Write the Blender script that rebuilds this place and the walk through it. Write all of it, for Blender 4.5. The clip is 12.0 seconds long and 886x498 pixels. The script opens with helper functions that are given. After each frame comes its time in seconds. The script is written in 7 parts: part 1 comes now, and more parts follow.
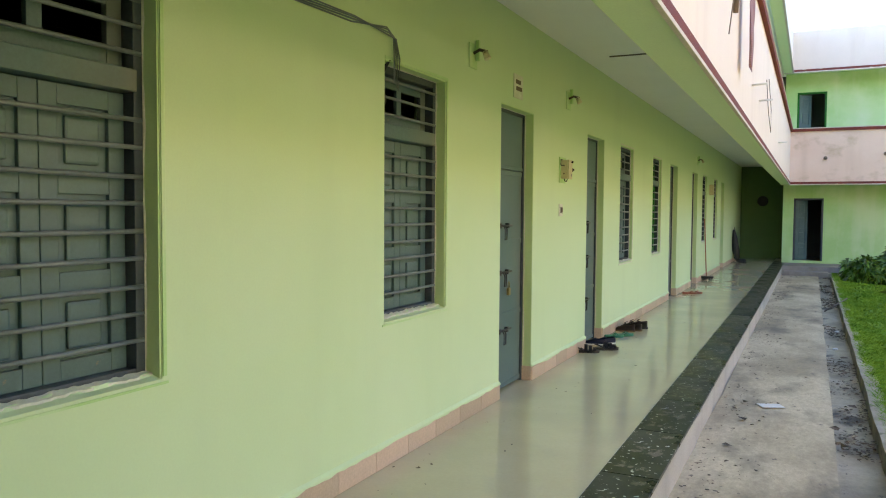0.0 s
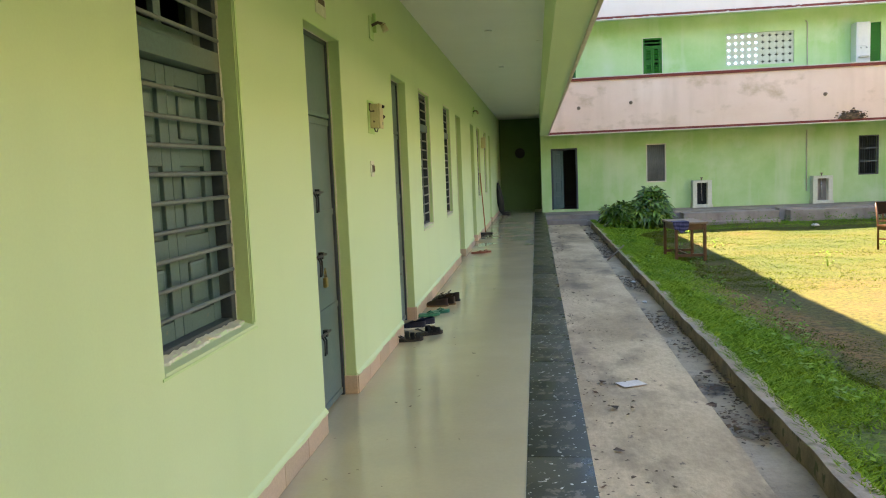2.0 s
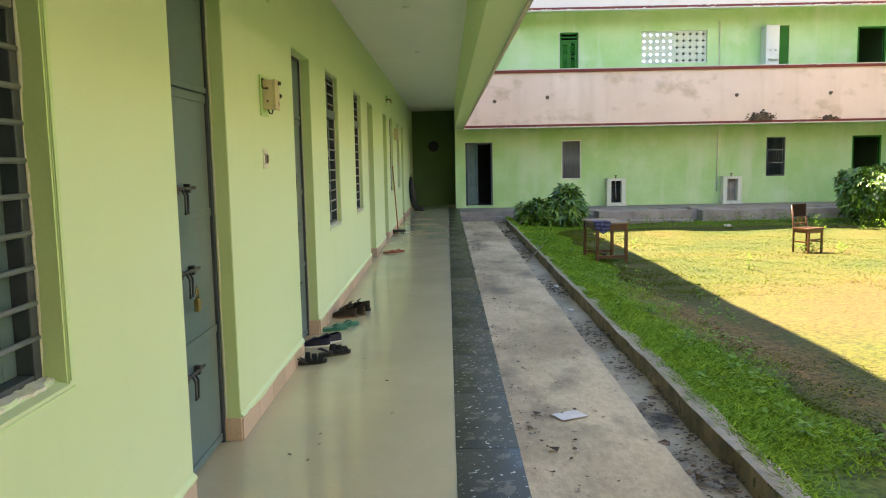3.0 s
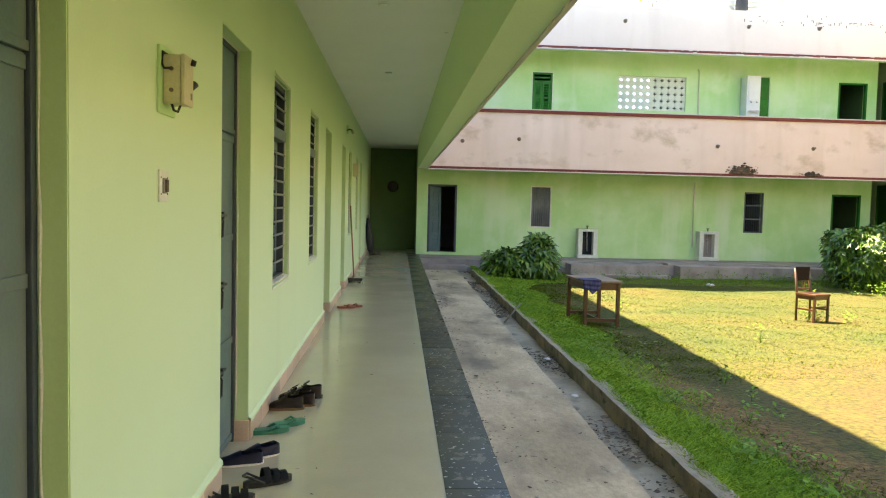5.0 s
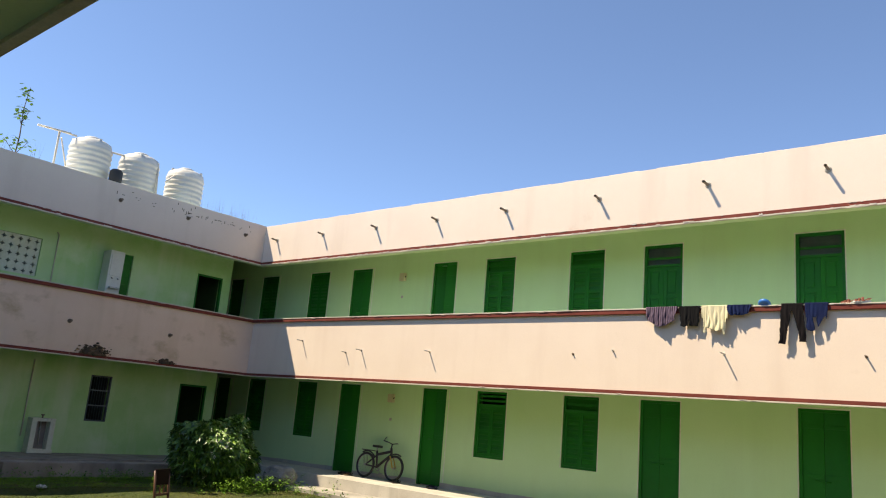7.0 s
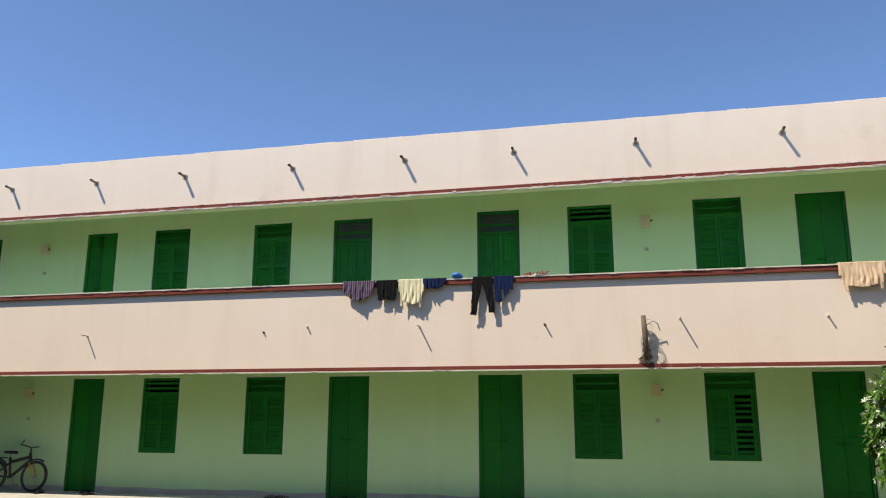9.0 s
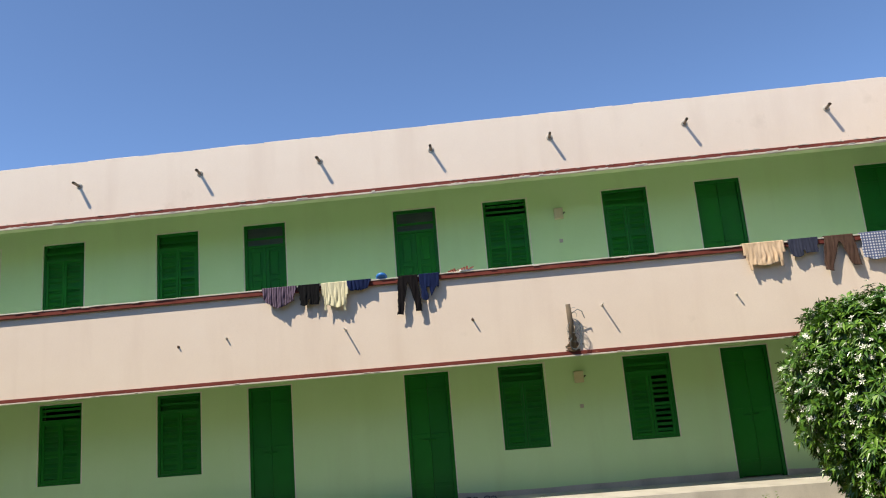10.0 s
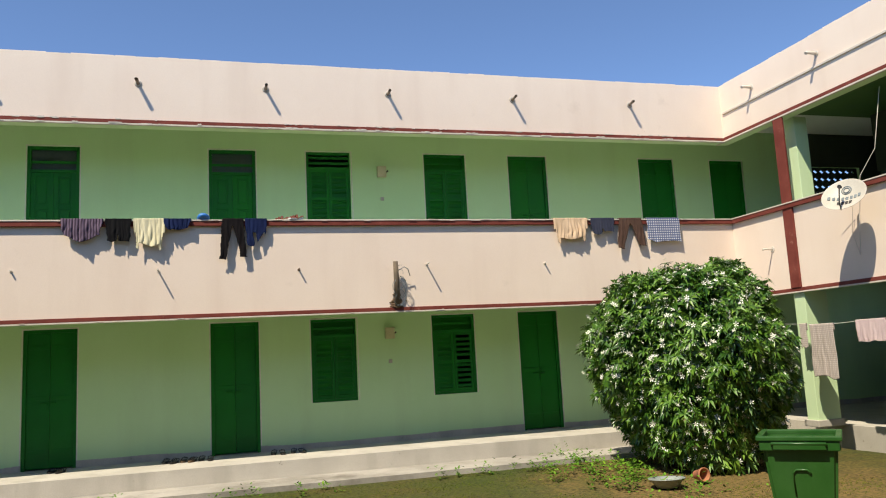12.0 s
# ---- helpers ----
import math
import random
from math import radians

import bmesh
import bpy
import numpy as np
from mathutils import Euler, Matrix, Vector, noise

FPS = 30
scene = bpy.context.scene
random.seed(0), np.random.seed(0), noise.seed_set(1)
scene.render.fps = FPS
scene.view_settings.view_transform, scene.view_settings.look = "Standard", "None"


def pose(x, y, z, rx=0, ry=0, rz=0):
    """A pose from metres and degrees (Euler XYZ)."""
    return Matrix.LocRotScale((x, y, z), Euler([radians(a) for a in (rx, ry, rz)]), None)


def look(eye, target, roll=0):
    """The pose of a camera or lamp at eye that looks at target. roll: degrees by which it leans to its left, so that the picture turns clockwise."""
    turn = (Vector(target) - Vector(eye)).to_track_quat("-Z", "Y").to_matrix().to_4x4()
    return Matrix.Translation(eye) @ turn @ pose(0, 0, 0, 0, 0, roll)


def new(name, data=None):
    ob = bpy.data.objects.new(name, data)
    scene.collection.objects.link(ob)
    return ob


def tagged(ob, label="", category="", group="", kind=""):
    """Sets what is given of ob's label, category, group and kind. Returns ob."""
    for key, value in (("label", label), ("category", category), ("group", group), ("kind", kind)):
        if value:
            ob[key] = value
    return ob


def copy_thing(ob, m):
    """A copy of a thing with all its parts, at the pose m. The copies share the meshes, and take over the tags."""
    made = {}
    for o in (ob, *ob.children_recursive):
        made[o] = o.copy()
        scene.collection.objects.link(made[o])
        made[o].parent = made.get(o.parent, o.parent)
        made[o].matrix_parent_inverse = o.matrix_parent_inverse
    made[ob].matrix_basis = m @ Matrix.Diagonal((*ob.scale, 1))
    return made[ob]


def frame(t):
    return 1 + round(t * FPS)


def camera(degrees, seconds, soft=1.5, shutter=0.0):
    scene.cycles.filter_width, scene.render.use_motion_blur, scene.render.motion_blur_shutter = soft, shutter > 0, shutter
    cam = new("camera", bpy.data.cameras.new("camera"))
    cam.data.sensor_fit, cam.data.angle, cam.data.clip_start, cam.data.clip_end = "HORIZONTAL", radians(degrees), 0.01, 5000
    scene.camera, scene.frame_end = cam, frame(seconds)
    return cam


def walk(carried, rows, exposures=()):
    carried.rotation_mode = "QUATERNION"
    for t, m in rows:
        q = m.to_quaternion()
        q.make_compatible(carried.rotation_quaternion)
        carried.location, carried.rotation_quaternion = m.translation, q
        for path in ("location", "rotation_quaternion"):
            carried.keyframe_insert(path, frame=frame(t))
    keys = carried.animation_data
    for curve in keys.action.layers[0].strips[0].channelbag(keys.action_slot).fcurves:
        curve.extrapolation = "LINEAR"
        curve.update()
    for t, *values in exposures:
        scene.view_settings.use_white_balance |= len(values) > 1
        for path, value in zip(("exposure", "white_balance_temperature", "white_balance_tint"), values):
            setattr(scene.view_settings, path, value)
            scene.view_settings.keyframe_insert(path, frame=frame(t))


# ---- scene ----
cam = camera(59.7, 12.0, soft=1.1)
PATH = [
    (0, (2.285, 1.313, 1.531), (1.425, 3.116, 1.436), 0.4),
    (0.5, (1.922, 1.604, 1.527), (1.434, 3.534, 1.341), -0.4),
    (1, (1.604, 1.932, 1.515), (1.283, 3.898, 1.337), -0.2),
    (1.5, (1.386, 2.338, 1.515), (1.248, 4.325, 1.327), -0.2),
    (2, (1.285, 2.835, 1.53), (1.039, 4.809, 1.326), -2.4),
    (2.5, (1.199, 3.325, 1.544), (1.126, 5.308, 1.302), -0.2),
    (3, (1.172, 3.834, 1.533), (1.158, 5.821, 1.304), -1.1),
    (4.8, (0.941, 5.598, 1.53), (1.026, 7.594, 1.448), 1.1),
    (5, (0.915, 5.783, 1.523), (1.032, 7.776, 1.403), 1.4),
    (5.5, (0.895, 6.288, 1.561), (1.059, 8.276, 1.412), -1.2),
    (6, (0.833, 6.812, 1.543), (1.26, 8.763, 1.44), 2.6),
    (6.5, (0.892, 7.297, 1.577), (1.744, 9.1, 1.727), 1.9),
    (7, (1.093, 7.594, 1.676), (2.575, 8.867, 2.105), 4.9),
    (7.5, (1.199, 7.874, 1.724), (3.023, 8.586, 2.13), 1.1),
    (7.7, (1.219, 7.964, 1.739), (3.088, 8.566, 2.12), 0.7),
    (9.5, (1.317, 9.522, 1.643), (3.241, 9.846, 2.083), -1.8),
    (10, (1.275, 9.937, 1.623), (3.227, 10.063, 2.039), -4.7),
    (10.5, (1.291, 10.422, 1.642), (3.219, 10.759, 2.053), -6.2),
    (11, (1.324, 10.825, 1.689), (3.266, 11.12, 2.067), -5.7),
    (11.5, (1.401, 11.144, 1.695), (3.35, 10.806, 1.987), -5.0),
    (11.7, (1.453, 11.309, 1.675), (3.367, 10.794, 1.947), -4.4),
    (12, (1.487, 11.68, 1.612), (3.39, 11.13, 1.885), -3.0),
]

EXPOSURES = [(0.0, 3.3, 9100, 11.0), (1.0, 3.16, 9500, 11.0), (3.0, 3.28, 10200, 11.0), (5.5, 3.2, 10400, 11.0), (6.0, 2.7, 10300, 11.0), (6.5, 1.76, 9900, 9.0), (7.0, 1.06, 8200, 10.0), (7.5, 0.80, 7350, 9.0), (9.5, 0.72, 7150, 9.0), (12.0, 0.72, 7300, 9.0)]
walk(cam, [(t, look(e, g, r)) for t, e, g, r in PATH], EXPOSURES)

# ---- world, sun ----
world = bpy.data.worlds.new("world")
scene.world = world
world.use_nodes = True
wn = world.node_tree
for n in list(wn.nodes):
    wn.nodes.remove(n)
sky = wn.nodes.new("ShaderNodeTexSky")
sky.sky_type = 'NISHITA'
sky.sun_disc = False
sky.sun_elevation = radians(56.6)
sky.sun_rotation = radians(-40.7)
sky.air_density, sky.dust_density, sky.ozone_density = 1.0, 0.0, 7.0
sky.altitude = 4300
wbg = wn.nodes.new("ShaderNodeBackground")
wbg.inputs["Strength"].default_value = 0.15
wout = wn.nodes.new("ShaderNodeOutputWorld")
wn.links.new(sky.outputs[0], wbg.inputs[0])
wn.links.new(wbg.outputs[0], wout.inputs[0])

sun_data = bpy.data.lights.new("sun", 'SUN')
sun_data.energy = 3.8
sun_data.angle = radians(0.55)
sun_data.color = (1.0, 0.935, 0.82)
sun = new("sun", sun_data)
sun.matrix_world = look((-0.43 * 30, 0.5 * 30, 30), (0, 0, 0))

# ---- plan ----
XW, XP, XE = 1.65, 15.02, 16.65          # west parapet, east parapet, east wall
YS, YP, YN = 1.5, 26.72, 28.29           # south parapet, north parapet, north wall
ZB, ZB1 = 2.43, 2.51                     # lower red band
ZR0, ZR1 = 3.995, 4.07                     # handrail band
ZE, ZE1 = 5.74, 5.825                     # eave band
ZT = 6.95                                # top of the roof parapet
CEIL, FL2, CEIL2, ROOF = 3.2, 3.36, 6.5, 6.66
GZ = -0.35                               # courtyard ground
TH = 0.23                                # beam thickness
Y0, Y1 = -4.5, 32.0                      # ends of the wings


# ---- materials ----
def material(name, a, b, rough=0.7, scale=3.0, fine=60.0, bump=0.15, metal=0.0, spread=0.35, fleck=None, fleck_scale=40.0,
             fleck_at=0.66, streak=None, streak_amount=0.5, vary=0.0, island=0.0, rough_var=0.12, stretch=(1, 1, 1), coat=0.0, spec=0.5, grain=0.1, soft_fleck=0.04,
             speck=None, speck_scale=9.0, speck_at=0.7, fleck_detail=2.0):
    """Colour a to b over a large noise, fine grain with relief, optional flecks and rain streaks."""
    m = bpy.data.materials.new(name)
    m.use_nodes = True
    nt = m.node_tree
    bsdf = nt.nodes["Principled BSDF"]
    tc = nt.nodes.new("ShaderNodeTexCoord")
    mp = nt.nodes.new("ShaderNodeMapping")
    mp.inputs["Scale"].default_value = stretch
    nt.links.new(tc.outputs["Object"], mp.inputs["Vector"])

    def noise_node(sc, detail, rgh=0.6):
        n = nt.nodes.new("ShaderNodeTexNoise")
        n.inputs["Scale"].default_value = sc
        n.inputs["Detail"].default_value = detail
        n.inputs["Roughness"].default_value = rgh
        nt.links.new(mp.outputs[0], n.inputs["Vector"])
        return n

    def remap(sock, lo, hi, to0=0.0, to1=1.0):
        r = nt.nodes.new("ShaderNodeMapRange")
        for k, v in zip(("From Min", "From Max", "To Min", "To Max"), (lo, hi, to0, to1)):
            r.inputs[k].default_value = v
        nt.links.new(sock, r.inputs["Value"])
        return r.outputs[0]

    def mix(fac, c1, c2, blend='MIX'):
        x = nt.nodes.new("ShaderNodeMix")
        x.data_type, x.blend_type = 'RGBA', blend
        for sock, v in ((x.inputs[0], fac), (x.inputs[6], c1), (x.inputs[7], c2)):
            if isinstance(v, (int, float)):
                sock.default_value = v
            elif isinstance(v, tuple):
                sock.default_value = (*v, 1.0)
            else:
                nt.links.new(v, sock)
        return x.outputs[2]

    big = noise_node(scale, 5.0)
    small = noise_node(fine, 4.0, 0.7)
    col = mix(remap(big.outputs[0], 0.5 - spread * 0.6, 0.5 + spread * 0.6), a, b)
    grainy = remap(small.outputs[0], 0.3, 0.7, 1 - grain * 1.1, 1 + grain)
    gcol = nt.nodes.new("ShaderNodeCombineColor")
    for i in range(3):
        nt.links.new(grainy, gcol.inputs[i])
    col = mix(1.0, col, gcol.outputs[0], 'MULTIPLY')
    if streak:
        mp2 = nt.nodes.new("ShaderNodeMapping")
        mp2.inputs["Scale"].default_value = (1.6, 1.6, 0.22)
        nt.links.new(tc.outputs["Object"], mp2.inputs["Vector"])
        sn = nt.nodes.new("ShaderNodeTexNoise")
        sn.inputs["Scale"].default_value, sn.inputs["Detail"].default_value = 1.3, 6.0
        nt.links.new(mp2.outputs[0], sn.inputs["Vector"])
        col = mix(remap(sn.outputs[0], 0.52, 0.75, 0.0, streak_amount), col, streak)
    if fleck:
        fn = noise_node(fleck_scale, fleck_detail)
        col = mix(remap(fn.outputs[0], fleck_at, fleck_at + soft_fleck), col, fleck)
    if speck:
        pn = noise_node(speck_scale, 5.0, 0.72)
        col = mix(remap(pn.outputs[0], speck_at, speck_at + 0.05), col, speck)
    if vary or island:
        if island:
            gi = nt.nodes.new("ShaderNodeNewGeometry")
            rnd, amount = gi.outputs["Random Per Island"], island
        else:
            oi = nt.nodes.new("ShaderNodeObjectInfo")
            rnd, amount = oi.outputs["Random"], vary
        hs = nt.nodes.new("ShaderNodeHueSaturation")
        nt.links.new(remap(rnd, 0, 1, 1 - amount, 1 + amount), hs.inputs["Value"])
        nt.links.new(remap(rnd, 0, 1, 0.5 + 0.03 * amount, 0.5 - 0.05 * amount), hs.inputs["Hue"])
        nt.links.new(col, hs.inputs["Color"])
        col = hs.outputs[0]
    nt.links.new(col, bsdf.inputs["Base Color"])
    nt.links.new(remap(big.outputs[0], 0.3, 0.7, max(0.02, rough - rough_var), min(1.0, rough + rough_var)), bsdf.inputs["Roughness"])
    bsdf.inputs["Metallic"].default_value = metal
    bsdf.inputs["Specular IOR Level"].default_value = spec
    if coat:
        bsdf.inputs["Coat Weight"].default_value = coat
        bsdf.inputs["Coat Roughness"].default_value = 0.08
    if bump:
        bp = nt.nodes.new("ShaderNodeBump")
        bp.inputs["Strength"].default_value = bump
        bp.inputs["Distance"].default_value = 0.01
        nt.links.new(small.outputs[0], bp.inputs["Height"])
        nt.links.new(bp.outputs[0], bsdf.inputs["Normal"])
    return m


M_WALL = material("green_wall_paint", (0.555, 0.735, 0.44), (0.60, 0.765, 0.49), 0.62, 0.9, 90, 0.03, grain=0.02, streak=(0.50, 0.655, 0.41), streak_amount=0.3, speck=(0.52, 0.66, 0.43), speck_scale=5, speck_at=0.7)
M_WALLE = material("east_green_paint", (0.505, 0.755, 0.385), (0.545, 0.78, 0.435), 0.65, 0.9, 90, 0.03, grain=0.03, streak=(0.45, 0.64, 0.33), streak_amount=0.35, speck=(0.42, 0.58, 0.32), speck_scale=5, speck_at=0.7)
# Darker copy of M_PINK with shade in the colour; streaks and specks are wear.
M_PINKSHADE = material("shade_side_pink_paint", (0.66, 0.54, 0.455), (0.72, 0.60, 0.51), 0.75, 0.8, 70, 0.06, grain=0.04, streak=(0.56, 0.44, 0.36), streak_amount=0.5, speck=(0.34, 0.27, 0.21), speck_scale=7, speck_at=0.72)
M_WALLN = material("weathered_green_paint", (0.40, 0.67, 0.27), (0.54, 0.76, 0.41), 0.7, 0.8, 80, 0.06, grain=0.05, spread=0.22, streak=(0.66, 0.78, 0.56), streak_amount=0.75, fleck=(0.62, 0.78, 0.52), fleck_scale=0.9, fleck_at=0.55, soft_fleck=0.2, fleck_detail=7.0, speck=(0.30, 0.47, 0.22), speck_scale=6, speck_at=0.72)
# Deeper than the wall green: some of the reveals' shade is mixed in.
M_REVEAL = material("reveal_green_paint", (0.50, 0.71, 0.34), (0.55, 0.75, 0.40), 0.65, 2, 80, 0.03, grain=0.03, speck=(0.40, 0.58, 0.28), speck_scale=8, speck_at=0.72)
M_BEAM = material("beam_green_paint", (0.58, 0.77, 0.45), (0.64, 0.81, 0.51), 0.65, 1.2, 80, 0.06, grain=0.04, speck=(0.42, 0.62, 0.28), speck_scale=5, speck_at=0.71)
M_PINK = material("pink_parapet_paint", (0.80, 0.665, 0.555), (0.84, 0.715, 0.605), 0.75, 0.8, 70, 0.06, grain=0.03, streak=(0.70, 0.56, 0.46), streak_amount=0.4, fleck=(0.66, 0.54, 0.44), fleck_scale=1.3, fleck_at=0.66, soft_fleck=0.2, fleck_detail=6.0, speck=(0.40, 0.32, 0.26), speck_scale=7, speck_at=0.735)
M_PINKN = material("stained_pink_paint", (0.77, 0.60, 0.50), (0.70, 0.51, 0.40), 0.75, 0.55, 70, 0.08, grain=0.04, spread=0.4, streak=(0.55, 0.40, 0.29), streak_amount=0.45, fleck=(0.50, 0.355, 0.24), fleck_scale=0.9, fleck_at=0.545, soft_fleck=0.14, fleck_detail=7.0, stretch=(1, 1, 1.4), speck=(0.34, 0.25, 0.19), speck_scale=6, speck_at=0.73)
M_RED = material("red_oxide_band", (0.15, 0.030, 0.022), (0.22, 0.056, 0.042), 0.8, 3, 90, 0.3, spec=0.25, fleck=(0.30, 0.12, 0.09), fleck_scale=6, fleck_at=0.64, soft_fleck=0.06, fleck_detail=5.0, speck=(0.60, 0.50, 0.40), speck_scale=7, speck_at=0.7)
M_CAP = material("bare_cement_edge", (0.55, 0.50, 0.42), (0.68, 0.62, 0.54), 0.85, 5, 90, 0.3)
M_CEIL = material("white_ceiling_wash", (0.87, 0.87, 0.82), (0.91, 0.91, 0.87), 0.75, 1.5, 90, 0.05, grain=0.03, fleck=(0.6, 0.58, 0.5), fleck_scale=2.5, fleck_at=0.74)
M_TILE = material("glossy_beige_tile", (0.48, 0.42, 0.28), (0.56, 0.485, 0.335), 0.13, 0.9, 40, 0.004, rough_var=0.06, grain=0.03, fleck=(0.47, 0.42, 0.31), fleck_scale=1.7, fleck_at=0.5, soft_fleck=0.3, fleck_detail=8.0, speck=(0.34, 0.30, 0.22), speck_scale=9, speck_at=0.725)
M_GRANITE = material("speckled_dark_granite", (0.017, 0.021, 0.009), (0.058, 0.06, 0.036), 0.38, 1.8, 70, 0.03, spec=0.17, spread=0.22, fleck=(0.46, 0.46, 0.41), fleck_scale=26, fleck_at=0.64, vary=0.4, rough_var=0.16, speck=(0.13, 0.115, 0.08), speck_scale=5, speck_at=0.55)
M_CONC = material("worn_grey_concrete", (0.31, 0.24, 0.145), (0.58, 0.47, 0.31), 0.9, 0.8, 30, 0.6, spread=0.26, grain=0.16, fleck=(0.155, 0.13, 0.09), fleck_scale=1.3, fleck_at=0.505, soft_fleck=0.17, fleck_detail=9.0, spec=0.3, stretch=(1, 0.55, 1), speck=(0.17, 0.14, 0.105), speck_scale=8, speck_at=0.62)
M_CONCL = material("pale_cement_plaster", (0.42, 0.39, 0.34), (0.54, 0.51, 0.45), 0.85, 1.2, 60, 0.3, streak=(0.28, 0.26, 0.22), streak_amount=0.6, speck=(0.26, 0.24, 0.2), speck_scale=6, speck_at=0.66)
M_APRON = material("stained_apron_cement", (0.27, 0.25, 0.215), (0.44, 0.41, 0.36), 0.9, 1.0, 50, 0.4, spread=0.25, fleck=(0.19, 0.17, 0.14), fleck_scale=1.3, fleck_at=0.54, soft_fleck=0.15, fleck_detail=8.0, speck=(0.15, 0.13, 0.1), speck_scale=8, speck_at=0.66)
M_ZINC = material("grey_zinc_sheet", (0.17, 0.19, 0.20), (0.26, 0.275, 0.28), 0.5, 4, 60, 0.1, metal=0.3, speck=(0.16, 0.11, 0.08), speck_scale=8, speck_at=0.68)
M_BOLT = material("blackened_iron", (0.022, 0.024, 0.025), (0.05, 0.05, 0.048), 0.45, 9, 80, 0.15, metal=0.4)
M_PLINTH = material("damp_plinth_cement", (0.24, 0.20, 0.17), (0.38, 0.335, 0.29), 0.85, 1.6, 60, 0.3, spread=0.3, streak=(0.13, 0.105, 0.09), streak_amount=0.85, speck=(0.12, 0.10, 0.08), speck_scale=7, speck_at=0.66)
M_GUTTER = material("muddy_gutter", (0.24, 0.195, 0.125), (0.45, 0.37, 0.25), 0.9, 1.6, 40, 0.6, spread=0.22, fleck=(0.085, 0.075, 0.06), fleck_scale=1.6, fleck_at=0.55, soft_fleck=0.12, fleck_detail=9.0, speck=(0.09, 0.08, 0.06), speck_scale=10, speck_at=0.63)
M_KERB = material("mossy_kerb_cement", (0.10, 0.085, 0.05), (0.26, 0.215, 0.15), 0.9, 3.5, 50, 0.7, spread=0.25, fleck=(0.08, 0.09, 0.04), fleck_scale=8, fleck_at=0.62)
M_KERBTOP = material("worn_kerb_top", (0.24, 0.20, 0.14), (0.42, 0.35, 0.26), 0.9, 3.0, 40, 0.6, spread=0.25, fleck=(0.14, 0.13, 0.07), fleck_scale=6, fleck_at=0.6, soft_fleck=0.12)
M_SKIRT = material("pink_skirting_tile", (0.52, 0.38, 0.27), (0.60, 0.46, 0.34), 0.35, 2, 60, 0.04, vary=0.15)
M_GREEN = material("bright_green_enamel", (0.002, 0.13, 0.014), (0.004, 0.165, 0.020), 0.5, 2.0, 70, 0.06, vary=0.12, spec=0.25)
M_BLUEGREY = material("blue_grey_enamel", (0.058, 0.122, 0.128), (0.10, 0.175, 0.178), 0.42, 2.5, 60, 0.08, streak=(0.20, 0.16, 0.115), streak_amount=0.6, speck=(0.24, 0.19, 0.13), speck_scale=7, speck_at=0.69)
M_DARKFRAME = material("dark_slate_frame", (0.032, 0.048, 0.062), (0.06, 0.08, 0.095), 0.5, 4, 60, 0.1, speck=(0.32, 0.33, 0.30), speck_scale=10, speck_at=0.74)
M_BAR = material("painted_iron_bar", (0.11, 0.145, 0.16), (0.18, 0.215, 0.225), 0.45, 8, 80, 0.15, speck=(0.16, 0.09, 0.05), speck_scale=16, speck_at=0.68)
# Plaster coloured dark so the rooms behind the openings look unlit.
M_DARK = material("shade_dark_room_plaster", (0.10, 0.11, 0.09), (0.15, 0.16, 0.13), 0.85, 1.5, 60, 0.1)
# Darkened green that carries the deep shade of the passages and hall.
M_SHADEGREEN = material("shaded_passage_green", (0.10, 0.19, 0.06), (0.14, 0.24, 0.085), 0.75, 1.5, 60, 0.1)
# Near-black plaster: the open hall's deep shade is put into the colour.
M_HALL = material("shade_dark_hall_plaster", (0.045, 0.052, 0.042), (0.07, 0.08, 0.063), 0.9, 1.2, 60, 0.1, spec=0.2)
M_DISH = material("cream_dish_paint", (0.46, 0.43, 0.36), (0.54, 0.51, 0.44), 0.5, 2, 50, 0.04, streak=(0.34, 0.31, 0.26), streak_amount=0.5)
M_DARKWOOD = material("black_brown_wood", (0.010, 0.006, 0.004), (0.022, 0.012, 0.008), 0.8, 3, 50, 0.1, spec=0.12)
# Near-black for the tap niche: the recess's shade as a colour.
M_RECESS = material("shade_black_recess", (0.018, 0.020, 0.018), (0.045, 0.045, 0.04), 0.9, 5, 60, 0.2, spec=0.2)
M_CHIP = material("chipped_white_plaster", (0.60, 0.63, 0.50), (0.74, 0.76, 0.66), 0.85, 9, 60, 0.4)
M_WOOD = material("brown_varnished_wood", (0.065, 0.026, 0.013), (0.13, 0.055, 0.027), 0.4, 3, 50, 0.1, stretch=(1, 1, 6))
M_WOODTOP = material("worn_table_top", (0.15, 0.10, 0.065), (0.26, 0.19, 0.13), 0.45, 3, 50, 0.1, stretch=(1, 5, 1))
M_WHITE = material("off_white_plastic", (0.68, 0.68, 0.64), (0.76, 0.76, 0.72), 0.45, 3, 60, 0.03)
M_TANK = material("white_tank_plastic", (0.56, 0.55, 0.51), (0.66, 0.65, 0.60), 0.5, 2, 50, 0.04, streak=(0.5, 0.46, 0.38), streak_amount=0.5)
M_BLACK = material("black_rubber", (0.012, 0.012, 0.012), (0.03, 0.028, 0.026), 0.55, 12, 80, 0.2)
M_STEEL = material("dull_steel", (0.35, 0.35, 0.34), (0.5, 0.5, 0.48), 0.35, 8, 80, 0.08, metal=0.8)
M_RUST = material("rusty_iron_pipe", (0.10, 0.07, 0.05), (0.24, 0.17, 0.12), 0.75, 9, 70, 0.3)
M_SPOUT = material("limed_iron_pipe", (0.20, 0.16, 0.125), (0.36, 0.30, 0.24), 0.75, 9, 70, 0.3)
M_PVC = material("cream_pvc", (0.60, 0.55, 0.47), (0.68, 0.64, 0.56), 0.5, 6, 70, 0.05)
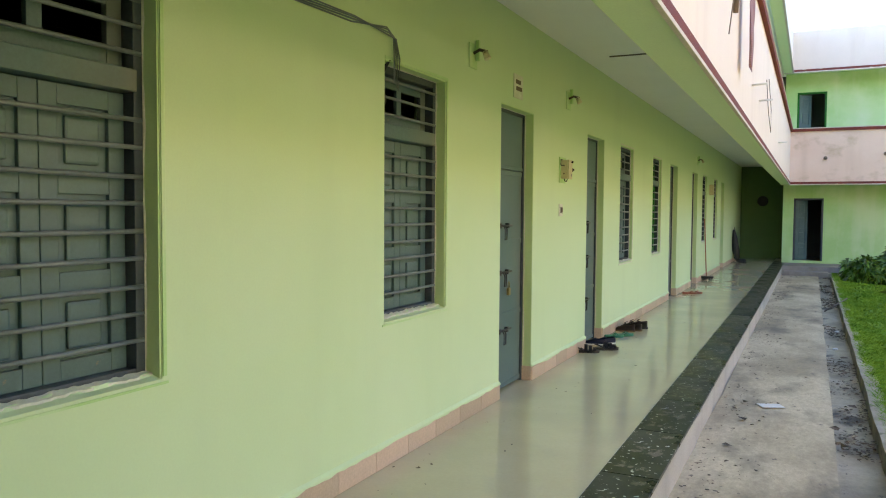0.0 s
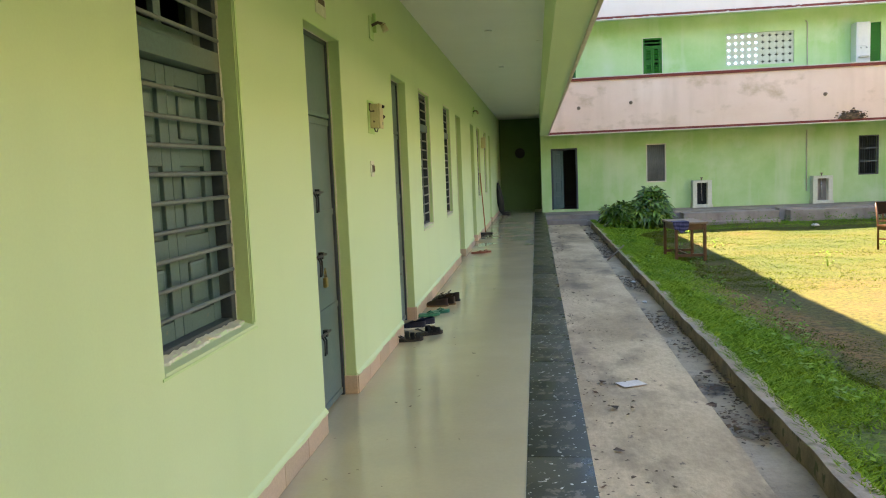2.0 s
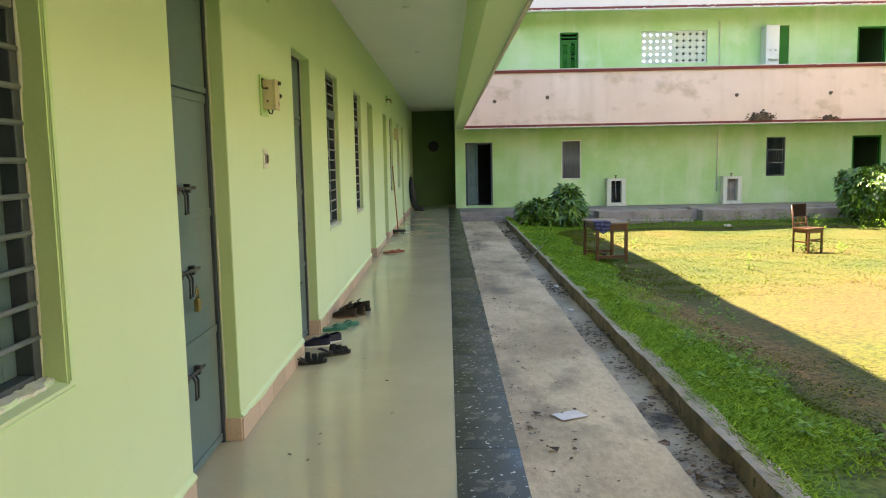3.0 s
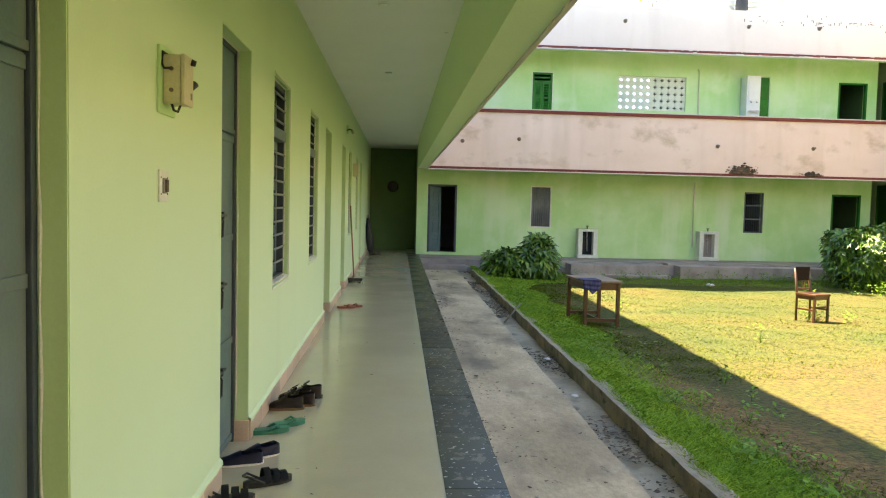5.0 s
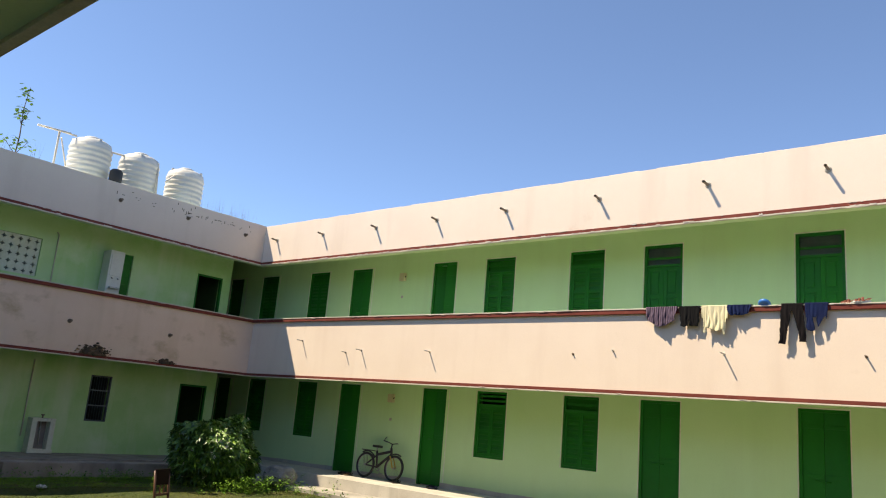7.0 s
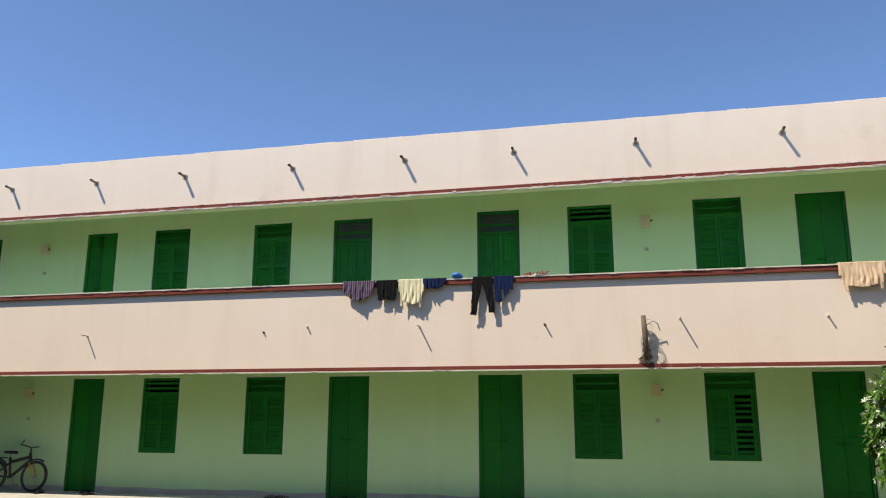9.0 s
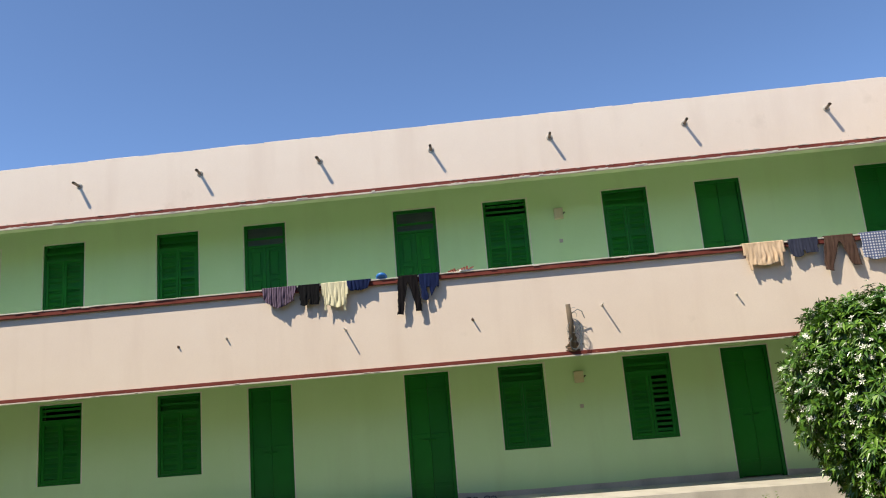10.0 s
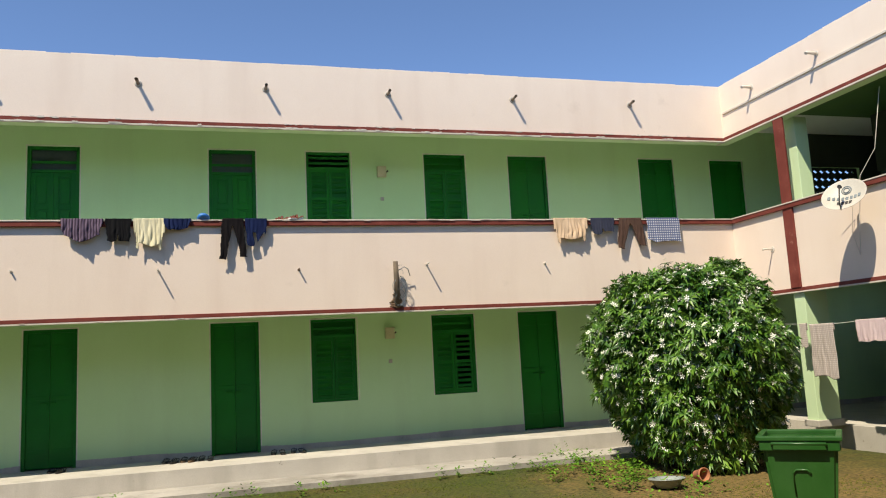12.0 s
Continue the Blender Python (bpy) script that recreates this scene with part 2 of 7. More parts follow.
M_IVORY = material("yellowed_ivory_metal", (0.55, 0.50, 0.30), (0.62, 0.57, 0.38), 0.45, 6, 80, 0.1, fleck=(0.2, 0.13, 0.07), fleck_scale=14, fleck_at=0.72)
M_BRASS = material("brass_padlock", (0.28, 0.21, 0.08), (0.36, 0.28, 0.12), 0.35, 8, 80, 0.05, metal=0.9)
M_LEAF = material("glossy_shrub_leaf", (0.028, 0.10, 0.011), (0.105, 0.245, 0.03), 0.34, 1.6, 20, 0.0, island=0.55, spread=0.3)
M_FLOWER = material("white_blossom", (0.74, 0.76, 0.66), (0.82, 0.83, 0.74), 0.6, 3, 20, 0.0)
M_STEM = material("grey_brown_stem", (0.10, 0.075, 0.05), (0.17, 0.13, 0.09), 0.85, 10, 60, 0.3)
M_GRASS = material("lawn_grass_blade", (0.058, 0.104, 0.004), (0.088, 0.112, 0.007), 0.85, 0.5, 8, 0.0, spec=0.15, spread=0.3, island=0.4)
M_LUSH = material("lush_grass_blade", (0.10, 0.25, 0.018), (0.19, 0.33, 0.03), 0.85, 0.9, 8, 0.0, spec=0.15, spread=0.3, island=0.3)
M_WEED = material("broad_weed_leaf", (0.06, 0.18, 0.012), (0.12, 0.25, 0.02), 0.7, 2, 20, 0.0, spec=0.2, island=0.35)
M_TERRA = material("terracotta_pot", (0.36, 0.13, 0.06), (0.45, 0.19, 0.1), 0.8, 6, 60, 0.15)
M_BINGREEN = material("green_bin_plastic", (0.014, 0.075, 0.012), (0.026, 0.105, 0.018), 0.4, 1.6, 60, 0.05, spread=0.3, streak=(0.05, 0.13, 0.04), streak_amount=0.5, speck=(0.16, 0.2, 0.13), speck_scale=9, speck_at=0.73)
M_BLUEDRUM = material("faded_blue_drum", (0.03, 0.06, 0.14), (0.06, 0.10, 0.21), 0.45, 2.5, 50, 0.06, streak=(0.2, 0.22, 0.26), streak_amount=0.5)
M_ENAMEL = material("grey_enamel_basin", (0.20, 0.23, 0.22), (0.30, 0.33, 0.31), 0.4, 5, 60, 0.05)
M_STONE = material("grey_boulder", (0.20, 0.195, 0.18), (0.33, 0.32, 0.30), 0.9, 2.5, 30, 0.6, spread=0.25, speck=(0.12, 0.11, 0.09), speck_scale=9, speck_at=0.62)
M_DEBRIS = material("dry_leaf_litter", (0.05, 0.035, 0.02), (0.16, 0.11, 0.06), 0.9, 5, 40, 0.2, island=0.5)
M_PAPER = material("white_paper_sheet", (0.55, 0.53, 0.48), (0.63, 0.61, 0.56), 0.8, 6, 60, 0.05)


def ground_material():
    m = bpy.data.materials.new("grassy_earth")
    m.use_nodes = True
    nt = m.node_tree
    bsdf = nt.nodes["Principled BSDF"]
    bsdf.inputs["Roughness"].default_value = 0.95
    tc = nt.nodes.new("ShaderNodeTexCoord")

    def nz(sc, det):
        n = nt.nodes.new("ShaderNodeTexNoise")
        n.inputs["Scale"].default_value, n.inputs["Detail"].default_value = sc, det
        nt.links.new(tc.outputs["Object"], n.inputs["Vector"])
        return n.outputs[0]

    def ramp(sock, stops):
        r = nt.nodes.new("ShaderNodeValToRGB")
        r.color_ramp.elements[0].position, r.color_ramp.elements[0].color = stops[0][0], (*stops[0][1], 1)
        r.color_ramp.elements[1].position, r.color_ramp.elements[1].color = stops[-1][0], (*stops[-1][1], 1)
        for p, c in stops[1:-1]:
            r.color_ramp.elements.new(p).color = (*c, 1)
        nt.links.new(sock, r.inputs[0])
        return r.outputs[0]
    patch = ramp(nz(0.5, 7), [(0.36, (0.036, 0.058, 0.004)), (0.46, (0.054, 0.066, 0.004)), (0.56, (0.067, 0.066, 0.006)), (0.66, (0.098, 0.066, 0.015))])
    tuft = ramp(nz(19, 7), [(0.36, (0.42, 0.47, 0.33)), (0.5, (0.84, 0.86, 0.76)), (0.62, (1.12, 1.08, 1.02))])
    x = nt.nodes.new("ShaderNodeMix")
    x.data_type, x.blend_type = 'RGBA', 'MULTIPLY'
    x.inputs[0].default_value = 1.0
    # trodden earth: a brown strip beside the kerb, tan bare ground in the open, and green turf along the edge
    def tint(under, centre, turn, size, lo, hi, colour, grain_scale):
        mp = nt.nodes.new("ShaderNodeMapping")
        mp.vector_type = 'TEXTURE'
        mp.inputs["Location"].default_value = centre
        mp.inputs["Rotation"].default_value = (0, 0, radians(turn))
        mp.inputs["Scale"].default_value = size
        nt.links.new(tc.outputs["Object"], mp.inputs["Vector"])
        gr = nt.nodes.new("ShaderNodeTexGradient")
        gr.gradient_type = 'SPHERICAL'
        nt.links.new(mp.outputs[0], gr.inputs["Vector"])
        ml = nt.nodes.new("ShaderNodeMath")
        ml.operation = 'MULTIPLY'
        nt.links.new(gr.outputs["Fac"], ml.inputs[0])
        nt.links.new(nz(grain_scale, 8), ml.inputs[1])
        rg = nt.nodes.new("ShaderNodeMapRange")
        rg.inputs["From Min"].default_value, rg.inputs["From Max"].default_value = lo, hi
        nt.links.new(ml.outputs[0], rg.inputs["Value"])
        xm = nt.nodes.new("ShaderNodeMix")
        xm.data_type = 'RGBA'
        xm.inputs[7].default_value = (*colour, 1)
        nt.links.new(rg.outputs[0], xm.inputs[0])
        nt.links.new(under, xm.inputs[6])
        return xm.outputs[2]
    col = tint(patch, (3.0, 14.0, -0.3), 0, (1.1, 16.0, 3.0), 0.08, 0.3, (0.085, 0.17, 0.016), 2.0)
    col = tint(col, (4.0, 12.2, -0.3), 7, (0.7, 5.0, 3.0), 0.15, 0.36, (0.155, 0.088, 0.026), 3.2)
    col = tint(col, (7.0, 12.6, -0.3), -20, (3.6, 3.6, 3.0), 0.12, 0.3, (0.083, 0.058, 0.013), 1.5)
    col = tint(col, (10.5, 5.0, -0.3), 0, (6.0, 3.5, 3.0), 0.06, 0.3, (0.175, 0.115, 0.035), 1.8)
    nt.links.new(col, x.inputs[6]), nt.links.new(tuft, x.inputs[7])
    nt.links.new(x.outputs[2], bsdf.inputs["Base Color"])
    bp = nt.nodes.new("ShaderNodeBump")
    bp.inputs["Strength"].default_value, bp.inputs["Distance"].default_value = 0.8, 0.03
    nt.links.new(nz(22, 6), bp.inputs["Height"])
    nt.links.new(bp.outputs[0], bsdf.inputs["Normal"])
    return m


M_GROUND = ground_material()


# ---- mesh helpers ----
def box(bm, lo, hi, bevel=0.0, mi=0):
    """An upright box, optionally with bevelled edges."""
    ret = bmesh.ops.create_cube(bm, size=1.0)
    vs = ret["verts"]
    for v in vs:
        v.co = Vector([lo[i] + (v.co[i] + 0.5) * (hi[i] - lo[i]) for i in range(3)])
    faces = list({f for v in vs for f in v.link_faces})
    for f in faces:
        f.material_index = mi
    if bevel:
        bmesh.ops.bevel(bm, geom=list({e for v in vs for e in v.link_edges}), offset=bevel, segments=2, affect='EDGES', profile=0.6)
    return vs


def rod(bm, p0, p1, r0, r1=None, seg=10, caps=True, mi=0):
    """A round bar from p0 to p1."""
    r1 = r0 if r1 is None else r1
    p0, p1 = Vector(p0), Vector(p1)
    q = (p1 - p0).to_track_quat('Z', 'Y')
    rings = []
    for p, r in ((p0, r0), (p1, r1)):
        rings.append([bm.verts.new(p + q @ Vector((r * math.cos(2 * math.pi * i / seg), r * math.sin(2 * math.pi * i / seg), 0))) for i in range(seg)])
    for i in range(seg):
        f = bm.faces.new((rings[0][i], rings[0][(i + 1) % seg], rings[1][(i + 1) % seg], rings[1][i]))
        f.smooth, f.material_index = True, mi
    if caps:
        bm.faces.new(rings[0][::-1]).material_index = mi
        bm.faces.new(rings[1]).material_index = mi


def tube(bm, pts, r, seg=8):
    """A bent bar through the points."""
    pts = [Vector(p) for p in pts]
    rings = []
    for i, p in enumerate(pts):
        d = pts[min(i + 1, len(pts) - 1)] - pts[max(i - 1, 0)]
        q = d.to_track_quat('Z', 'Y')
        rr = r[i] if isinstance(r, (list, tuple)) else r
        rings.append([bm.verts.new(p + q @ Vector((rr * math.cos(2 * math.pi * k / seg), rr * math.sin(2 * math.pi * k / seg), 0))) for k in range(seg)])
    for a, b in zip(rings, rings[1:]):
        for k in range(seg):
            bm.faces.new((a[k], a[(k + 1) % seg], b[(k + 1) % seg], b[k])).smooth = True
    bm.faces.new(rings[0][::-1])
    bm.faces.new(rings[-1])


def lathe(bm, profile, seg=32, centre=(0, 0, 0), close=True):
    """A turned shape from (radius, height) pairs."""
    rings = []
    for r, z in profile:
        rings.append([bm.verts.new((centre[0] + r * math.cos(2 * math.pi * k / seg), centre[1] + r * math.sin(2 * math.pi * k / seg), centre[2] + z)) for k in range(seg)])
    for a, b in zip(rings, rings[1:]):
        for k in range(seg):
            bm.faces.new((a[k], a[(k + 1) % seg], b[(k + 1) % seg], b[k])).smooth = True
    if close:
        bm.faces.new(rings[0][::-1])
        bm.faces.new(rings[-1])


def ring(bm, centre, axis, R, r, seg=36, side=8):
    """A round hoop about an axis."""
    q = Vector(axis).to_track_quat('Z', 'Y')
    c = Vector(centre)
    rows = []
    for i in range(seg):
        t = 2 * math.pi * i / seg
        rows.append([bm.verts.new(c + q @ Vector(((R + r * math.cos(u)) * math.cos(t), (R + r * math.cos(u)) * math.sin(t), r * math.sin(u))))
                     for u in [2 * math.pi * k / side for k in range(side)]])
    for i in range(seg):
        a, b = rows[i], rows[(i + 1) % seg]
        for k in range(side):
            bm.faces.new((a[k], b[k], b[(k + 1) % side], a[(k + 1) % side])).smooth = True


def mesh_of(name, bm, mats):
    bmesh.ops.recalc_face_normals(bm, faces=bm.faces)
    me = bpy.data.meshes.new(name)
    bm.to_mesh(me)
    bm.free()
    for m in (mats if isinstance(mats, (list, tuple)) else [mats]):
        me.materials.append(m)
    return me


def thing(name, m=None, label="", category="", group="", kind=""):
    """An Empty at a thing's base."""
    ob = new(name)
    ob.empty_display_size = 0.1
    if m is not None:
        ob.matrix_basis = m
    return tagged(ob, label, category, group, kind)


def part(name, bm, mats, parent, label="", at=None):
    ob = new(name, mesh_of(name, bm, mats))
    ob.parent = parent
    if at is not None:
        ob.matrix_basis = at
    return tagged(ob, label)


def solid(name, bm, mats, label="", category="", group="", kind="", at=None):
    """A thing that is one mesh."""
    ob = new(name, mesh_of(name, bm, mats))
    if at is not None:
        ob.matrix_basis = at
    return tagged(ob, label, category, group, kind)


def raw(name, verts, faces, mats, parent=None, smooth=False):
    me = bpy.data.meshes.new(name)
    me.from_pydata(verts, [], faces)
    me.materials.append(mats)
    if smooth:
        me.polygons.foreach_set("use_smooth", [True] * len(me.polygons))
    ob = new(name, me)
    ob.parent = parent
    return ob


# ---- walls with openings ----
def pierced(bm, axis, plane, thick, u0, u1, z0, z1, holes):
    """A wall of boxes along u with holes (ua, ub, za, zb). axis 'x': the wall stands at x = plane, u is y."""
    cuts = sorted({u0, u1, *[h[0] for h in holes], *[h[1] for h in holes]})
    for a, b in zip(cuts, cuts[1:]):
        mid = (a + b) / 2
        spans, z = [], z0
        for h in sorted((h for h in holes if h[0] < mid < h[1]), key=lambda h: h[2]):
            if h[2] > z:
                spans.append((z, h[2]))
            z = max(z, h[3])
        if z < z1:
            spans.append((z, z1))
        for s, e in spans:
            p0, p1 = sorted((plane, plane + thick))
            if axis == 'x':
                box(bm, (p0, a, s), (p1, b, e))
            else:
                box(bm, (a, p0, s), (b, p1, e))


W_WINDOWS = [(2.70, 3.55), (5.29, 6.14), (11.50, 12.30), (13.80, 14.55), (19.95, 20.75), (22.25, 23.0)]
W_DOORS = [(7.18, 7.99), (9.84, 10.62), (15.45, 16.30), (18.25, 19.1), (23.95, 24.8)]
E_WINDOWS = [(6.72, 7.62), (9.17, 10.05), (16.05, 16.95), (18.52, 19.43), (25.43, 26.3), (27.9, 28.73)]
E_DOORS = [(-0.18, 0.74), (1.70, 2.60), (4.85, 5.75), (11.03, 11.91), (14.19, 15.07), (20.41, 21.21), (23.58, 24.39), (29.8, 30.5)]

bm = bmesh.new()
pierced(bm, 'x', 0, -0.25, Y0, Y1, -0.4, CEIL, [(a, b, 0.86, 2.43) for a, b in W_WINDOWS] + [(a, b, -0.4, 2.42) for a, b in W_DOORS])
solid("wall_west", bm, M_WALL, "pale green painted plaster corridor wall", "wall", kind="structure")
bm = bmesh.new()
box(bm, (-0.25, Y0, FL2), (0, Y1, CEIL2))
solid("wall_west_upper", bm, M_WALL, "pale green upper storey wall", "wall", kind="structure")
bm = bmesh.new()
pierced(bm, 'x', XE, 0.25, Y0, Y1, -0.4, CEIL, [(a, b, 0.84, 2.43) for a, b in E_WINDOWS] + [(a, b, -0.4, 2.43) for a, b in E_DOORS])
solid("wall_east", bm, M_WALLE, "pale green plaster wall with green doors and windows", "wall", kind="structure")
bm = bmesh.new()
pierced(bm, 'x', XE, 0.25, Y0, Y1, FL2, CEIL2, [(a, b, 4.2, 5.79) for a, b in E_WINDOWS] + [(a, b, FL2, 5.79) for a, b in E_DOORS] + [(-3.55, -1.84, 4.36, 5.69)])
solid("wall_east_upper", bm, M_WALLE, "pale green upper storey wall with green doors", "wall", kind="structure")
N_HOLES = [(1.76, 2.61, 0.08, 2.05), (4.77, 5.40, 0.85, 2.08), (11.2, 11.79, 0.84, 2.05), (13.88, 14.79, -0.4, 2.05)]
NU_HOLES = [(1.78, 2.62, FL2, 5.37), (4.73, 5.31, 4.15, 5.37), (7.25, 9.28, 4.37, 5.36), (11.34, 11.8, FL2, 5.45), (13.91, 14.8, FL2, 5.37)]
bm = bmesh.new()
pierced(bm, 'y', YN, 0.22, 1.44, 15.1, -0.4, CEIL, N_HOLES)
solid("wall_north", bm, M_WALLN, "weathered green plaster wall with damp patches", "wall", kind="structure")
bm = bmesh.new()
pierced(bm, 'y', YN, 0.22, 1.44, 15.1, FL2, CEIL2, NU_HOLES)
solid("wall_north_upper", bm, M_WALLN, "green upper storey wall with a pierced screen", "wall", kind="structure")
# backs and ends that close the wings; unseen backs added to keep rooms dark
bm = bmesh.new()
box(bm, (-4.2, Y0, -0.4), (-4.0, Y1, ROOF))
# holes in the unseen backs let sky show through the screens
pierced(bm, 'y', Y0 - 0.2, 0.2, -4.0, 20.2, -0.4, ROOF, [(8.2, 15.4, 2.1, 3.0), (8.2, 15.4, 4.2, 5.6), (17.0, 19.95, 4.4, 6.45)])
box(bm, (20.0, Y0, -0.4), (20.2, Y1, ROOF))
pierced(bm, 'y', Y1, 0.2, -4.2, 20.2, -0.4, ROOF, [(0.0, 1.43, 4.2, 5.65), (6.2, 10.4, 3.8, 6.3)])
solid("wall_outer", bm, M_DARK, "unseen back walls that close the wings and keep rooms dark", "wall", kind="structure")
# passage ends, with their shade in the wall colour
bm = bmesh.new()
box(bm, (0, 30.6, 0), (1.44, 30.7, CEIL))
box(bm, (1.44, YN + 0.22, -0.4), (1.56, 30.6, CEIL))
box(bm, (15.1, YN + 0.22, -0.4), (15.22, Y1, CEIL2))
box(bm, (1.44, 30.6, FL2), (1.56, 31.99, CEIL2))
solid("wall_passage", bm, M_SHADEGREEN, "passage end walls, their shade painted in as dark green", "wall", kind="structure")
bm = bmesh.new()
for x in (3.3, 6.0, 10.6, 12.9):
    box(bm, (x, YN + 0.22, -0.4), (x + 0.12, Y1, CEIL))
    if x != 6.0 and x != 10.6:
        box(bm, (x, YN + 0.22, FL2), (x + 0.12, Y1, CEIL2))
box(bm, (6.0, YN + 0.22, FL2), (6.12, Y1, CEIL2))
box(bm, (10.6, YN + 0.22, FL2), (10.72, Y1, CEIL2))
# thin board added behind the screen's right half to dull its holes
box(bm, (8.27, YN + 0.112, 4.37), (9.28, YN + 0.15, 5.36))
solid("wall_partitions", bm, M_DARK, "unseen inner partition walls and a board behind the screen", "wall", kind="structure")

# slabs: veranda ceilings, room ceilings, roofs
def slab(name, lo, hi, mat, label):
    b = bmesh.new()
    box(b, lo, hi)
    return solid(name, b, mat, label, "ceiling", kind="structure")


slab("ceiling_west", (0, Y0, CEIL), (XW - TH, Y1, FL2), M_CEIL, "whitewashed veranda ceiling")
slab("ceiling_north", (XW - TH, YP + TH, CEIL), (XP + TH, Y1, FL2), M_CEIL, "whitewashed veranda ceiling")
slab("ceiling_east", (XP + TH, Y0, CEIL), (XE + 3.34, Y1, FL2), M_CEIL, "whitewashed veranda ceiling")
# the south slabs take the darkened green, so the hall looks unlit
slab("ceiling_south", (XW - TH, Y0, CEIL), (XP + TH, YS - TH, FL2), M_SHADEGREEN, "hall ceiling, its shade painted in as dark green")
slab("ceiling_rooms_west", (-4.0, Y0, CEIL), (0, Y1, FL2), M_DARK, "unseen room ceiling")
slab("roof_west", (-4.0, Y0, CEIL2), (XW - TH, Y1, ROOF), M_CEIL, "flat roof slab over the veranda")
slab("roof_north", (XW - TH, YP + TH, CEIL2), (XP + TH, Y1, ROOF), M_CEIL, "flat roof slab over the veranda")
slab("roof_east", (XP + TH, Y0, CEIL2), (XE + 3.34, Y1, ROOF), M_CEIL, "flat roof slab over the veranda")
slab("roof_south", (XW - TH, Y0, CEIL2), (XP + TH, YS - TH, ROOF), M_SHADEGREEN, "hall roof slab, its shade painted in as dark green")


# ---- parapets with red bands round the courtyard ----
def parapet(side, u0, u1, pink):
    """The veranda edge beam, the balcony parapet and the roof parapet of one side, painted pink outside and green inside."""
    out = {"west": Vector((1, 0, 0)), "east": Vector((-1, 0, 0)), "north": Vector((0, -1, 0)), "south": Vector((0, 1, 0))}[side]
    plane = {"west": XW, "east": XP, "north": YP, "south": YS}[side]
    sgn = -1 if side in ("west", "south") else 1
    # the north roof parapet, away from the sun, gets the shade-toned pink
    roof_paint = M_PINKSHADE if side == "north" else M_PINK

    def bx(b, d0, d1, z0, z1, bevel=0.0):
        p0, p1 = sorted((plane + sgn * d0, plane + sgn * d1))
        if side in ("west", "east"):
            return box(b, (p0, u0, z0), (p1, u1, z1), bevel)
        return box(b, (u0, p0, z0), (u1, p1, z1), bevel)

    def paint(b):
        b.normal_update()
        for f in b.faces:
            f.material_index = 0 if f.normal.dot(out) > 0.9 or f.normal.z > 0.9 else 1
    for name, spans in (("parapet_" + side, ((TH, ZB, FL2), (0.12, FL2, ZR1))), ("roof_parapet_" + side, ((TH, ZE, ROOF), (0.12, ROOF, ZT)))):
        b = bmesh.new()
        for d, z0, z1 in spans:
            bx(b, 0, d, z0, z1)
        paint(b)
        solid(name, b, [roof_paint if name.startswith("roof") else pink, M_BEAM], "pale pink plastered parapet above a green beam", "parapet", kind="structure")
    for name, z0, z1, proud in (("trim_band_" + side, ZB + 0.015, ZB1, 0.025), ("trim_rail_" + side, ZR0, ZR1 + 0.005, 0.06), ("trim_eave_" + side, ZE + 0.02, ZE1, 0.035)):
        b = bmesh.new()
        bx(b, -proud, -0.001, z0, z1, 0.006)
        solid(name, b, M_RED, "chipped dark red painted band", "trim", kind="structure")
    b = bmesh.new()
    bx(b, -0.07, 0.13, ZR1 + 0.006, ZR1 + 0.03, 0.005)
    solid("trim_cap_" + side, b, M_CAP, "bare cement cap on the parapet", "trim", kind="structure")
    b = bmesh.new()
    bx(b, -0.03, -0.001, ZB - 0.012, ZB + 0.013, 0.003)
    bx(b, -0.045, -0.001, ZE - 0.012, ZE + 0.018, 0.003)
    solid("trim_drip_" + side, b, M_CAP, "bare cement drip edge", "trim", kind="structure")
    # crumbling uneven top of the roof parapet
    b = bmesh.new()
    n = int((u1 - u0) / 0.35)
    for i in range(n):
        a0 = u0 + (u1 - u0) * i / n
        a1 = u0 + (u1 - u0) * (i + random.uniform(0.9, 1.0)) / n
        h = ZT + random.uniform(0.004, 0.016)
        p0, p1 = sorted((plane + sgn * 0.004, plane + sgn * 0.116))
        if side in ("west", "east"):
            box(b, (p0, a0, ZT), (p1, a1, h), 0.003)
        else:
            box(b, (a0, p0, ZT), (a1, p1, h), 0.003)
    solid("trim_coping_" + side, b, M_PINK, "crumbling plaster coping", "trim", kind="structure")


parapet("west", YS, YP, M_PINK)
parapet("east", YS, YP, M_PINK)
parapet("north", XW - TH, XP + TH, M_PINKN)
parapet("south", XW - TH, XP + TH, M_PINK)

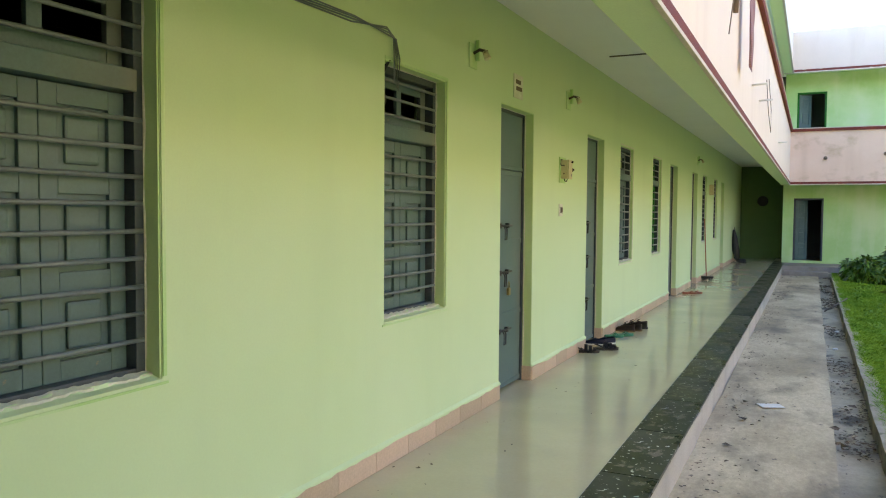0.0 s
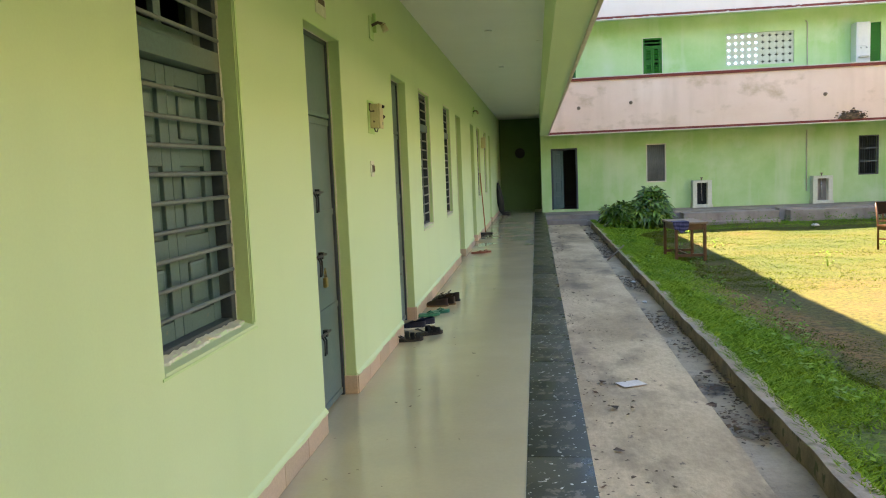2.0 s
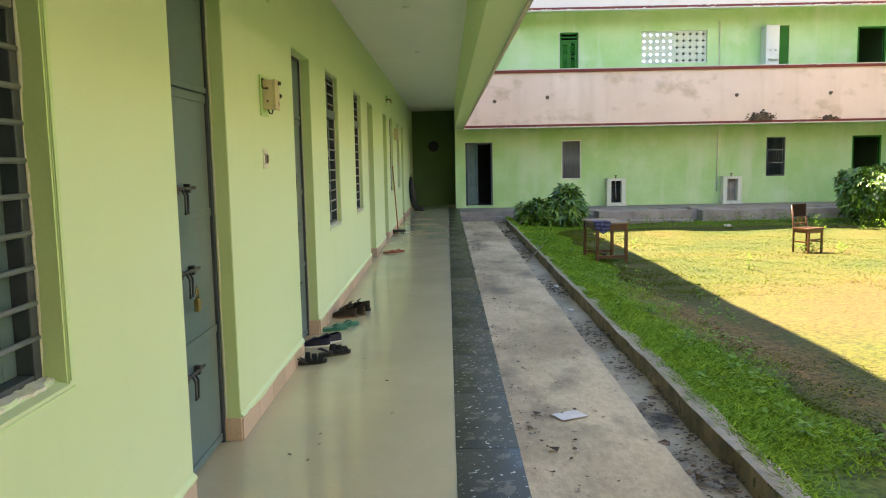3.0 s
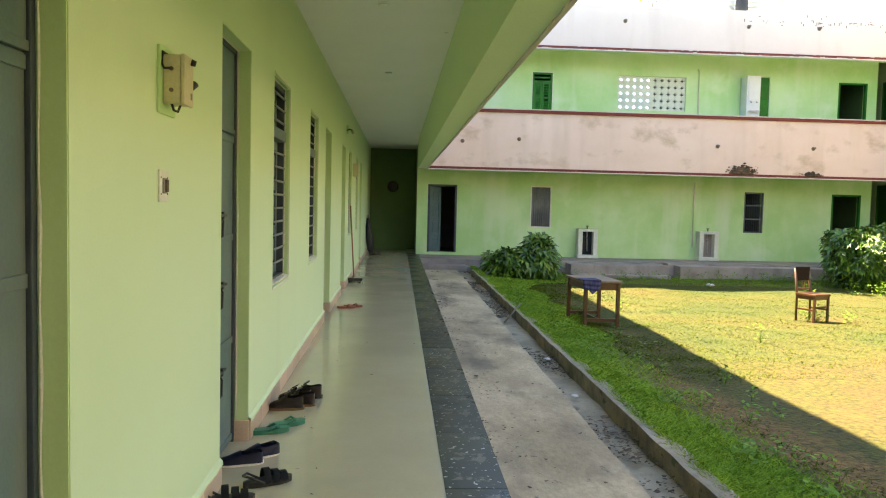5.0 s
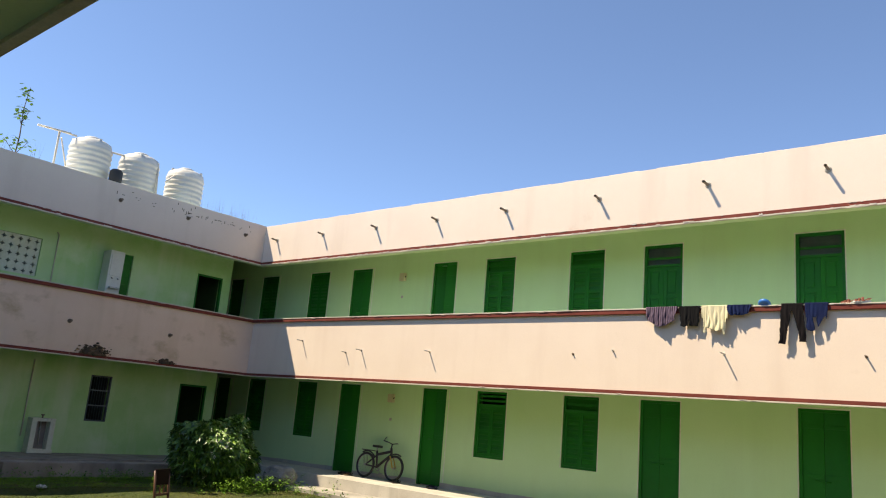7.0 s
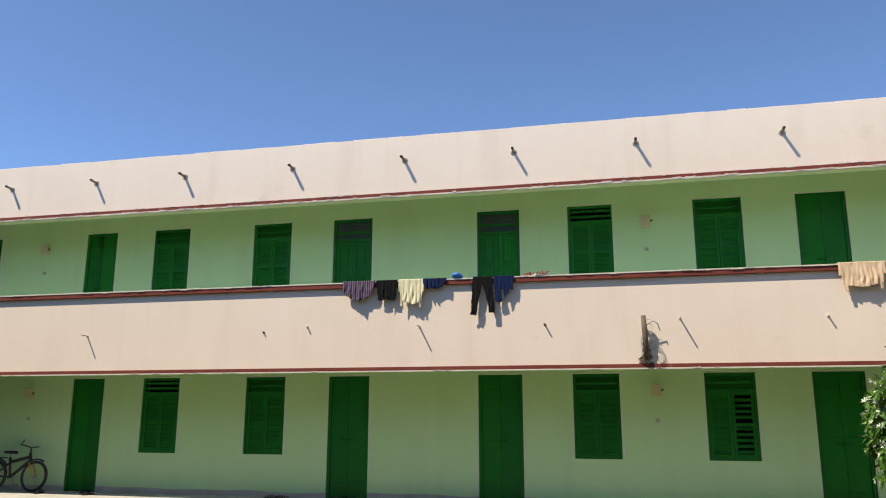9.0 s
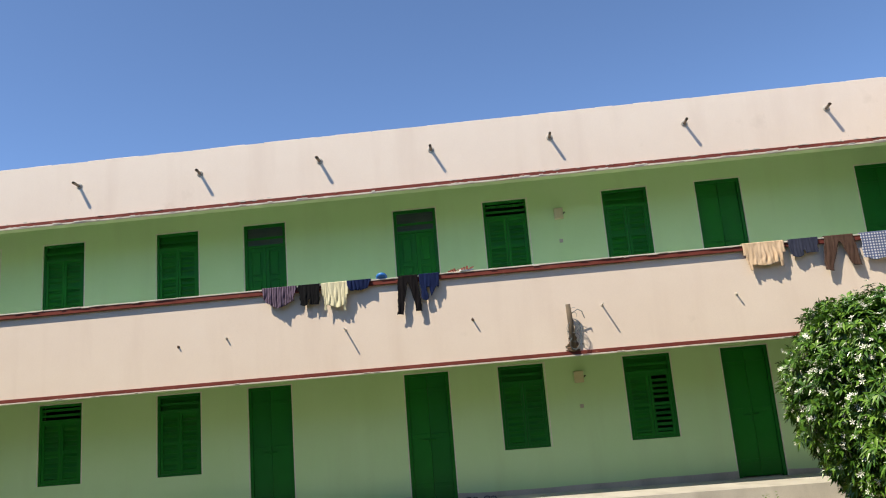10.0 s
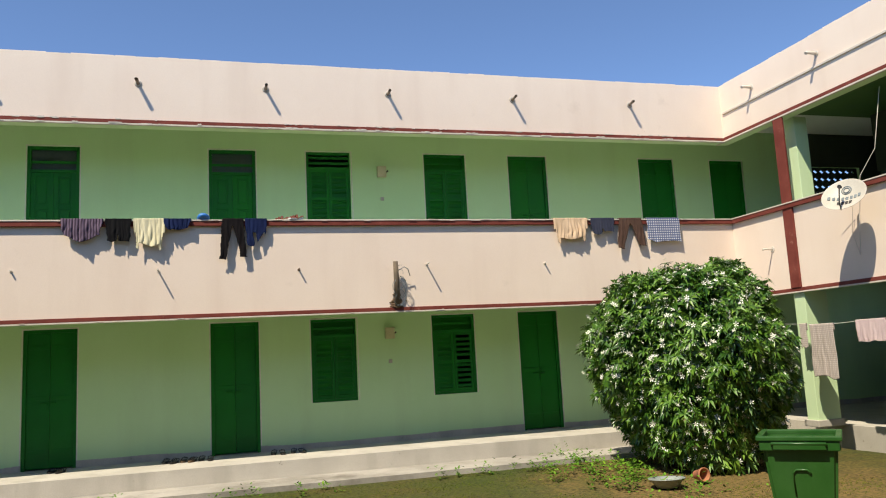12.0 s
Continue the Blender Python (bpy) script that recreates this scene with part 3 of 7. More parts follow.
# ---- flaking plaster along the eaves and rails ----
def flakes(side, u0, u1, n, seed):
    rnd = random.Random(seed)
    verts, faces = [], []
    plane, sgn = {"east": (XP, -1), "north": (YP, -1)}[side]
    for k in range(n):
        kind = rnd.random()
        if kind < 0.45:
            z, d, w, h = ZE + rnd.uniform(-0.012, 0.02), 0.048, rnd.uniform(0.03, 0.22), rnd.uniform(0.008, 0.03)
        elif kind < 0.65:
            z, d, w, h = ZE1 + rnd.uniform(-0.012, 0.012), 0.037, rnd.uniform(0.02, 0.12), rnd.uniform(0.008, 0.025)
        elif kind < 0.85:
            z, d, w, h = ZR1 + rnd.uniform(0.0, 0.025), 0.073, rnd.uniform(0.03, 0.2), rnd.uniform(0.008, 0.022)
        else:
            z, d, w, h = ZB + rnd.uniform(-0.008, 0.012), 0.033, rnd.uniform(0.03, 0.16), rnd.uniform(0.008, 0.022)
        u = rnd.uniform(u0, u1 - w)
        i = len(verts)
        m = 5
        ring_pts = [(u + w * j / m, z + h * rnd.uniform(-0.5, 0.0)) for j in range(m + 1)] + [(u + w * j / m, z + h * rnd.uniform(0.2, 0.8)) for j in range(m, -1, -1)]
        for q, depth in ((0, d - 0.006), (1, d + rnd.uniform(0.002, 0.008))):
            for a, zz in ring_pts:
                verts.append((plane + sgn * depth, a, zz) if side == "east" else (a, plane + sgn * depth, zz))
        c = len(ring_pts)
        faces.append(tuple(i + c + j for j in range(c)))
        faces += [(i + j, i + (j + 1) % c, i + c + (j + 1) % c, i + c + j) for j in range(c)]
    tagged(raw("plaster_flakes_" + side, verts, faces, M_CAP), "flaking pale plaster along the painted bands", "plaster", kind="stuff")


flakes("east", YS + 0.2, YP - 0.2, 420, 5)
flakes("north", XW + 0.1, XP - 0.2, 220, 6)

# ---- ground, floors, apron, gutter, kerb ----
def ground_sheet():
    xs = np.unique(np.concatenate([np.array([-600., -200, -60, -20, -6, 0]), np.arange(2.9, 14.6, 0.22), np.array([17., 22, 40, 90, 250, 700])]))
    ys = np.unique(np.concatenate([np.array([-700., -200, -60, -20, -6]), np.arange(0.5, 27.2, 0.3), np.array([33., 45, 90, 250, 800])]))
    verts = []
    for y in ys:
        for x in xs:
            z = GZ
            if 3.1 < x < 14 and 1 < y < 26.5:
                z += 0.05 * noise.noise(Vector((x * 0.5, y * 0.5, 0))) + 0.02 * noise.noise(Vector((x * 2.1, y * 2.1, 3)))
                if x < 4.2:
                    z += 0.09 * (4.2 - x)
            verts.append((x, y, z if 2.95 < x < 14.3 and 1.3 < y < 26.7 else GZ - 0.1))
    nx = len(xs)
    faces = [(j * nx + i, j * nx + i + 1, (j + 1) * nx + i + 1, (j + 1) * nx + i) for j in range(len(ys) - 1) for i in range(nx - 1)]
    ob = raw("ground", verts, faces, M_GROUND, smooth=True)
    return tagged(ob, "patchy lawn of green grass and dry earth", "ground", kind="structure")


ground_sheet()
bm = bmesh.new()
box(bm, (-4.0, Y0, -0.45), (1.19, Y1, 0.0))
solid("floor_west", bm, M_TILE, "glossy beige tiled veranda floor", "floor", kind="structure")
bm = bmesh.new()
box(bm, (1.19, Y0, -0.45), (1.515, Y1, 0.0004))
solid("floor_edge_west", bm, M_CONCL, "cement step below the granite border", "floor", kind="structure")
bm = bmesh.new()
box(bm, (1.515, 26.95, -0.45), (15.1, Y1, 0.0))
box(bm, (1.515, 26.55, -0.45), (8.0, 26.949, 0.0))
box(bm, (8.34, 26.55, -0.45), (15.1, 26.949, 0.0))
solid("floor_north", bm, M_PLINTH, "grey cement veranda floor and plinth", "floor", kind="structure")
bm = bmesh.new()
box(bm, (15.1, Y0, -0.45), (20.0, Y1, 0.0), 0.0)
solid("floor_east", bm, M_CONCL, "pale cement veranda floor with a raised edge", "floor", kind="structure")
bm = bmesh.new()
box(bm, (1.515, Y0, -0.45), (15.1, 0.9, 0.0))
solid("floor_south", bm, M_CONCL, "pale cement veranda floor", "floor", kind="structure")


bm = bmesh.new()
stops = [Y0] + [v for d in E_DOORS for v in d] + [Y1]
for a, c in zip(stops[::2], stops[1::2]):
    n = max(1, int((c - a) / 0.12))
    for i in range(n):
        box(bm, (XE - 0.005, a + (c - a) * i / n, 0.0005), (XE - 0.0005, a + (c - a) * (i + 1) / n, 0.11 + 0.045 * noise.noise(Vector((a + 0.12 * i, 0.3, 0)))))
solid("baseboard_east", bm, M_CONCL, "rough grey cement splash band at the wall foot", "baseboard", kind="structure")


def uneven_strip(name, x0, x1, y0, y1, z0, z1, mat, label, category, step=0.25, rough=0.008, side=0.012):
    """A long strip with an uneven top and wavering sides."""
    n = int((y1 - y0) / step)
    verts, faces = [], []
    for i in range(n + 1):
        y = y0 + (y1 - y0) * i / n
        a = x0 + side * noise.noise(Vector((y * 1.7, x0, 0)))
        b = x1 + side * noise.noise(Vector((y * 1.7, x1, 5)))
        k = 7
        row = [(a, y, z0)]
        for j in range(k):
            x = a + (b - a) * j / (k - 1)
            row.append((x, y, z1 + rough * noise.noise(Vector((x * 4, y * 2.2, z1))) - (0.006 if j in (0, k - 1) else 0)))
        row.append((b, y, z0))
        verts += row
    w = 9
    for i in range(n):
        for j in range(w - 1):
            faces.append((i * w + j, i * w + j + 1, (i + 1) * w + j + 1, (i + 1) * w + j))
    faces += [tuple(range(w))[::-1], tuple(n * w + j for j in range(w))]
    return tagged(raw(name, verts, faces, mat), label, category, kind="structure")


uneven_strip("apron_west", 1.52, 2.5, 0.9, 26.5, -0.6, -0.25, M_CONC, "stained worn concrete apron beside the veranda", "pavement", rough=0.012)
uneven_strip("gutter_west", 2.49, 2.84, 0.9, 26.3, -0.6, -0.315, M_GUTTER, "muddy open gutter with dark silt", "gutter", rough=0.04)
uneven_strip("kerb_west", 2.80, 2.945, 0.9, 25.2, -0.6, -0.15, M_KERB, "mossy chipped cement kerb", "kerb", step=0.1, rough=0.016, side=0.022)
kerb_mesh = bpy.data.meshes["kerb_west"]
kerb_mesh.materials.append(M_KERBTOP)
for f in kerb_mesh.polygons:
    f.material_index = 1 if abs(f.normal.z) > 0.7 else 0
uneven_strip("apron_east", 14.2, 15.1, 0.95, 26.5, -0.6, -0.27, M_APRON, "stained pale cement apron", "pavement")

# ---- doors and windows ----
def panel_leaf(bm, w, h, t, rows, y0=0.0, cols=1):
    """A framed shutter or door leaf in the plane y: stiles, rails and raised panels, from x 0 to w and z 0 to h."""
    st = min(0.085, w * 0.2)
    box(bm, (0, y0, 0), (st, y0 + t, h), 0.004)
    box(bm, (w - st, y0, 0), (w, y0 + t, h), 0.004)
    zs = np.linspace(0, h, rows + 1)
    for i, z in enumerate(zs):
        a = max(0, z - st / 2) if 0 < i < rows else (0 if i == 0 else h - st)
        box(bm, (st, y0 + 0.001, a), (w - st, y0 + t - 0.001, a + st), 0.003)
    for i in range(rows):
        a, b = zs[i] + st * (1.0 if i == 0 else 0.5), zs[i + 1] - st * (1.0 if i == rows - 1 else 0.5)
        box(bm, (st, y0 + t * 0.45, a), (w - st, y0 + t * 0.8, b))
        m = 0.035
        if w - 2 * st > 3 * m and b - a > 3 * m:
            vs = box(bm, (st + m, y0 + t * 0.1, a + m), (w - st - m, y0 + t * 0.6, b - m), 0.012)


def frame_bars(bm, w, h, d, s, sill=True):
    box(bm, (0, 0, 0), (s, d, h), 0.004)
    box(bm, (w - s, 0, 0), (w, d, h), 0.004)
    box(bm, (s, 0.001, h - s), (w - s, d - 0.001, h), 0.004)
    if sill:
        box(bm, (s, 0.001, 0), (w - s, d - 0.001, s), 0.004)


def shutter_window(name, w, h, label, broken=False, open_leaf=False):
    """A green window: frame, transom slats and two louvred leaves. Local x along the wall, y into it, z up from the sill."""
    win = thing(name, None, label, "window", kind="structure")
    b = bmesh.new()
    frame_bars(b, w, h, 0.09, 0.05)
    ht = h * 0.79
    box(b, (0.05, 0.005, ht - 0.02), (w - 0.05, 0.085, ht + 0.03), 0.004)
    part("window_frame", b, M_GREEN, win)
    b = bmesh.new()
    for lo, hi in (((-0.022, -0.024, 0.0), (0.0, -0.0175, h)), ((w, -0.024, 0.0), (w + 0.022, -0.0175, h)), ((-0.022, -0.024, h), (w + 0.022, -0.0175, h + 0.022))):
        box(b, lo, hi, 0.002)
    part("plaster_margin", b, M_CHIP, win, "thin pale plaster margin")
    for z in ([ht + 0.13] if not broken else [ht + 0.09, ht + 0.2]):
        b = bmesh.new()
        box(b, (0.05, 0.03, z), (w - 0.05, 0.05, z + 0.05), 0.004)
        part("transom_slat", b, M_GREEN, win)
    if not broken:
        b = bmesh.new()
        box(b, (0.052, 0.075, ht + 0.031), (w - 0.052, 0.085, h - 0.052))
        part("transom_backing", b, M_GREEN, win)
    lw = (w - 0.1) / 2
    for s in range(2):
        leaf = new("shutter_leaf")
        leaf.parent = win
        x0 = 0.05 + s * lw
        b = bmesh.new()
        st = 0.055
        H = ht - 0.07
        box(b, (x0 + 0.003, 0.012, 0.052), (x0 + st, 0.05, 0.05 + H), 0.004)
        box(b, (x0 + lw - st, 0.012, 0.052), (x0 + lw - 0.003, 0.05, 0.05 + H), 0.004)
        for z in (0.052, 0.05 + H * 0.5 - 0.03, 0.05 + H - 0.06):
            box(b, (x0 + st, 0.013, z), (x0 + lw - st, 0.049, z + 0.06), 0.003)
        me = mesh_of("shutter_leaf", b, M_GREEN)
        leaf_mesh = new("leaf_frame", me)
        leaf_mesh.parent = leaf
        if not (open_leaf and s):
            b = bmesh.new()
            box(b, (x0 + st, 0.044, 0.1), (x0 + lw - st, 0.048, 0.04 + H))
            o = new("leaf_backing", mesh_of("leaf_backing", b, M_GREEN))
            o.parent = leaf
        for i in range(10):
            z = 0.13 + i * (H - 0.15) / 10
            if abs(z + 0.03 - (0.05 + H * 0.5)) < 0.05:
                continue
            b = bmesh.new()
            vs = box(b, (x0 + st, -0.006, -0.004), (x0 + lw - st, 0.006, 0.055), 0.0)
            bmesh.ops.rotate(b, verts=b.verts, cent=(0, 0, 0.025), matrix=Matrix.Rotation(radians(-28), 3, 'X'))
            bmesh.ops.translate(b, verts=b.verts, vec=(0, 0.03, z))
            o = new("louvre_slat", mesh_of("louvre_slat", b, M_GREEN))
            o.parent = leaf
    return win


def green_door(name, w, h, label, transom=False, ajar=False, plain=True):
    """A green two-leaf door in its frame. Local x along the wall, y into it."""
    d = thing(name, None, label, "door", kind="structure")
    b = bmesh.new()
    frame_bars(b, w, h, 0.1, 0.06, sill=False)
    part("door_frame", b, M_GREEN, d)
    b = bmesh.new()
    for lo, hi in (((-0.022, -0.024, 0.0), (0.0, -0.0175, h)), ((w, -0.024, 0.0), (w + 0.022, -0.0175, h)), ((-0.022, -0.024, h), (w + 0.022, -0.0175, h + 0.022))):
        box(b, lo, hi, 0.002)
    part("plaster_margin", b, M_CHIP, d, "thin pale plaster margin")
    top = h * 0.8 if transom else h - 0.065
    if transom:
        b = bmesh.new()
        box(b, (0.06, 0.01, top), (w - 0.06, 0.09, top + 0.05), 0.004)
        part("transom_rail", b, M_GREEN, d)
        # opaque slate sheet added to give the transom its dark band
        b = bmesh.new()
        box(b, (0.061, 0.06, top + 0.05), (w - 0.061, 0.066, h - 0.06))
        part("transom_pane", b, M_DARKFRAME, d, "dark slate sheet across the transom")
        for z in (top + 0.17,):
            b = bmesh.new()
            box(b, (0.06, 0.02, z), (w - 0.06, 0.045, z + 0.045), 0.004)
            part("transom_slat", b, M_GREEN, d)
    lw = (w - 0.12) / 2
    for s in range(2):
        b = bmesh.new()
        if plain:
            box(b, (0, 0, 0.01), (lw - 0.004, 0.035, top - 0.005), 0.004)
            for z in (0.25, top * 0.5, top - 0.3):
                box(b, (0.01, -0.012, z), (lw - 0.012, 0.001, z + 0.07), 0.004)
        else:
            panel_leaf(b, lw - 0.004, top - 0.015, 0.04, 3)
        at = pose(0.06 + s * lw, 0.03, 0.012)
        if ajar and s == 0:
            at = pose(0.06, 0.05, 0.012, 0, 0, 30)
        leaf = part("door_leaf", b, M_GREEN, d, at=at)
        if s == 0:
            b = bmesh.new()
            rod(b, (lw - 0.16, -0.02, top * 0.48), (lw + 0.1, -0.02, top * 0.48), 0.009)
            tube(b, [(lw - 0.03, -0.02, top * 0.48), (lw - 0.03, -0.035, top * 0.46), (lw - 0.03, -0.035, top * 0.43)], 0.007)
            o = new("latch", mesh_of("latch", b, M_GREEN))
            o.parent = leaf
    return d


def face_east_wall(y_left, z):
    """Local x runs to the south, y into the east wall."""
    return Matrix.Translation((XE, y_left, z)) @ Matrix.Rotation(radians(-90), 4, 'Z')


ew = shutter_window("window_1", 0.9, 1.59, "green louvred wooden window with closed shutters")
ew.matrix_basis = face_east_wall(E_WINDOWS[1][1], 0.84) @ Matrix.Translation((0, 0.02, 0))
ew_broken = shutter_window("window_2", 0.9, 1.59, "green louvred wooden window with a broken dark transom", broken=True)
ew_broken.matrix_basis = face_east_wall(E_WINDOWS[3][1], 0.84) @ Matrix.Translation((0, 0.02, 0))
ew_open = shutter_window("window_3", 0.9, 1.59, "green louvred wooden window with dark gaps", open_leaf=True)
ew_open.matrix_basis = face_east_wall(E_WINDOWS[0][1], 0.84) @ Matrix.Translation((0, 0.02, 0))
wn_count = 4
for i in (2, 4, 5):
    o = copy_thing(ew, face_east_wall(E_WINDOWS[i][1], 0.84) @ Matrix.Translation((0, 0.02, 0)))
    o.name = "window_%d" % wn_count
    wn_count += 1
for i, src in enumerate((ew, ew_broken, ew, ew, ew, ew)):
    o = copy_thing(src, face_east_wall(E_WINDOWS[i][1], 4.2) @ Matrix.Translation((0, 0.02, 0)))
    o.name = "window_%d" % wn_count
    wn_count += 1

ed = green_door("door_1", 0.88, 2.43, "closed plain green two-leaf door")
ed.matrix_basis = face_east_wall(E_DOORS[3][1], 0.0) @ Matrix.Translation((0, 0.02, 0))
dn_count = 2
for i in (0, 1, 2, 4, 5, 6, 7):
    o = copy_thing(ed, face_east_wall(E_DOORS[i][1], 0.0) @ Matrix.Translation((0, 0.02, 0)))
    o.name = "door_%d" % dn_count
    dn_count += 1
edp = green_door("door_%d" % dn_count, 0.88, 2.43, "closed green panelled door with a dark slatted transom", transom=True, plain=False)
edp.matrix_basis = face_east_wall(E_DOORS[3][1], FL2) @ Matrix.Translation((0, 0.02, 0))
dn_count += 1
ed_ajar = green_door("door_%d" % dn_count, 0.82, 2.43, "green two-leaf door with one leaf swung inwards", ajar=True)
ed_ajar.matrix_basis = face_east_wall(E_DOORS[5][1], FL2) @ Matrix.Translation((0, 0.02, 0))
dn_count += 1
for i, src in ((4, edp), (0, ed), (1, ed), (2, ed), (6, ed), (7, ed)):
    o = copy_thing(src, face_east_wall(E_DOORS[i][1], FL2) @ Matrix.Translation((0, 0.02, 0)))
    o.name = "door_%d" % dn_count
    dn_count += 1

def face_west_wall(y_near, z):
    """Local x runs north along the wall, y into the west wall."""
    return Matrix.Translation((0, y_near, z)) @ Matrix.Rotation(radians(90), 4, 'Z')


def ragged_edge(b, w, h, k=0.6):
    """Broken plaster in the inner corner of the jamb and along the lintel."""
    n = 70
    prev = None
    for i in range(n + 1):
        z = h * i / n
        wide = k * max(0.002, 0.010 + 0.016 * noise.noise(Vector((z * 4.5, w, 2))) + 0.008 * noise.noise(Vector((z * 21, w, 6))))
        cur = [b.verts.new((w - 0.0085, 0.076 - wide, z)), b.verts.new((w - 0.0125, 0.078 - wide * 0.6, z)), b.verts.new((w - 0.0125, 0.0785, z))]
        if prev:
            for j in range(2):
                b.faces.new((prev[j], prev[j + 1], cur[j + 1], cur[j]))
        prev = cur
    prev = None
    for i in range(31):
        x = w * i / 30
        deep = max(0.002, 0.010 + 0.012 * noise.noise(Vector((x * 9, h, 1))))
        cur = [b.verts.new((x, 0.077 - deep, h - 0.0085)), b.verts.new((x, 0.0785, h - 0.013))]
        if prev:
            b.faces.new((prev[0], prev[1], cur[1], cur[0]))
        prev = cur


def barred_window(name, w, h, label, leaf_mat):
    """A barred window: slate frame, transom, panelled shutters behind and round iron bars in front."""
    win = thing(name, None, label, "window", kind="structure")
    b = bmesh.new()
    s = 0.055
    for lo, hi in (((0.01, 0.075, 0), (s, 0.17, h)), ((w - s, 0.075, 0), (w - 0.01, 0.17, h)), ((s, 0.076, h - s), (w - s, 0.169, h - 0.005)), ((s, 0.076, 0.0), (w - s, 0.169, s))):
        box(b, lo, hi, 0.005)
    part("window_frame", b, M_DARKFRAME, win)
    zt = h * 0.715
    b = bmesh.new()
    box(b, (s, 0.055, zt), (w - s, 0.165, zt + 0.085), 0.006)
    part("transom_rail", b, M_BLUEGREY, win)
    lw = (w - 2 * s) / 2
    for i in range(2):
        b = bmesh.new()
        panel_leaf(b, lw - 0.003, zt - s - 0.004, 0.04, 3)
        part("shutter_leaf", b, leaf_mat, win, at=pose(s + i * lw, 0.125, s))
    b = bmesh.new()
    hh = h - s - zt - 0.085
    frame_bars(b, w - 2 * s, hh, 0.03, 0.07)
    box(b, ((w - 2 * s) / 2 - 0.03, 0.002, 0.06), ((w - 2 * s) / 2 + 0.03, 0.028, hh - 0.06), 0.003)
    part("transom_frame", b, leaf_mat, win, at=pose(s, 0.135, zt + 0.085))
    n_low, n_up = 9, 3
    for i in range(n_low + n_up):
        z = s + (i + 1) * (zt - s) / (n_low + 1) if i < n_low else zt + 0.085 + (i - n_low + 0.6) * hh / n_up
        b = bmesh.new()
        rod(b, (0.02, 0.075, z), (w - 0.02, 0.075, z + random.uniform(-0.004, 0.004)), 0.0095, seg=8)
        part("iron_bar", b, M_BAR, win)
    # green reveal lining and broken plaster sill
    b = bmesh.new()
    box(b, (-0.0, 0.004, 0.0), (0.008, 0.078, h), 0.0)
    box(b, (w - 0.008, 0.004, 0.0), (w, 0.078, h), 0.0)
    box(b, (0.008, 0.004, h - 0.008), (w - 0.008, 0.078, h), 0.0)
    part("reveal", b, M_REVEAL, win)
    n = 26
    verts, faces = [], []
    for i in range(n + 1):
        x = w * i / n
        front = -0.004
        back = 0.055 + 0.03 * noise.noise(Vector((x * 9, h, 0)))
        top = 0.022 + 0.014 * noise.noise(Vector((x * 14, 4, 0)))
        verts += [(x, front, 0.0), (x, front, 0.012), (x, 0.03, 0.014 + top * 0.3), (x, back, 0.012 + top), (x, back + 0.02, 0.0)]
    for i in range(n):
        for j in range(4):
            faces.append((i * 5 + j, i * 5 + j + 1, i * 5 + j + 6, i * 5 + j + 5))
    raw("window_sill", verts, faces, M_WALL, win)
    # flaking plaster along the sill and the jamb
    verts, faces = [], []
    n = 60
    for i in range(n + 1):
        x = w * i / n
        rag = 0.034 + 0.022 * noise.noise(Vector((x * 11, h, 3))) + 0.012 * noise.noise(Vector((x * 40, h, 5)))
        verts += [(x, rag, 0.017 + rag * 0.16), (x, rag + 0.004, 0.026 + rag * 0.16), (x, 0.074, 0.040 + 0.008 * noise.noise(Vector((x * 30, 1, h))))]
    for i in range(n):
        for j in range(2):
            faces.append((i * 3 + j, i * 3 + j + 1, i * 3 + j + 4, i * 3 + j + 3))
    raw("flaking_sill", verts, faces, M_CHIP, win)
    b = bmesh.new()
    ragged_edge(b, w, h)
    part("chipped_edge", b, M_CHIP, win, "flaking white plaster")
    return win


for i, (a, c) in enumerate(W_WINDOWS):
    o = barred_window("window_%d" % wn_count, c - a, 1.57, "blue-grey shuttered window behind iron bars" if i != 3 else "green shuttered window behind iron bars",
                      M_GREEN if i in (3, 4) else M_BLUEGREY)
    o.matrix_basis = face_west_wall(a, 0.86)
    if i > 1:
        # the far windows sit nearer to the wall face
        for c_ob in o.children:
            if not c_ob.name.startswith(("reveal", "window_sill")):
                c_ob.location.y -= 0.035
    wn_count += 1
# plaster margins round the barred windows; two painted darker for the sill's shade
for i, (a, c) in enumerate(W_WINDOWS):
    b = bmesh.new()
    box(b, (0.0005, a - 0.02, 0.848), (0.006, c + 0.03, 0.859), 0.002)
    box(b, (0.0005, c + 0.002, 0.88), (0.006, c + 0.022, 2.43), 0.002)
    box(b, (0.0005, a, 2.432), (0.006, c + 0.02, 2.45), 0.002)
    solid("trim_window_margin", b, M_WALLN if i < 2 else M_CHIP, "raised plaster margin round a window, darker on two for sill shade", "trim", kind="structure")


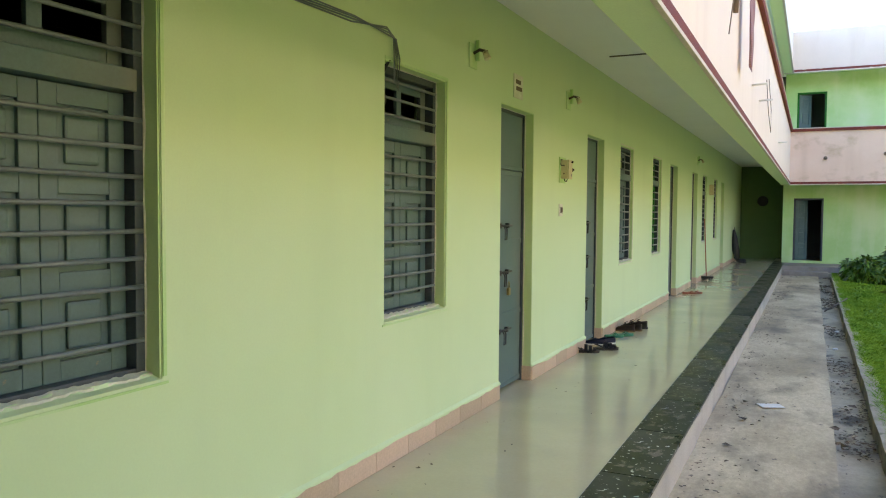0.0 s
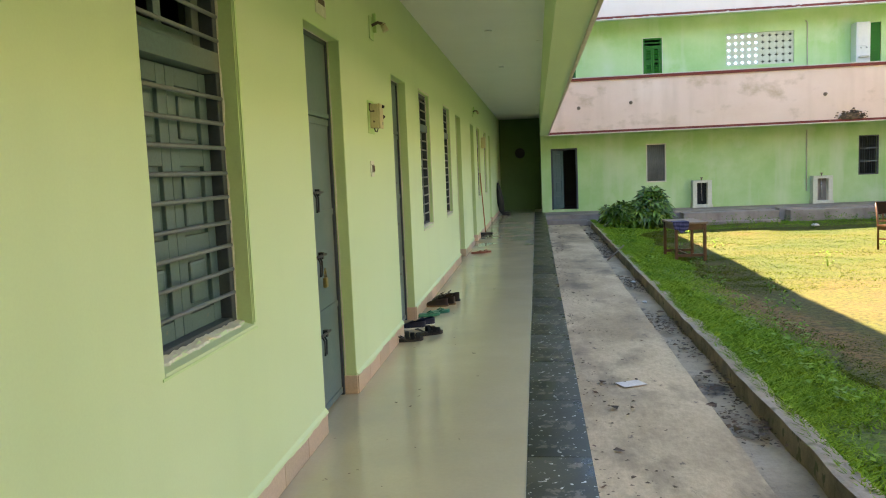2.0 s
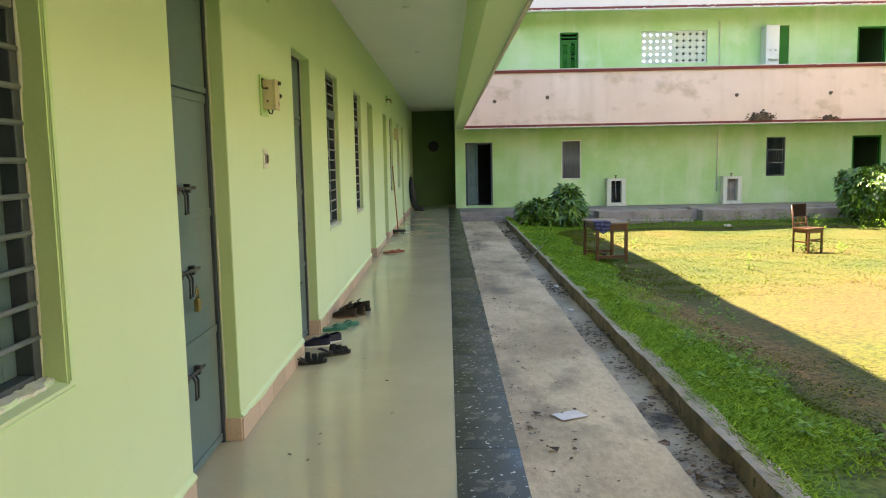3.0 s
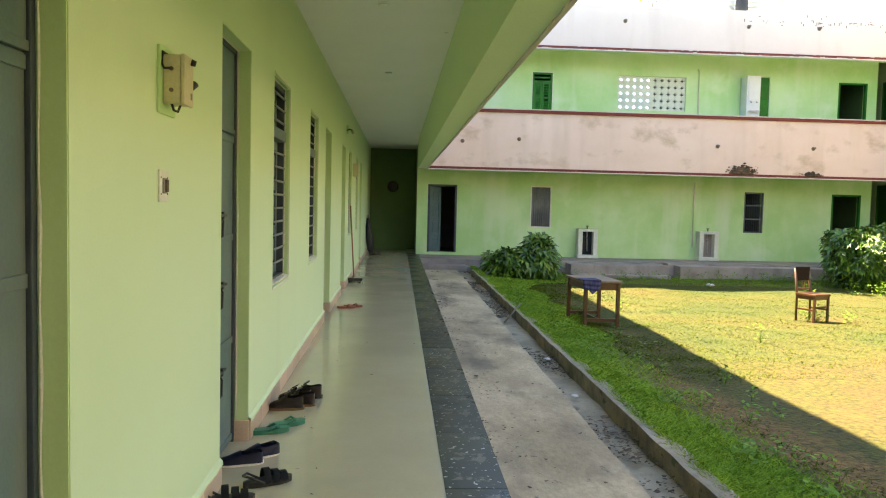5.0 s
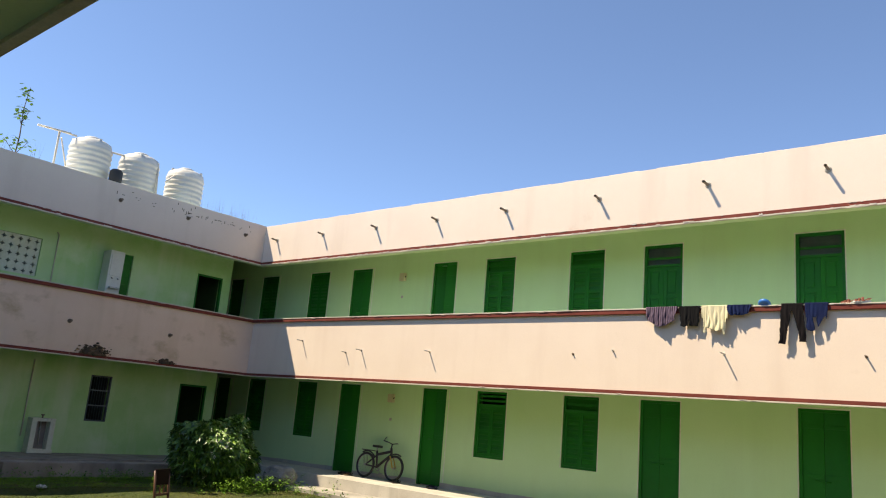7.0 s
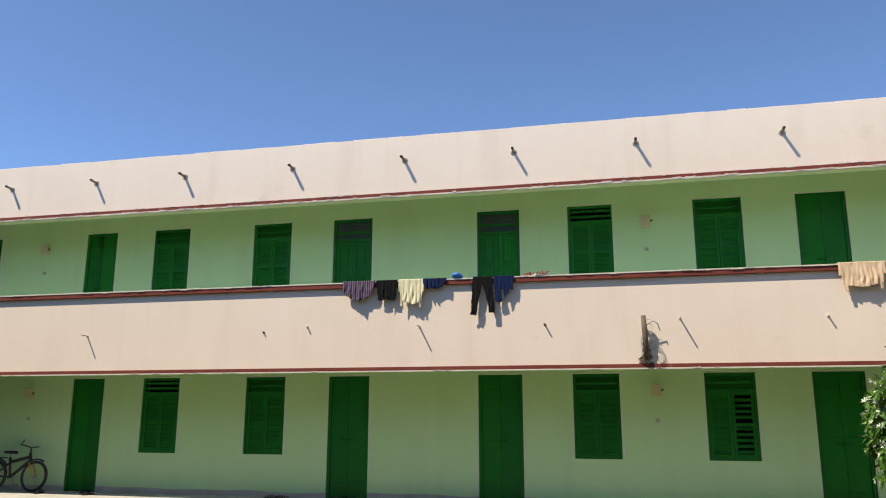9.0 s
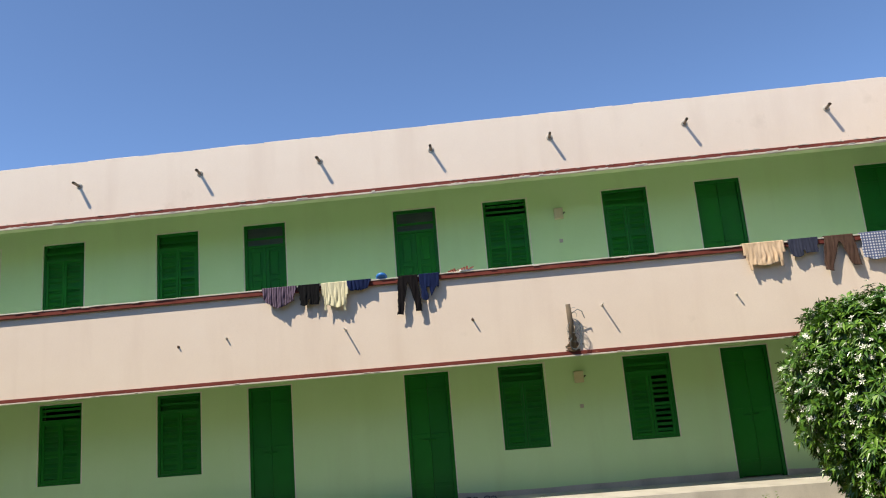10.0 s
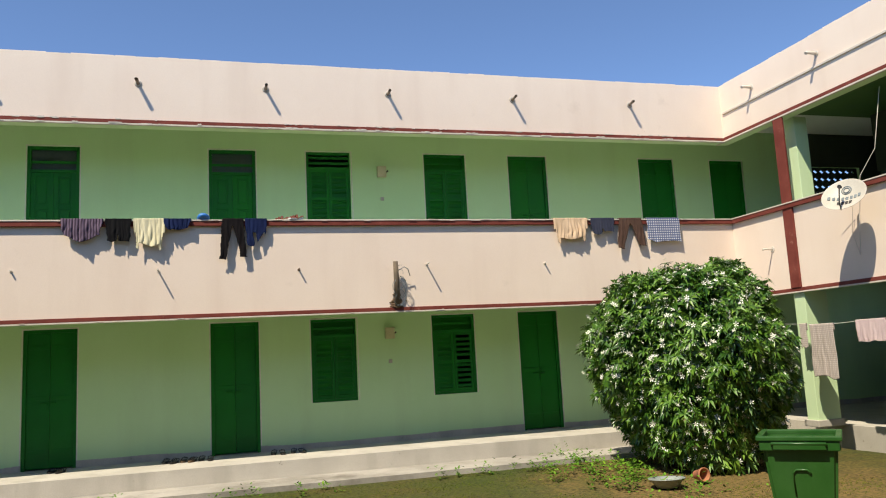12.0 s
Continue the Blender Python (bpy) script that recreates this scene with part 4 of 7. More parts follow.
def steel_door(name, w, h, label, padlock=False):
    """A blue-grey sheet steel door: fixed top panel, leaf with three bolts."""
    d = thing(name, None, label, "door", kind="structure")
    b = bmesh.new()
    s = 0.035
    for lo, hi in (((0.0, 0.085, 0), (s, 0.15, h)), ((w - s, 0.085, 0), (w, 0.15, h)), ((s, 0.086, h - s), (w - s, 0.149, h))):
        box(b, lo, hi, 0.004)
    part("door_frame", b, M_DARKFRAME, d)
    zt = h * 0.79
    b = bmesh.new()
    box(b, (s, 0.095, zt + 0.02), (w - s, 0.13, h - s), 0.004)
    box(b, (s, 0.088, zt - 0.01), (w - s, 0.14, zt + 0.02), 0.004)
    part("top_panel", b, M_BLUEGREY, d)
    b = bmesh.new()
    box(b, (s + 0.003, 0.1, 0.015), (w - s - 0.003, 0.135, zt - 0.012), 0.005)
    for z in (0.02, zt * 0.33, zt * 0.66, zt - 0.06):
        box(b, (s + 0.01, 0.092, z), (w - s - 0.01, 0.101, z + 0.04), 0.003)
    box(b, (s + 0.004, 0.092, 0.02), (s + 0.05, 0.1005, zt - 0.02), 0.003)
    leaf = part("door_leaf", b, M_BLUEGREY, d)
    for k, z in enumerate((0.52, 1.02, 1.42)):
        b = bmesh.new()
        x0 = w * 0.22
        rod(b, (x0 - 0.03, 0.078, z), (x0 + 0.3, 0.078, z), 0.009)
        box(b, (x0 + 0.02, 0.07, z - 0.022), (x0 + 0.05, 0.1, z + 0.022), 0.003)
        box(b, (x0 + 0.2, 0.07, z - 0.022), (x0 + 0.23, 0.1, z + 0.022), 0.003)
        tube(b, [(x0 + 0.1, 0.075, z), (x0 + 0.1, 0.06, z - 0.03), (x0 + 0.1, 0.062, z - 0.12), (x0 + 0.14, 0.062, z - 0.12), (x0 + 0.14, 0.06, z - 0.03), (x0 + 0.14, 0.075, z)], 0.006, 6)
        o = new("bolt", mesh_of("bolt", b, M_BOLT))
        o.parent = leaf
    if padlock:
        b = bmesh.new()
        box(b, (w * 0.42, 0.045, 0.82), (w * 0.42 + 0.05, 0.07, 0.885), 0.008)
        tube(b, [(w * 0.42 + 0.01, 0.057, 0.88), (w * 0.42 + 0.01, 0.057, 0.925), (w * 0.42 + 0.025, 0.057, 0.94), (w * 0.42 + 0.04, 0.057, 0.925), (w * 0.42 + 0.04, 0.057, 0.88)], 0.005, 6)
        o = new("padlock", mesh_of("padlock", b, M_BRASS))
        o.parent = leaf
        tagged(o, "small brass padlock")
    b = bmesh.new()
    box(b, (-0.002, 0.003, 0.13), (0.006, 0.087, h), 0.0)
    box(b, (w - 0.006, 0.003, 0.13), (w + 0.002, 0.087, h), 0.0)
    box(b, (0.006, 0.003, h - 0.006), (w - 0.006, 0.087, h), 0.0)
    part("reveal", b, M_REVEAL, d)
    b = bmesh.new()
    box(b, (w - 0.013, -0.006, 0.0), (w + 0.003, 0.087, 0.13), 0.004)
    part("jamb_tile", b, M_SKIRT, d)
    b = bmesh.new()
    ragged_edge(b, w, h, 0.35)
    part("chipped_edge", b, M_CHIP, d, "flaking white plaster")
    return d


for i, (a, c) in enumerate(W_DOORS):
    o = steel_door("door_%d" % dn_count, c - a, 2.42, "blue-grey sheet steel door, bolted" + (" and padlocked" if i == 0 else " shut"), padlock=(i == 0))
    o.matrix_basis = face_west_wall(a, 0.0)
    dn_count += 1


def north_grille(name, x0, x1, z0, z1, label, solid_sheet):
    win = thing(name, pose(x0, YN, z0), label, "window", kind="structure")
    w, h = x1 - x0, z1 - z0
    b = bmesh.new()
    frame_bars(b, w, h, 0.06, 0.04)
    part("window_frame", b, M_CHIP if solid_sheet else M_DARKFRAME, win)
    if solid_sheet:
        for i in range(9):
            b = bmesh.new()
            xx = 0.04 + (w - 0.08) * i / 9
            rod(b, (xx + 0.028, 0.05, 0.04), (xx + 0.028, 0.05, h - 0.04), 0.03, seg=8)
            part("corrugated_rib", b, M_ZINC, win)
    else:
        for i in range(8):
            b = bmesh.new()
            xx = 0.05 + (w - 0.1) * i / 7
            rod(b, (xx, 0.035, 0.03), (xx, 0.035, h - 0.03), 0.008, seg=6)
            part("iron_bar", b, M_BAR, win)
        for z in (h * 0.33, h * 0.66):
            b = bmesh.new()
            box(b, (0.04, 0.025, z), (w - 0.04, 0.045, z + 0.03))
            part("cross_bar", b, M_BAR, win)
    return win


north_grille("window_%d" % wn_count, 4.77, 5.40, 0.85, 2.08, "grey corrugated sheet closing a small window", True)
wn_count += 1
north_grille("window_%d" % wn_count, 11.2, 11.79, 0.84, 2.05, "dark window with vertical iron bars", False)
wn_count += 1
b_win = shutter_window("window_%d" % wn_count, 0.58, 1.22, "green louvred window with a half open shutter", broken=True, open_leaf=True)
b_win.matrix_basis = pose(4.73, YN + 0.02, 4.15)
wn_count += 1
for x0, x1, z0, h in ((1.76, 2.61, 0.08, 1.97), (13.88, 14.79, 0.0, 2.05), (1.78, 2.62, FL2, 2.01), (13.91, 14.8, FL2, 2.01)):
    d = thing("door_%d" % dn_count, pose(x0, YN, z0), "open dark doorway with a grey leaf swung inwards", "door", kind="structure")
    dn_count += 1
    b = bmesh.new()
    frame_bars(b, x1 - x0, h, 0.1, 0.055, sill=False)
    part("door_frame", b, M_DARKFRAME if z0 < 1 and x0 < 5 else M_GREEN, d)
    b = bmesh.new()
    panel_leaf(b, (x1 - x0) * 0.5, h - 0.08, 0.035, 4)
    part("door_leaf", b, M_BLUEGREY if x0 < 5 else M_GREEN, d, at=pose(0.07, 0.06, 0.02, 0, 0, 38 if x0 < 5 else 80))
b = bmesh.new()
box(b, (11.35, YN + 0.03, FL2), (11.79, YN + 0.07, 5.44), 0.004)
for z in (3.6, 4.2, 4.8):
    box(b, (11.39, YN + 0.015, z), (11.76, YN + 0.031, z + 0.4), 0.008)
solid("door_%d" % dn_count, b, M_GREEN, "narrow green door behind the water cooler", "door", kind="structure")


def pierced_screen(name, nx, nz, cell, depth, label, mat, hole=0.52):
    """A screen of square blocks, each with a four-cornered hole."""
    verts, faces = [], []
    for i in range(nx):
        for j in range(nz):
            cx, cz = (i + 0.5) * cell, (j + 0.5) * cell
            k = len(verts)
            o, q = cell / 2, cell / 2 * hole
            for y in (0.0, depth):
                verts += [(cx - o, y, cz - o), (cx + o, y, cz - o), (cx + o, y, cz + o), (cx - o, y, cz + o)]
                verts += [(cx, y, cz - q * 1.25), (cx + q * .45, y, cz - q * .45), (cx + q * 1.25, y, cz), (cx + q * .45, y, cz + q * .45), (cx, y, cz + q * 1.25), (cx - q * .45, y, cz + q * .45), (cx - q * 1.25, y, cz), (cx - q * .45, y, cz - q * .45)]
            for s in (0, 12):
                f = [(0, 1, 5, 4), (1, 6, 5), (1, 2, 7, 6), (2, 8, 7), (2, 3, 9, 8), (3, 10, 9), (3, 0, 11, 10), (0, 4, 11)]
                faces += [tuple(k + s + v for v in g) for g in f]
            for a in range(8):
                c = (a + 1) % 8
                faces.append((k + 4 + a, k + 4 + c, k + 16 + c, k + 16 + a))
    ob = raw(name, verts, faces, mat)
    return tagged(ob, label, "screen", kind="structure")


scr = pierced_screen("screen_north", 10, 5, 0.2025, 0.06, "pierced cement screen block wall", M_CHIP)
scr.matrix_basis = pose(7.252, YN + 0.05, 4.362) @ Matrix.Diagonal((1, 1, 0.98, 1))
scr2 = pierced_screen("screen_passage", 7, 7, 0.205, 0.06, "pierced green screen at the gallery end", M_SHADEGREEN)
scr2.matrix_basis = pose(0.0, 28.3, 4.2)
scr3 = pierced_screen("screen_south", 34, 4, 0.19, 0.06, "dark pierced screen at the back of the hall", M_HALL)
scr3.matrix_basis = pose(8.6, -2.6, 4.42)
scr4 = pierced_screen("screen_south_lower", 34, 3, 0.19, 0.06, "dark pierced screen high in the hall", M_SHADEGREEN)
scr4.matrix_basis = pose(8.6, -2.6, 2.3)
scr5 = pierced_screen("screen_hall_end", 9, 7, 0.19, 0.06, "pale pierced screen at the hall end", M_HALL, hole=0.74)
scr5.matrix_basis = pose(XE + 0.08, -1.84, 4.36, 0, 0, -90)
# dark lining added before the east wall, standing in for the hall's shade
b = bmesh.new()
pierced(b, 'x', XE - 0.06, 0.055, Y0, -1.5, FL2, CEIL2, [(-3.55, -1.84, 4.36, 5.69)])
solid("wall_hall_end", b, M_HALL, "dark lining added over the hall's end wall for its shade", "wall", kind="structure")
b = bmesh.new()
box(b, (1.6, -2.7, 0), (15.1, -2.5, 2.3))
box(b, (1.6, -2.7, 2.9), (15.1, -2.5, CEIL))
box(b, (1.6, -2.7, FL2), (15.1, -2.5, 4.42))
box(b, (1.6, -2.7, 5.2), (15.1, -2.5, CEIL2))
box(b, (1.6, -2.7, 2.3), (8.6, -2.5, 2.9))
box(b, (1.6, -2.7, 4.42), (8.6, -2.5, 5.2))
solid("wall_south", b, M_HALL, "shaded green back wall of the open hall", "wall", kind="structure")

# ---- columns of the south wing ----
for x in (13.23, 9.5, 5.8):
    c = thing("column", pose(x, YS - 0.02, 0), "pale green plastered column with a red upper face", "column", "south columns")
    b = bmesh.new()
    box(b, (0, -0.5, 0.0), (0.27, 0, ZB - 0.001), 0.01)
    part("lower_shaft", b, M_WALL, c)
    b = bmesh.new()
    box(b, (-0.04, -0.54, 0.0), (0.31, 0.04, 0.12), 0.012)
    part("base", b, M_CONCL, c)
    b = bmesh.new()
    box(b, (0, -0.5, FL2), (0.27, -0.215, ZE - 0.001), 0.01)
    part("upper_shaft", b, M_WALL, c)
    b = bmesh.new()
    box(b, (0.0, 0.021, ZB1), (0.25, 0.06, ZE), 0.006)
    part("red_face", b, M_RED, c)
b = bmesh.new()
box(b, (XW, YS + 0.001, 6.32), (XP - 0.07, YS + 0.03, 6.36), 0.006)
solid("trim_ledge_south", b, M_CAP, "thin cement ledge along the roof parapet", "trim", kind="structure")

# ---- water stands, plinth pieces on the north side ----
for x in (6.16, 9.77):
    s = thing("tap_stand", pose(x, YN - 0.3, 0.0), "white plastered tap niche with a dark recess", "tap stand", "north tap stands")
    b = bmesh.new()
    box(b, (0, 0, 0.1), (0.13, 0.295, 0.86), 0.008)
    box(b, (0.45, 0, 0.1), (0.58, 0.295, 0.86), 0.008)
    box(b, (0.13, 0.002, 0.78), (0.45, 0.295, 0.86), 0.006)
    box(b, (-0.02, -0.04, 0.005), (0.6, 0.295, 0.1), 0.01)
    part("surround", b, M_CHIP, s)
    # the left niche's back is coloured black in place of shade
    b = bmesh.new()
    box(b, (0.131, 0.22, 0.1), (0.449, 0.29, 0.779))
    part("recess", b, M_RECESS if x < 8 else M_PLINTH, s)
    b = bmesh.new()
    rod(b, (0.29, 0.14, 0.86), (0.29, 0.14, 0.93), 0.02)
    rod(b, (0.25, 0.14, 0.94), (0.33, 0.14, 0.94), 0.014)
    part("tap", b, M_RUST, s)
    b = bmesh.new()
    tube(b, [(0.3, 0.2, 0.77), (0.3, 0.19, 0.5), (0.31, 0.17, 0.2)], 0.018, 8)
    part("pipe", b, M_STEEL, s)
b = bmesh.new()
box(b, (5.5, 25.95, -0.5), (8.15, 26.55, -0.02), 0.02)
box(b, (5.5, 25.6, -0.5), (8.1, 25.95, -0.26), 0.02)
box(b, (8.5, 26.05, -0.5), (15.05, 26.55, -0.035), 0.02)
box(b, (2.75, 26.1, -0.5), (5.2, 26.55, -0.16), 0.02)
solid("plinth_north", b, M_PLINTH, "stained cement plinth and wash ledge", "plinth", kind="structure")
b = bmesh.new()
box(b, (1.53, 26.1, -0.5), (2.75, 26.55, -0.13), 0.02)
solid("step_north", b, M_PLINTH, "worn cement step below a doorway", "step", kind="structure")
b = bmesh.new()
tube(b, [(9.66, YN - 0.03, 0.4), (9.66, YN - 0.03, 2.3)], 0.016)
solid("water_pipe", b, M_PVC, "thin upright water pipe on the lower green wall", "pipe")
b = bmesh.new()
tube(b, [(9.66, YN - 0.03, 4.1), (9.66, YN - 0.03, 5.55), (9.60, YN - 0.03, 5.62)], 0.016)
solid("water_pipe", b, M_PVC, "thin upright water pipe on the upper green wall", "pipe")

# ---- water cooler on the upper north gallery ----
wc = thing("water_cooler", pose(10.92, 27.85, FL2) @ Matrix.Diagonal((0.7, 1, 1, 1)), "pale grey upright water cooler cabinet", "water cooler")
b = bmesh.new()
box(b, (0, 0, 0.06), (0.58, 0.42, 2.05), 0.02)
part("cabinet", b, M_WHITE, wc)
b = bmesh.new()
box(b, (0.06, -0.02, 1.35), (0.52, 0.001, 1.95), 0.01)
part("upper_panel", b, M_WHITE, wc)
for x in (0.16, 0.4):
    b = bmesh.new()
    rod(b, (x, -0.02, 1.3), (x, -0.09, 1.27), 0.018)
    part("spout", b, M_STEEL, wc)
b = bmesh.new()
box(b, (0.1, -0.12, 1.0), (0.48, 0.001, 1.05), 0.01)
part("drip_tray", b, M_STEEL, wc)
for x in (0.03, 0.49):
    b = bmesh.new()
    box(b, (x, 0.02, 0), (x + 0.06, 0.4, 0.06))
    part("foot", b, M_BLACK, wc)

# ---- water tanks on the north roof ----
prof = [(0.50, 0.0), (0.54, 0.03)]
z = 0.06
for i in range(7):
    prof += [(0.535, z), (0.555, z + 0.03), (0.555, z + 0.07), (0.535, z + 0.10), (0.535, z + 0.13)]
    z += 0.145
prof += [(0.53, z), (0.50, z + 0.10), (0.40, z + 0.16), (0.24, z + 0.19)]
tank = thing("water_tank", pose(9.98, 28.1, ROOF + 0.33), "white ribbed plastic water tank on the roof", "water tank", "roof water tanks")
b = bmesh.new()
lathe(b, prof, 40)
part("shell", b, M_TANK, tank)
b = bmesh.new()
lathe(b, [(0.21, z + 0.17), (0.22, z + 0.2), (0.22, z + 0.25), (0.17, z + 0.275)], 24)
part("lid", b, M_TANK, tank)
for k in range(3):
    b = bmesh.new()
    t = 2.1 * k + 0.5
    box(b, (0.46 * math.cos(t) - 0.04, 0.46 * math.sin(t) - 0.04, z + 0.02), (0.46 * math.cos(t) + 0.04, 0.46 * math.sin(t) + 0.04, z + 0.17), 0.01)
    part("lifting_lug", b, M_TANK, tank)
b = bmesh.new()
box(b, (-0.62, -0.62, -0.335), (0.62, 0.62, -0.001), 0.01)
part("stand", b, M_CONCL, tank)
for x in (11.4, 12.88):
    copy_thing(tank, pose(x, 28.1, ROOF + 0.33, 0, 0, 40 * x))
b = bmesh.new()
tube(b, [(9.05, 28.0, 6.7), (9.05, 28.0, 8.2), (9.5, 28.0, 8.22)], 0.03)
tube(b, [(8.45, 27.9, 8.15), (9.3, 27.9, 8.2)], 0.03)
tube(b, [(9.12, 28.0, 8.05), (9.32, 27.9, 7.3)], 0.02)
tube(b, [(10.2, 28.1, 8.1), (11.2, 28.0, 8.12), (11.75, 27.7, 8.1), (11.75, 27.5, 6.7)], 0.028)
tube(b, [(11.95, 27.5, 7.6), (12.35, 27.8, 7.95)], 0.022)
solid("tank_pipework", b, M_PVC, "pale plumbing pipes between the roof tanks", "pipe")
b = bmesh.new()
lathe(b, [(0.16, 0), (0.17, 0.03), (0.17, 0.4), (0.12, 0.46)], 20, (10.45, 27.4, ROOF + 0.35))
box(b, (10.27, 27.22, ROOF), (10.63, 27.58, ROOF + 0.351))
solid("roof_drum", b, M_BLACK, "small black drum between the roof tanks", "drum")

# ---- pipes and marks on the east parapets ----
for y in (26.1, 24.05, 21.95, 19.84, 17.74, 15.35, 13.02, 10.9, 8.68, 6.21, 3.66):
    p = thing("drain_spout", pose(XP, y, 6.47), "short rusty rainwater spout through the parapet", "spout", "roof drain spouts")
    b = bmesh.new()
    rod(b, (0.05, 0, 0), (-0.2, random.uniform(-0.02, 0.02), 0.015), 0.026, seg=12, caps=False)
    rod(b, (-0.199, 0, 0.015), (0.04, 0, 0.0), 0.021, seg=12, caps=False)
    part("pipe", b, M_SPOUT, p)
    b = bmesh.new()
    lathe(b, [(0.036, 0), (0.06, 0.004), (0.055, 0.012), (0.036, 0.016)], 14, close=False)
    bmesh.ops.rotate(b, verts=b.verts, cent=(0, 0, 0), matrix=Matrix.Rotation(radians(-90), 3, 'Y'))
    part("collar", b, M_CONCL, p)
for x, y, z, L, mat in ((XP, 24.37, 3.46, 0.2, M_STEEL), (XP, 22.59, 3.16, 0.14, M_STEEL), (XP, 22.01, 3.22, 0.2, M_STEEL), (XP, 19.7, 3.21, 0.2, M_PVC), (XP, 12.7, 3.24, 0.2, M_PVC), (XP, 10.4, 3.22, 0.1, M_RUST), (XP, 8.1, 3.27, 0.22, M_PVC), (XP, 15.8, 3.2, 0.04, M_RUST), (XP, 5.77, 3.25, 0.09, M_PVC), (XP, 14.9, 3.28, 0.06, M_PVC)):
    b = bmesh.new()
    rod(b, (0.03, 0, 0), (-L, 0, 0.01), 0.013, seg=10)
    rod(b, (-0.008, 0, 0), (0.001, 0, 0), 0.024, seg=12)
    solid("wall_spout", b, mat, "thin drain pipe stub in the pink parapet", "pipe", "parapet pipe stubs", at=pose(x, y, z))
for x, z, L in ((6.94, 6.55, 0.1), (10.37, 6.52, 0.1), (12.36, 6.54, 0.1), (14.3, 6.52, 0.1), (4.14, 3.29, 0.12), (9.65, 3.25, 0.1), (12.37, 3.26, 0.1), (2.6, 3.2, 0.1)):
    b = bmesh.new()
    rod(b, (0, 0.03, 0), (0, -L, 0.01), 0.032, seg=10)
    rod(b, (0, -0.01, 0), (0, 0.001, 0), 0.055, seg=12)
    solid("wall_spout", b, M_RUST, "rusty drain pipe stub in the stained parapet", "pipe", "parapet pipe stubs", at=pose(x, YP, z))
for x, z in ((14.0, 6.58), (12.23, 6.57), (10.3, 6.57), (13.9, 3.3)):
    b = bmesh.new()
    tube(b, [(0, -0.03, 0), (0, 0.2, 0.01), (0, 0.23, -0.01)], 0.03 if z > 5 else 0.015, 10)
    rod(b, (0, 0.012, 0), (0, -0.001, 0), 0.05, seg=12)
    solid("wall_spout", b, M_PVC, "pale drain pipe stub in the parapet", "pipe", "parapet pipe stubs", at=pose(x, YS, z))
# broken bracket pole with a tangle of wire
po = thing("wire_bracket", pose(XP, 8.68, 2.56), "weathered wooden stub with tangled cable", "bracket")
b = bmesh.new()
tube(b, [(-0.05, 0, 0), (-0.1, 0.01, 0.4), (-0.16, 0.03, 0.76)], [0.05, 0.05, 0.042], 10)
rod(b, (0.05, 0, 0.55), (-0.13, 0.02, 0.6), 0.025)
part("stub", b, M_STEM, po)
b = bmesh.new()
for k in range(6):
    pts, a, R = [], random.uniform(0, 6), random.uniform(0.05, 0.13)
    for i in range(14):
        t = a + i * 0.6
        pts.append((-0.12 + 0.03 * math.sin(t * 1.3), 0.0 + R * math.cos(t) - 0.04, 0.3 + R * 1.6 * math.sin(t) + 0.02 * i * (k % 3 - 1)))
    tube(b, pts, 0.0035, 5)
tube(b, [(-0.14, -0.02, 0.6), (-0.15, -0.13, 0.66), (-0.13, -0.2, 0.62), (-0.1, -0.24, 0.5)], 0.008, 6)
part("cable_tangle", b, M_BAR, po)
# soot and moss below it and on the north parapet
def moss(name, at, w, h, out, seed, n=90):
    rnd = random.Random(seed)
    b = bmesh.new()
    for k in range(n):
        u, v = rnd.gauss(0, 0.33) * w, abs(rnd.gauss(0, 0.45)) * h
        r = rnd.uniform(0.008, 0.042) * (1.3 - min(1, abs(u) / w))
        m = Matrix.Translation(Vector(at) + Vector((u, 0, v) if abs(out[1]) else (0, u, v))) @ Matrix.Diagonal((1.6, 1.6, 0.9, 1))
        bmesh.ops.create_icosphere(b, subdivisions=1, radius=max(r, 0.005), matrix=m)
    return solid(name, b, M_DEBRIS, "dark moss and dead weed on a damp ledge", "moss", kind="stuff")


moss("moss", (10.37, YP - 0.012, ZB1), 0.62, 0.2, (0, -1), 3, 260)
moss("moss", (12.35, YP - 0.012, ZB1), 0.4, 0.08, (0, -1), 4, 90)
moss("moss", (XP - 0.008, 8.68, ZB1), 0.14, 0.22, (-1, 0), 5, 60)

# ---- small fixtures on the corridor wall ----
box1 = thing("switch_box", pose(0, 8.80, 1.84), "yellowed metal fuse box with a black lever", "switch box")
b = bmesh.new()
vs = box(b, (0.0005, -0.035, -0.005), (0.012, 0.17, 0.25), 0.003)
part("backboard", b, M_WALLN, box1)
b = bmesh.new()
box(b, (0.012, 0.0, 0.035), (0.078, 0.125, 0.22), 0.006)
part("case", b, M_IVORY, box1)
b = bmesh.new()
box(b, (0.080, -0.003, 0.032), (0.094, 0.128, 0.223), 0.005)
part("cover", b, M_IVORY, box1, "cream metal cover")
b = bmesh.new()
rod(b, (0.05, 0.125, 0.09), (0.07, 0.15, 0.10), 0.007)
rod(b, (0.07, 0.15, 0.10), (0.085, 0.175, 0.135), 0.008, 0.018)
part("lever", b, M_BLACK, box1)
for q in ((0.045, -0.001, 0.085), (0.045, -0.001, 0.165)):
    b = bmesh.new()
    rod(b, q, (q[0], q[1] - 0.006, q[2]), 0.008)
    part("screw", b, M_RUST, box1)
b = bmesh.new()
rod(b, (0.094, 0.09, 0.205), (0.112, 0.095, 0.2), 0.014, 0.011)
part("knob", b, M_BLACK, box1)
b = bmesh.new()
box(b, (0.094, 0.085, 0.06), (0.0955, 0.105, 0.085))
part("printed_mark", b, M_BAR, box1)
b = bmesh.new()
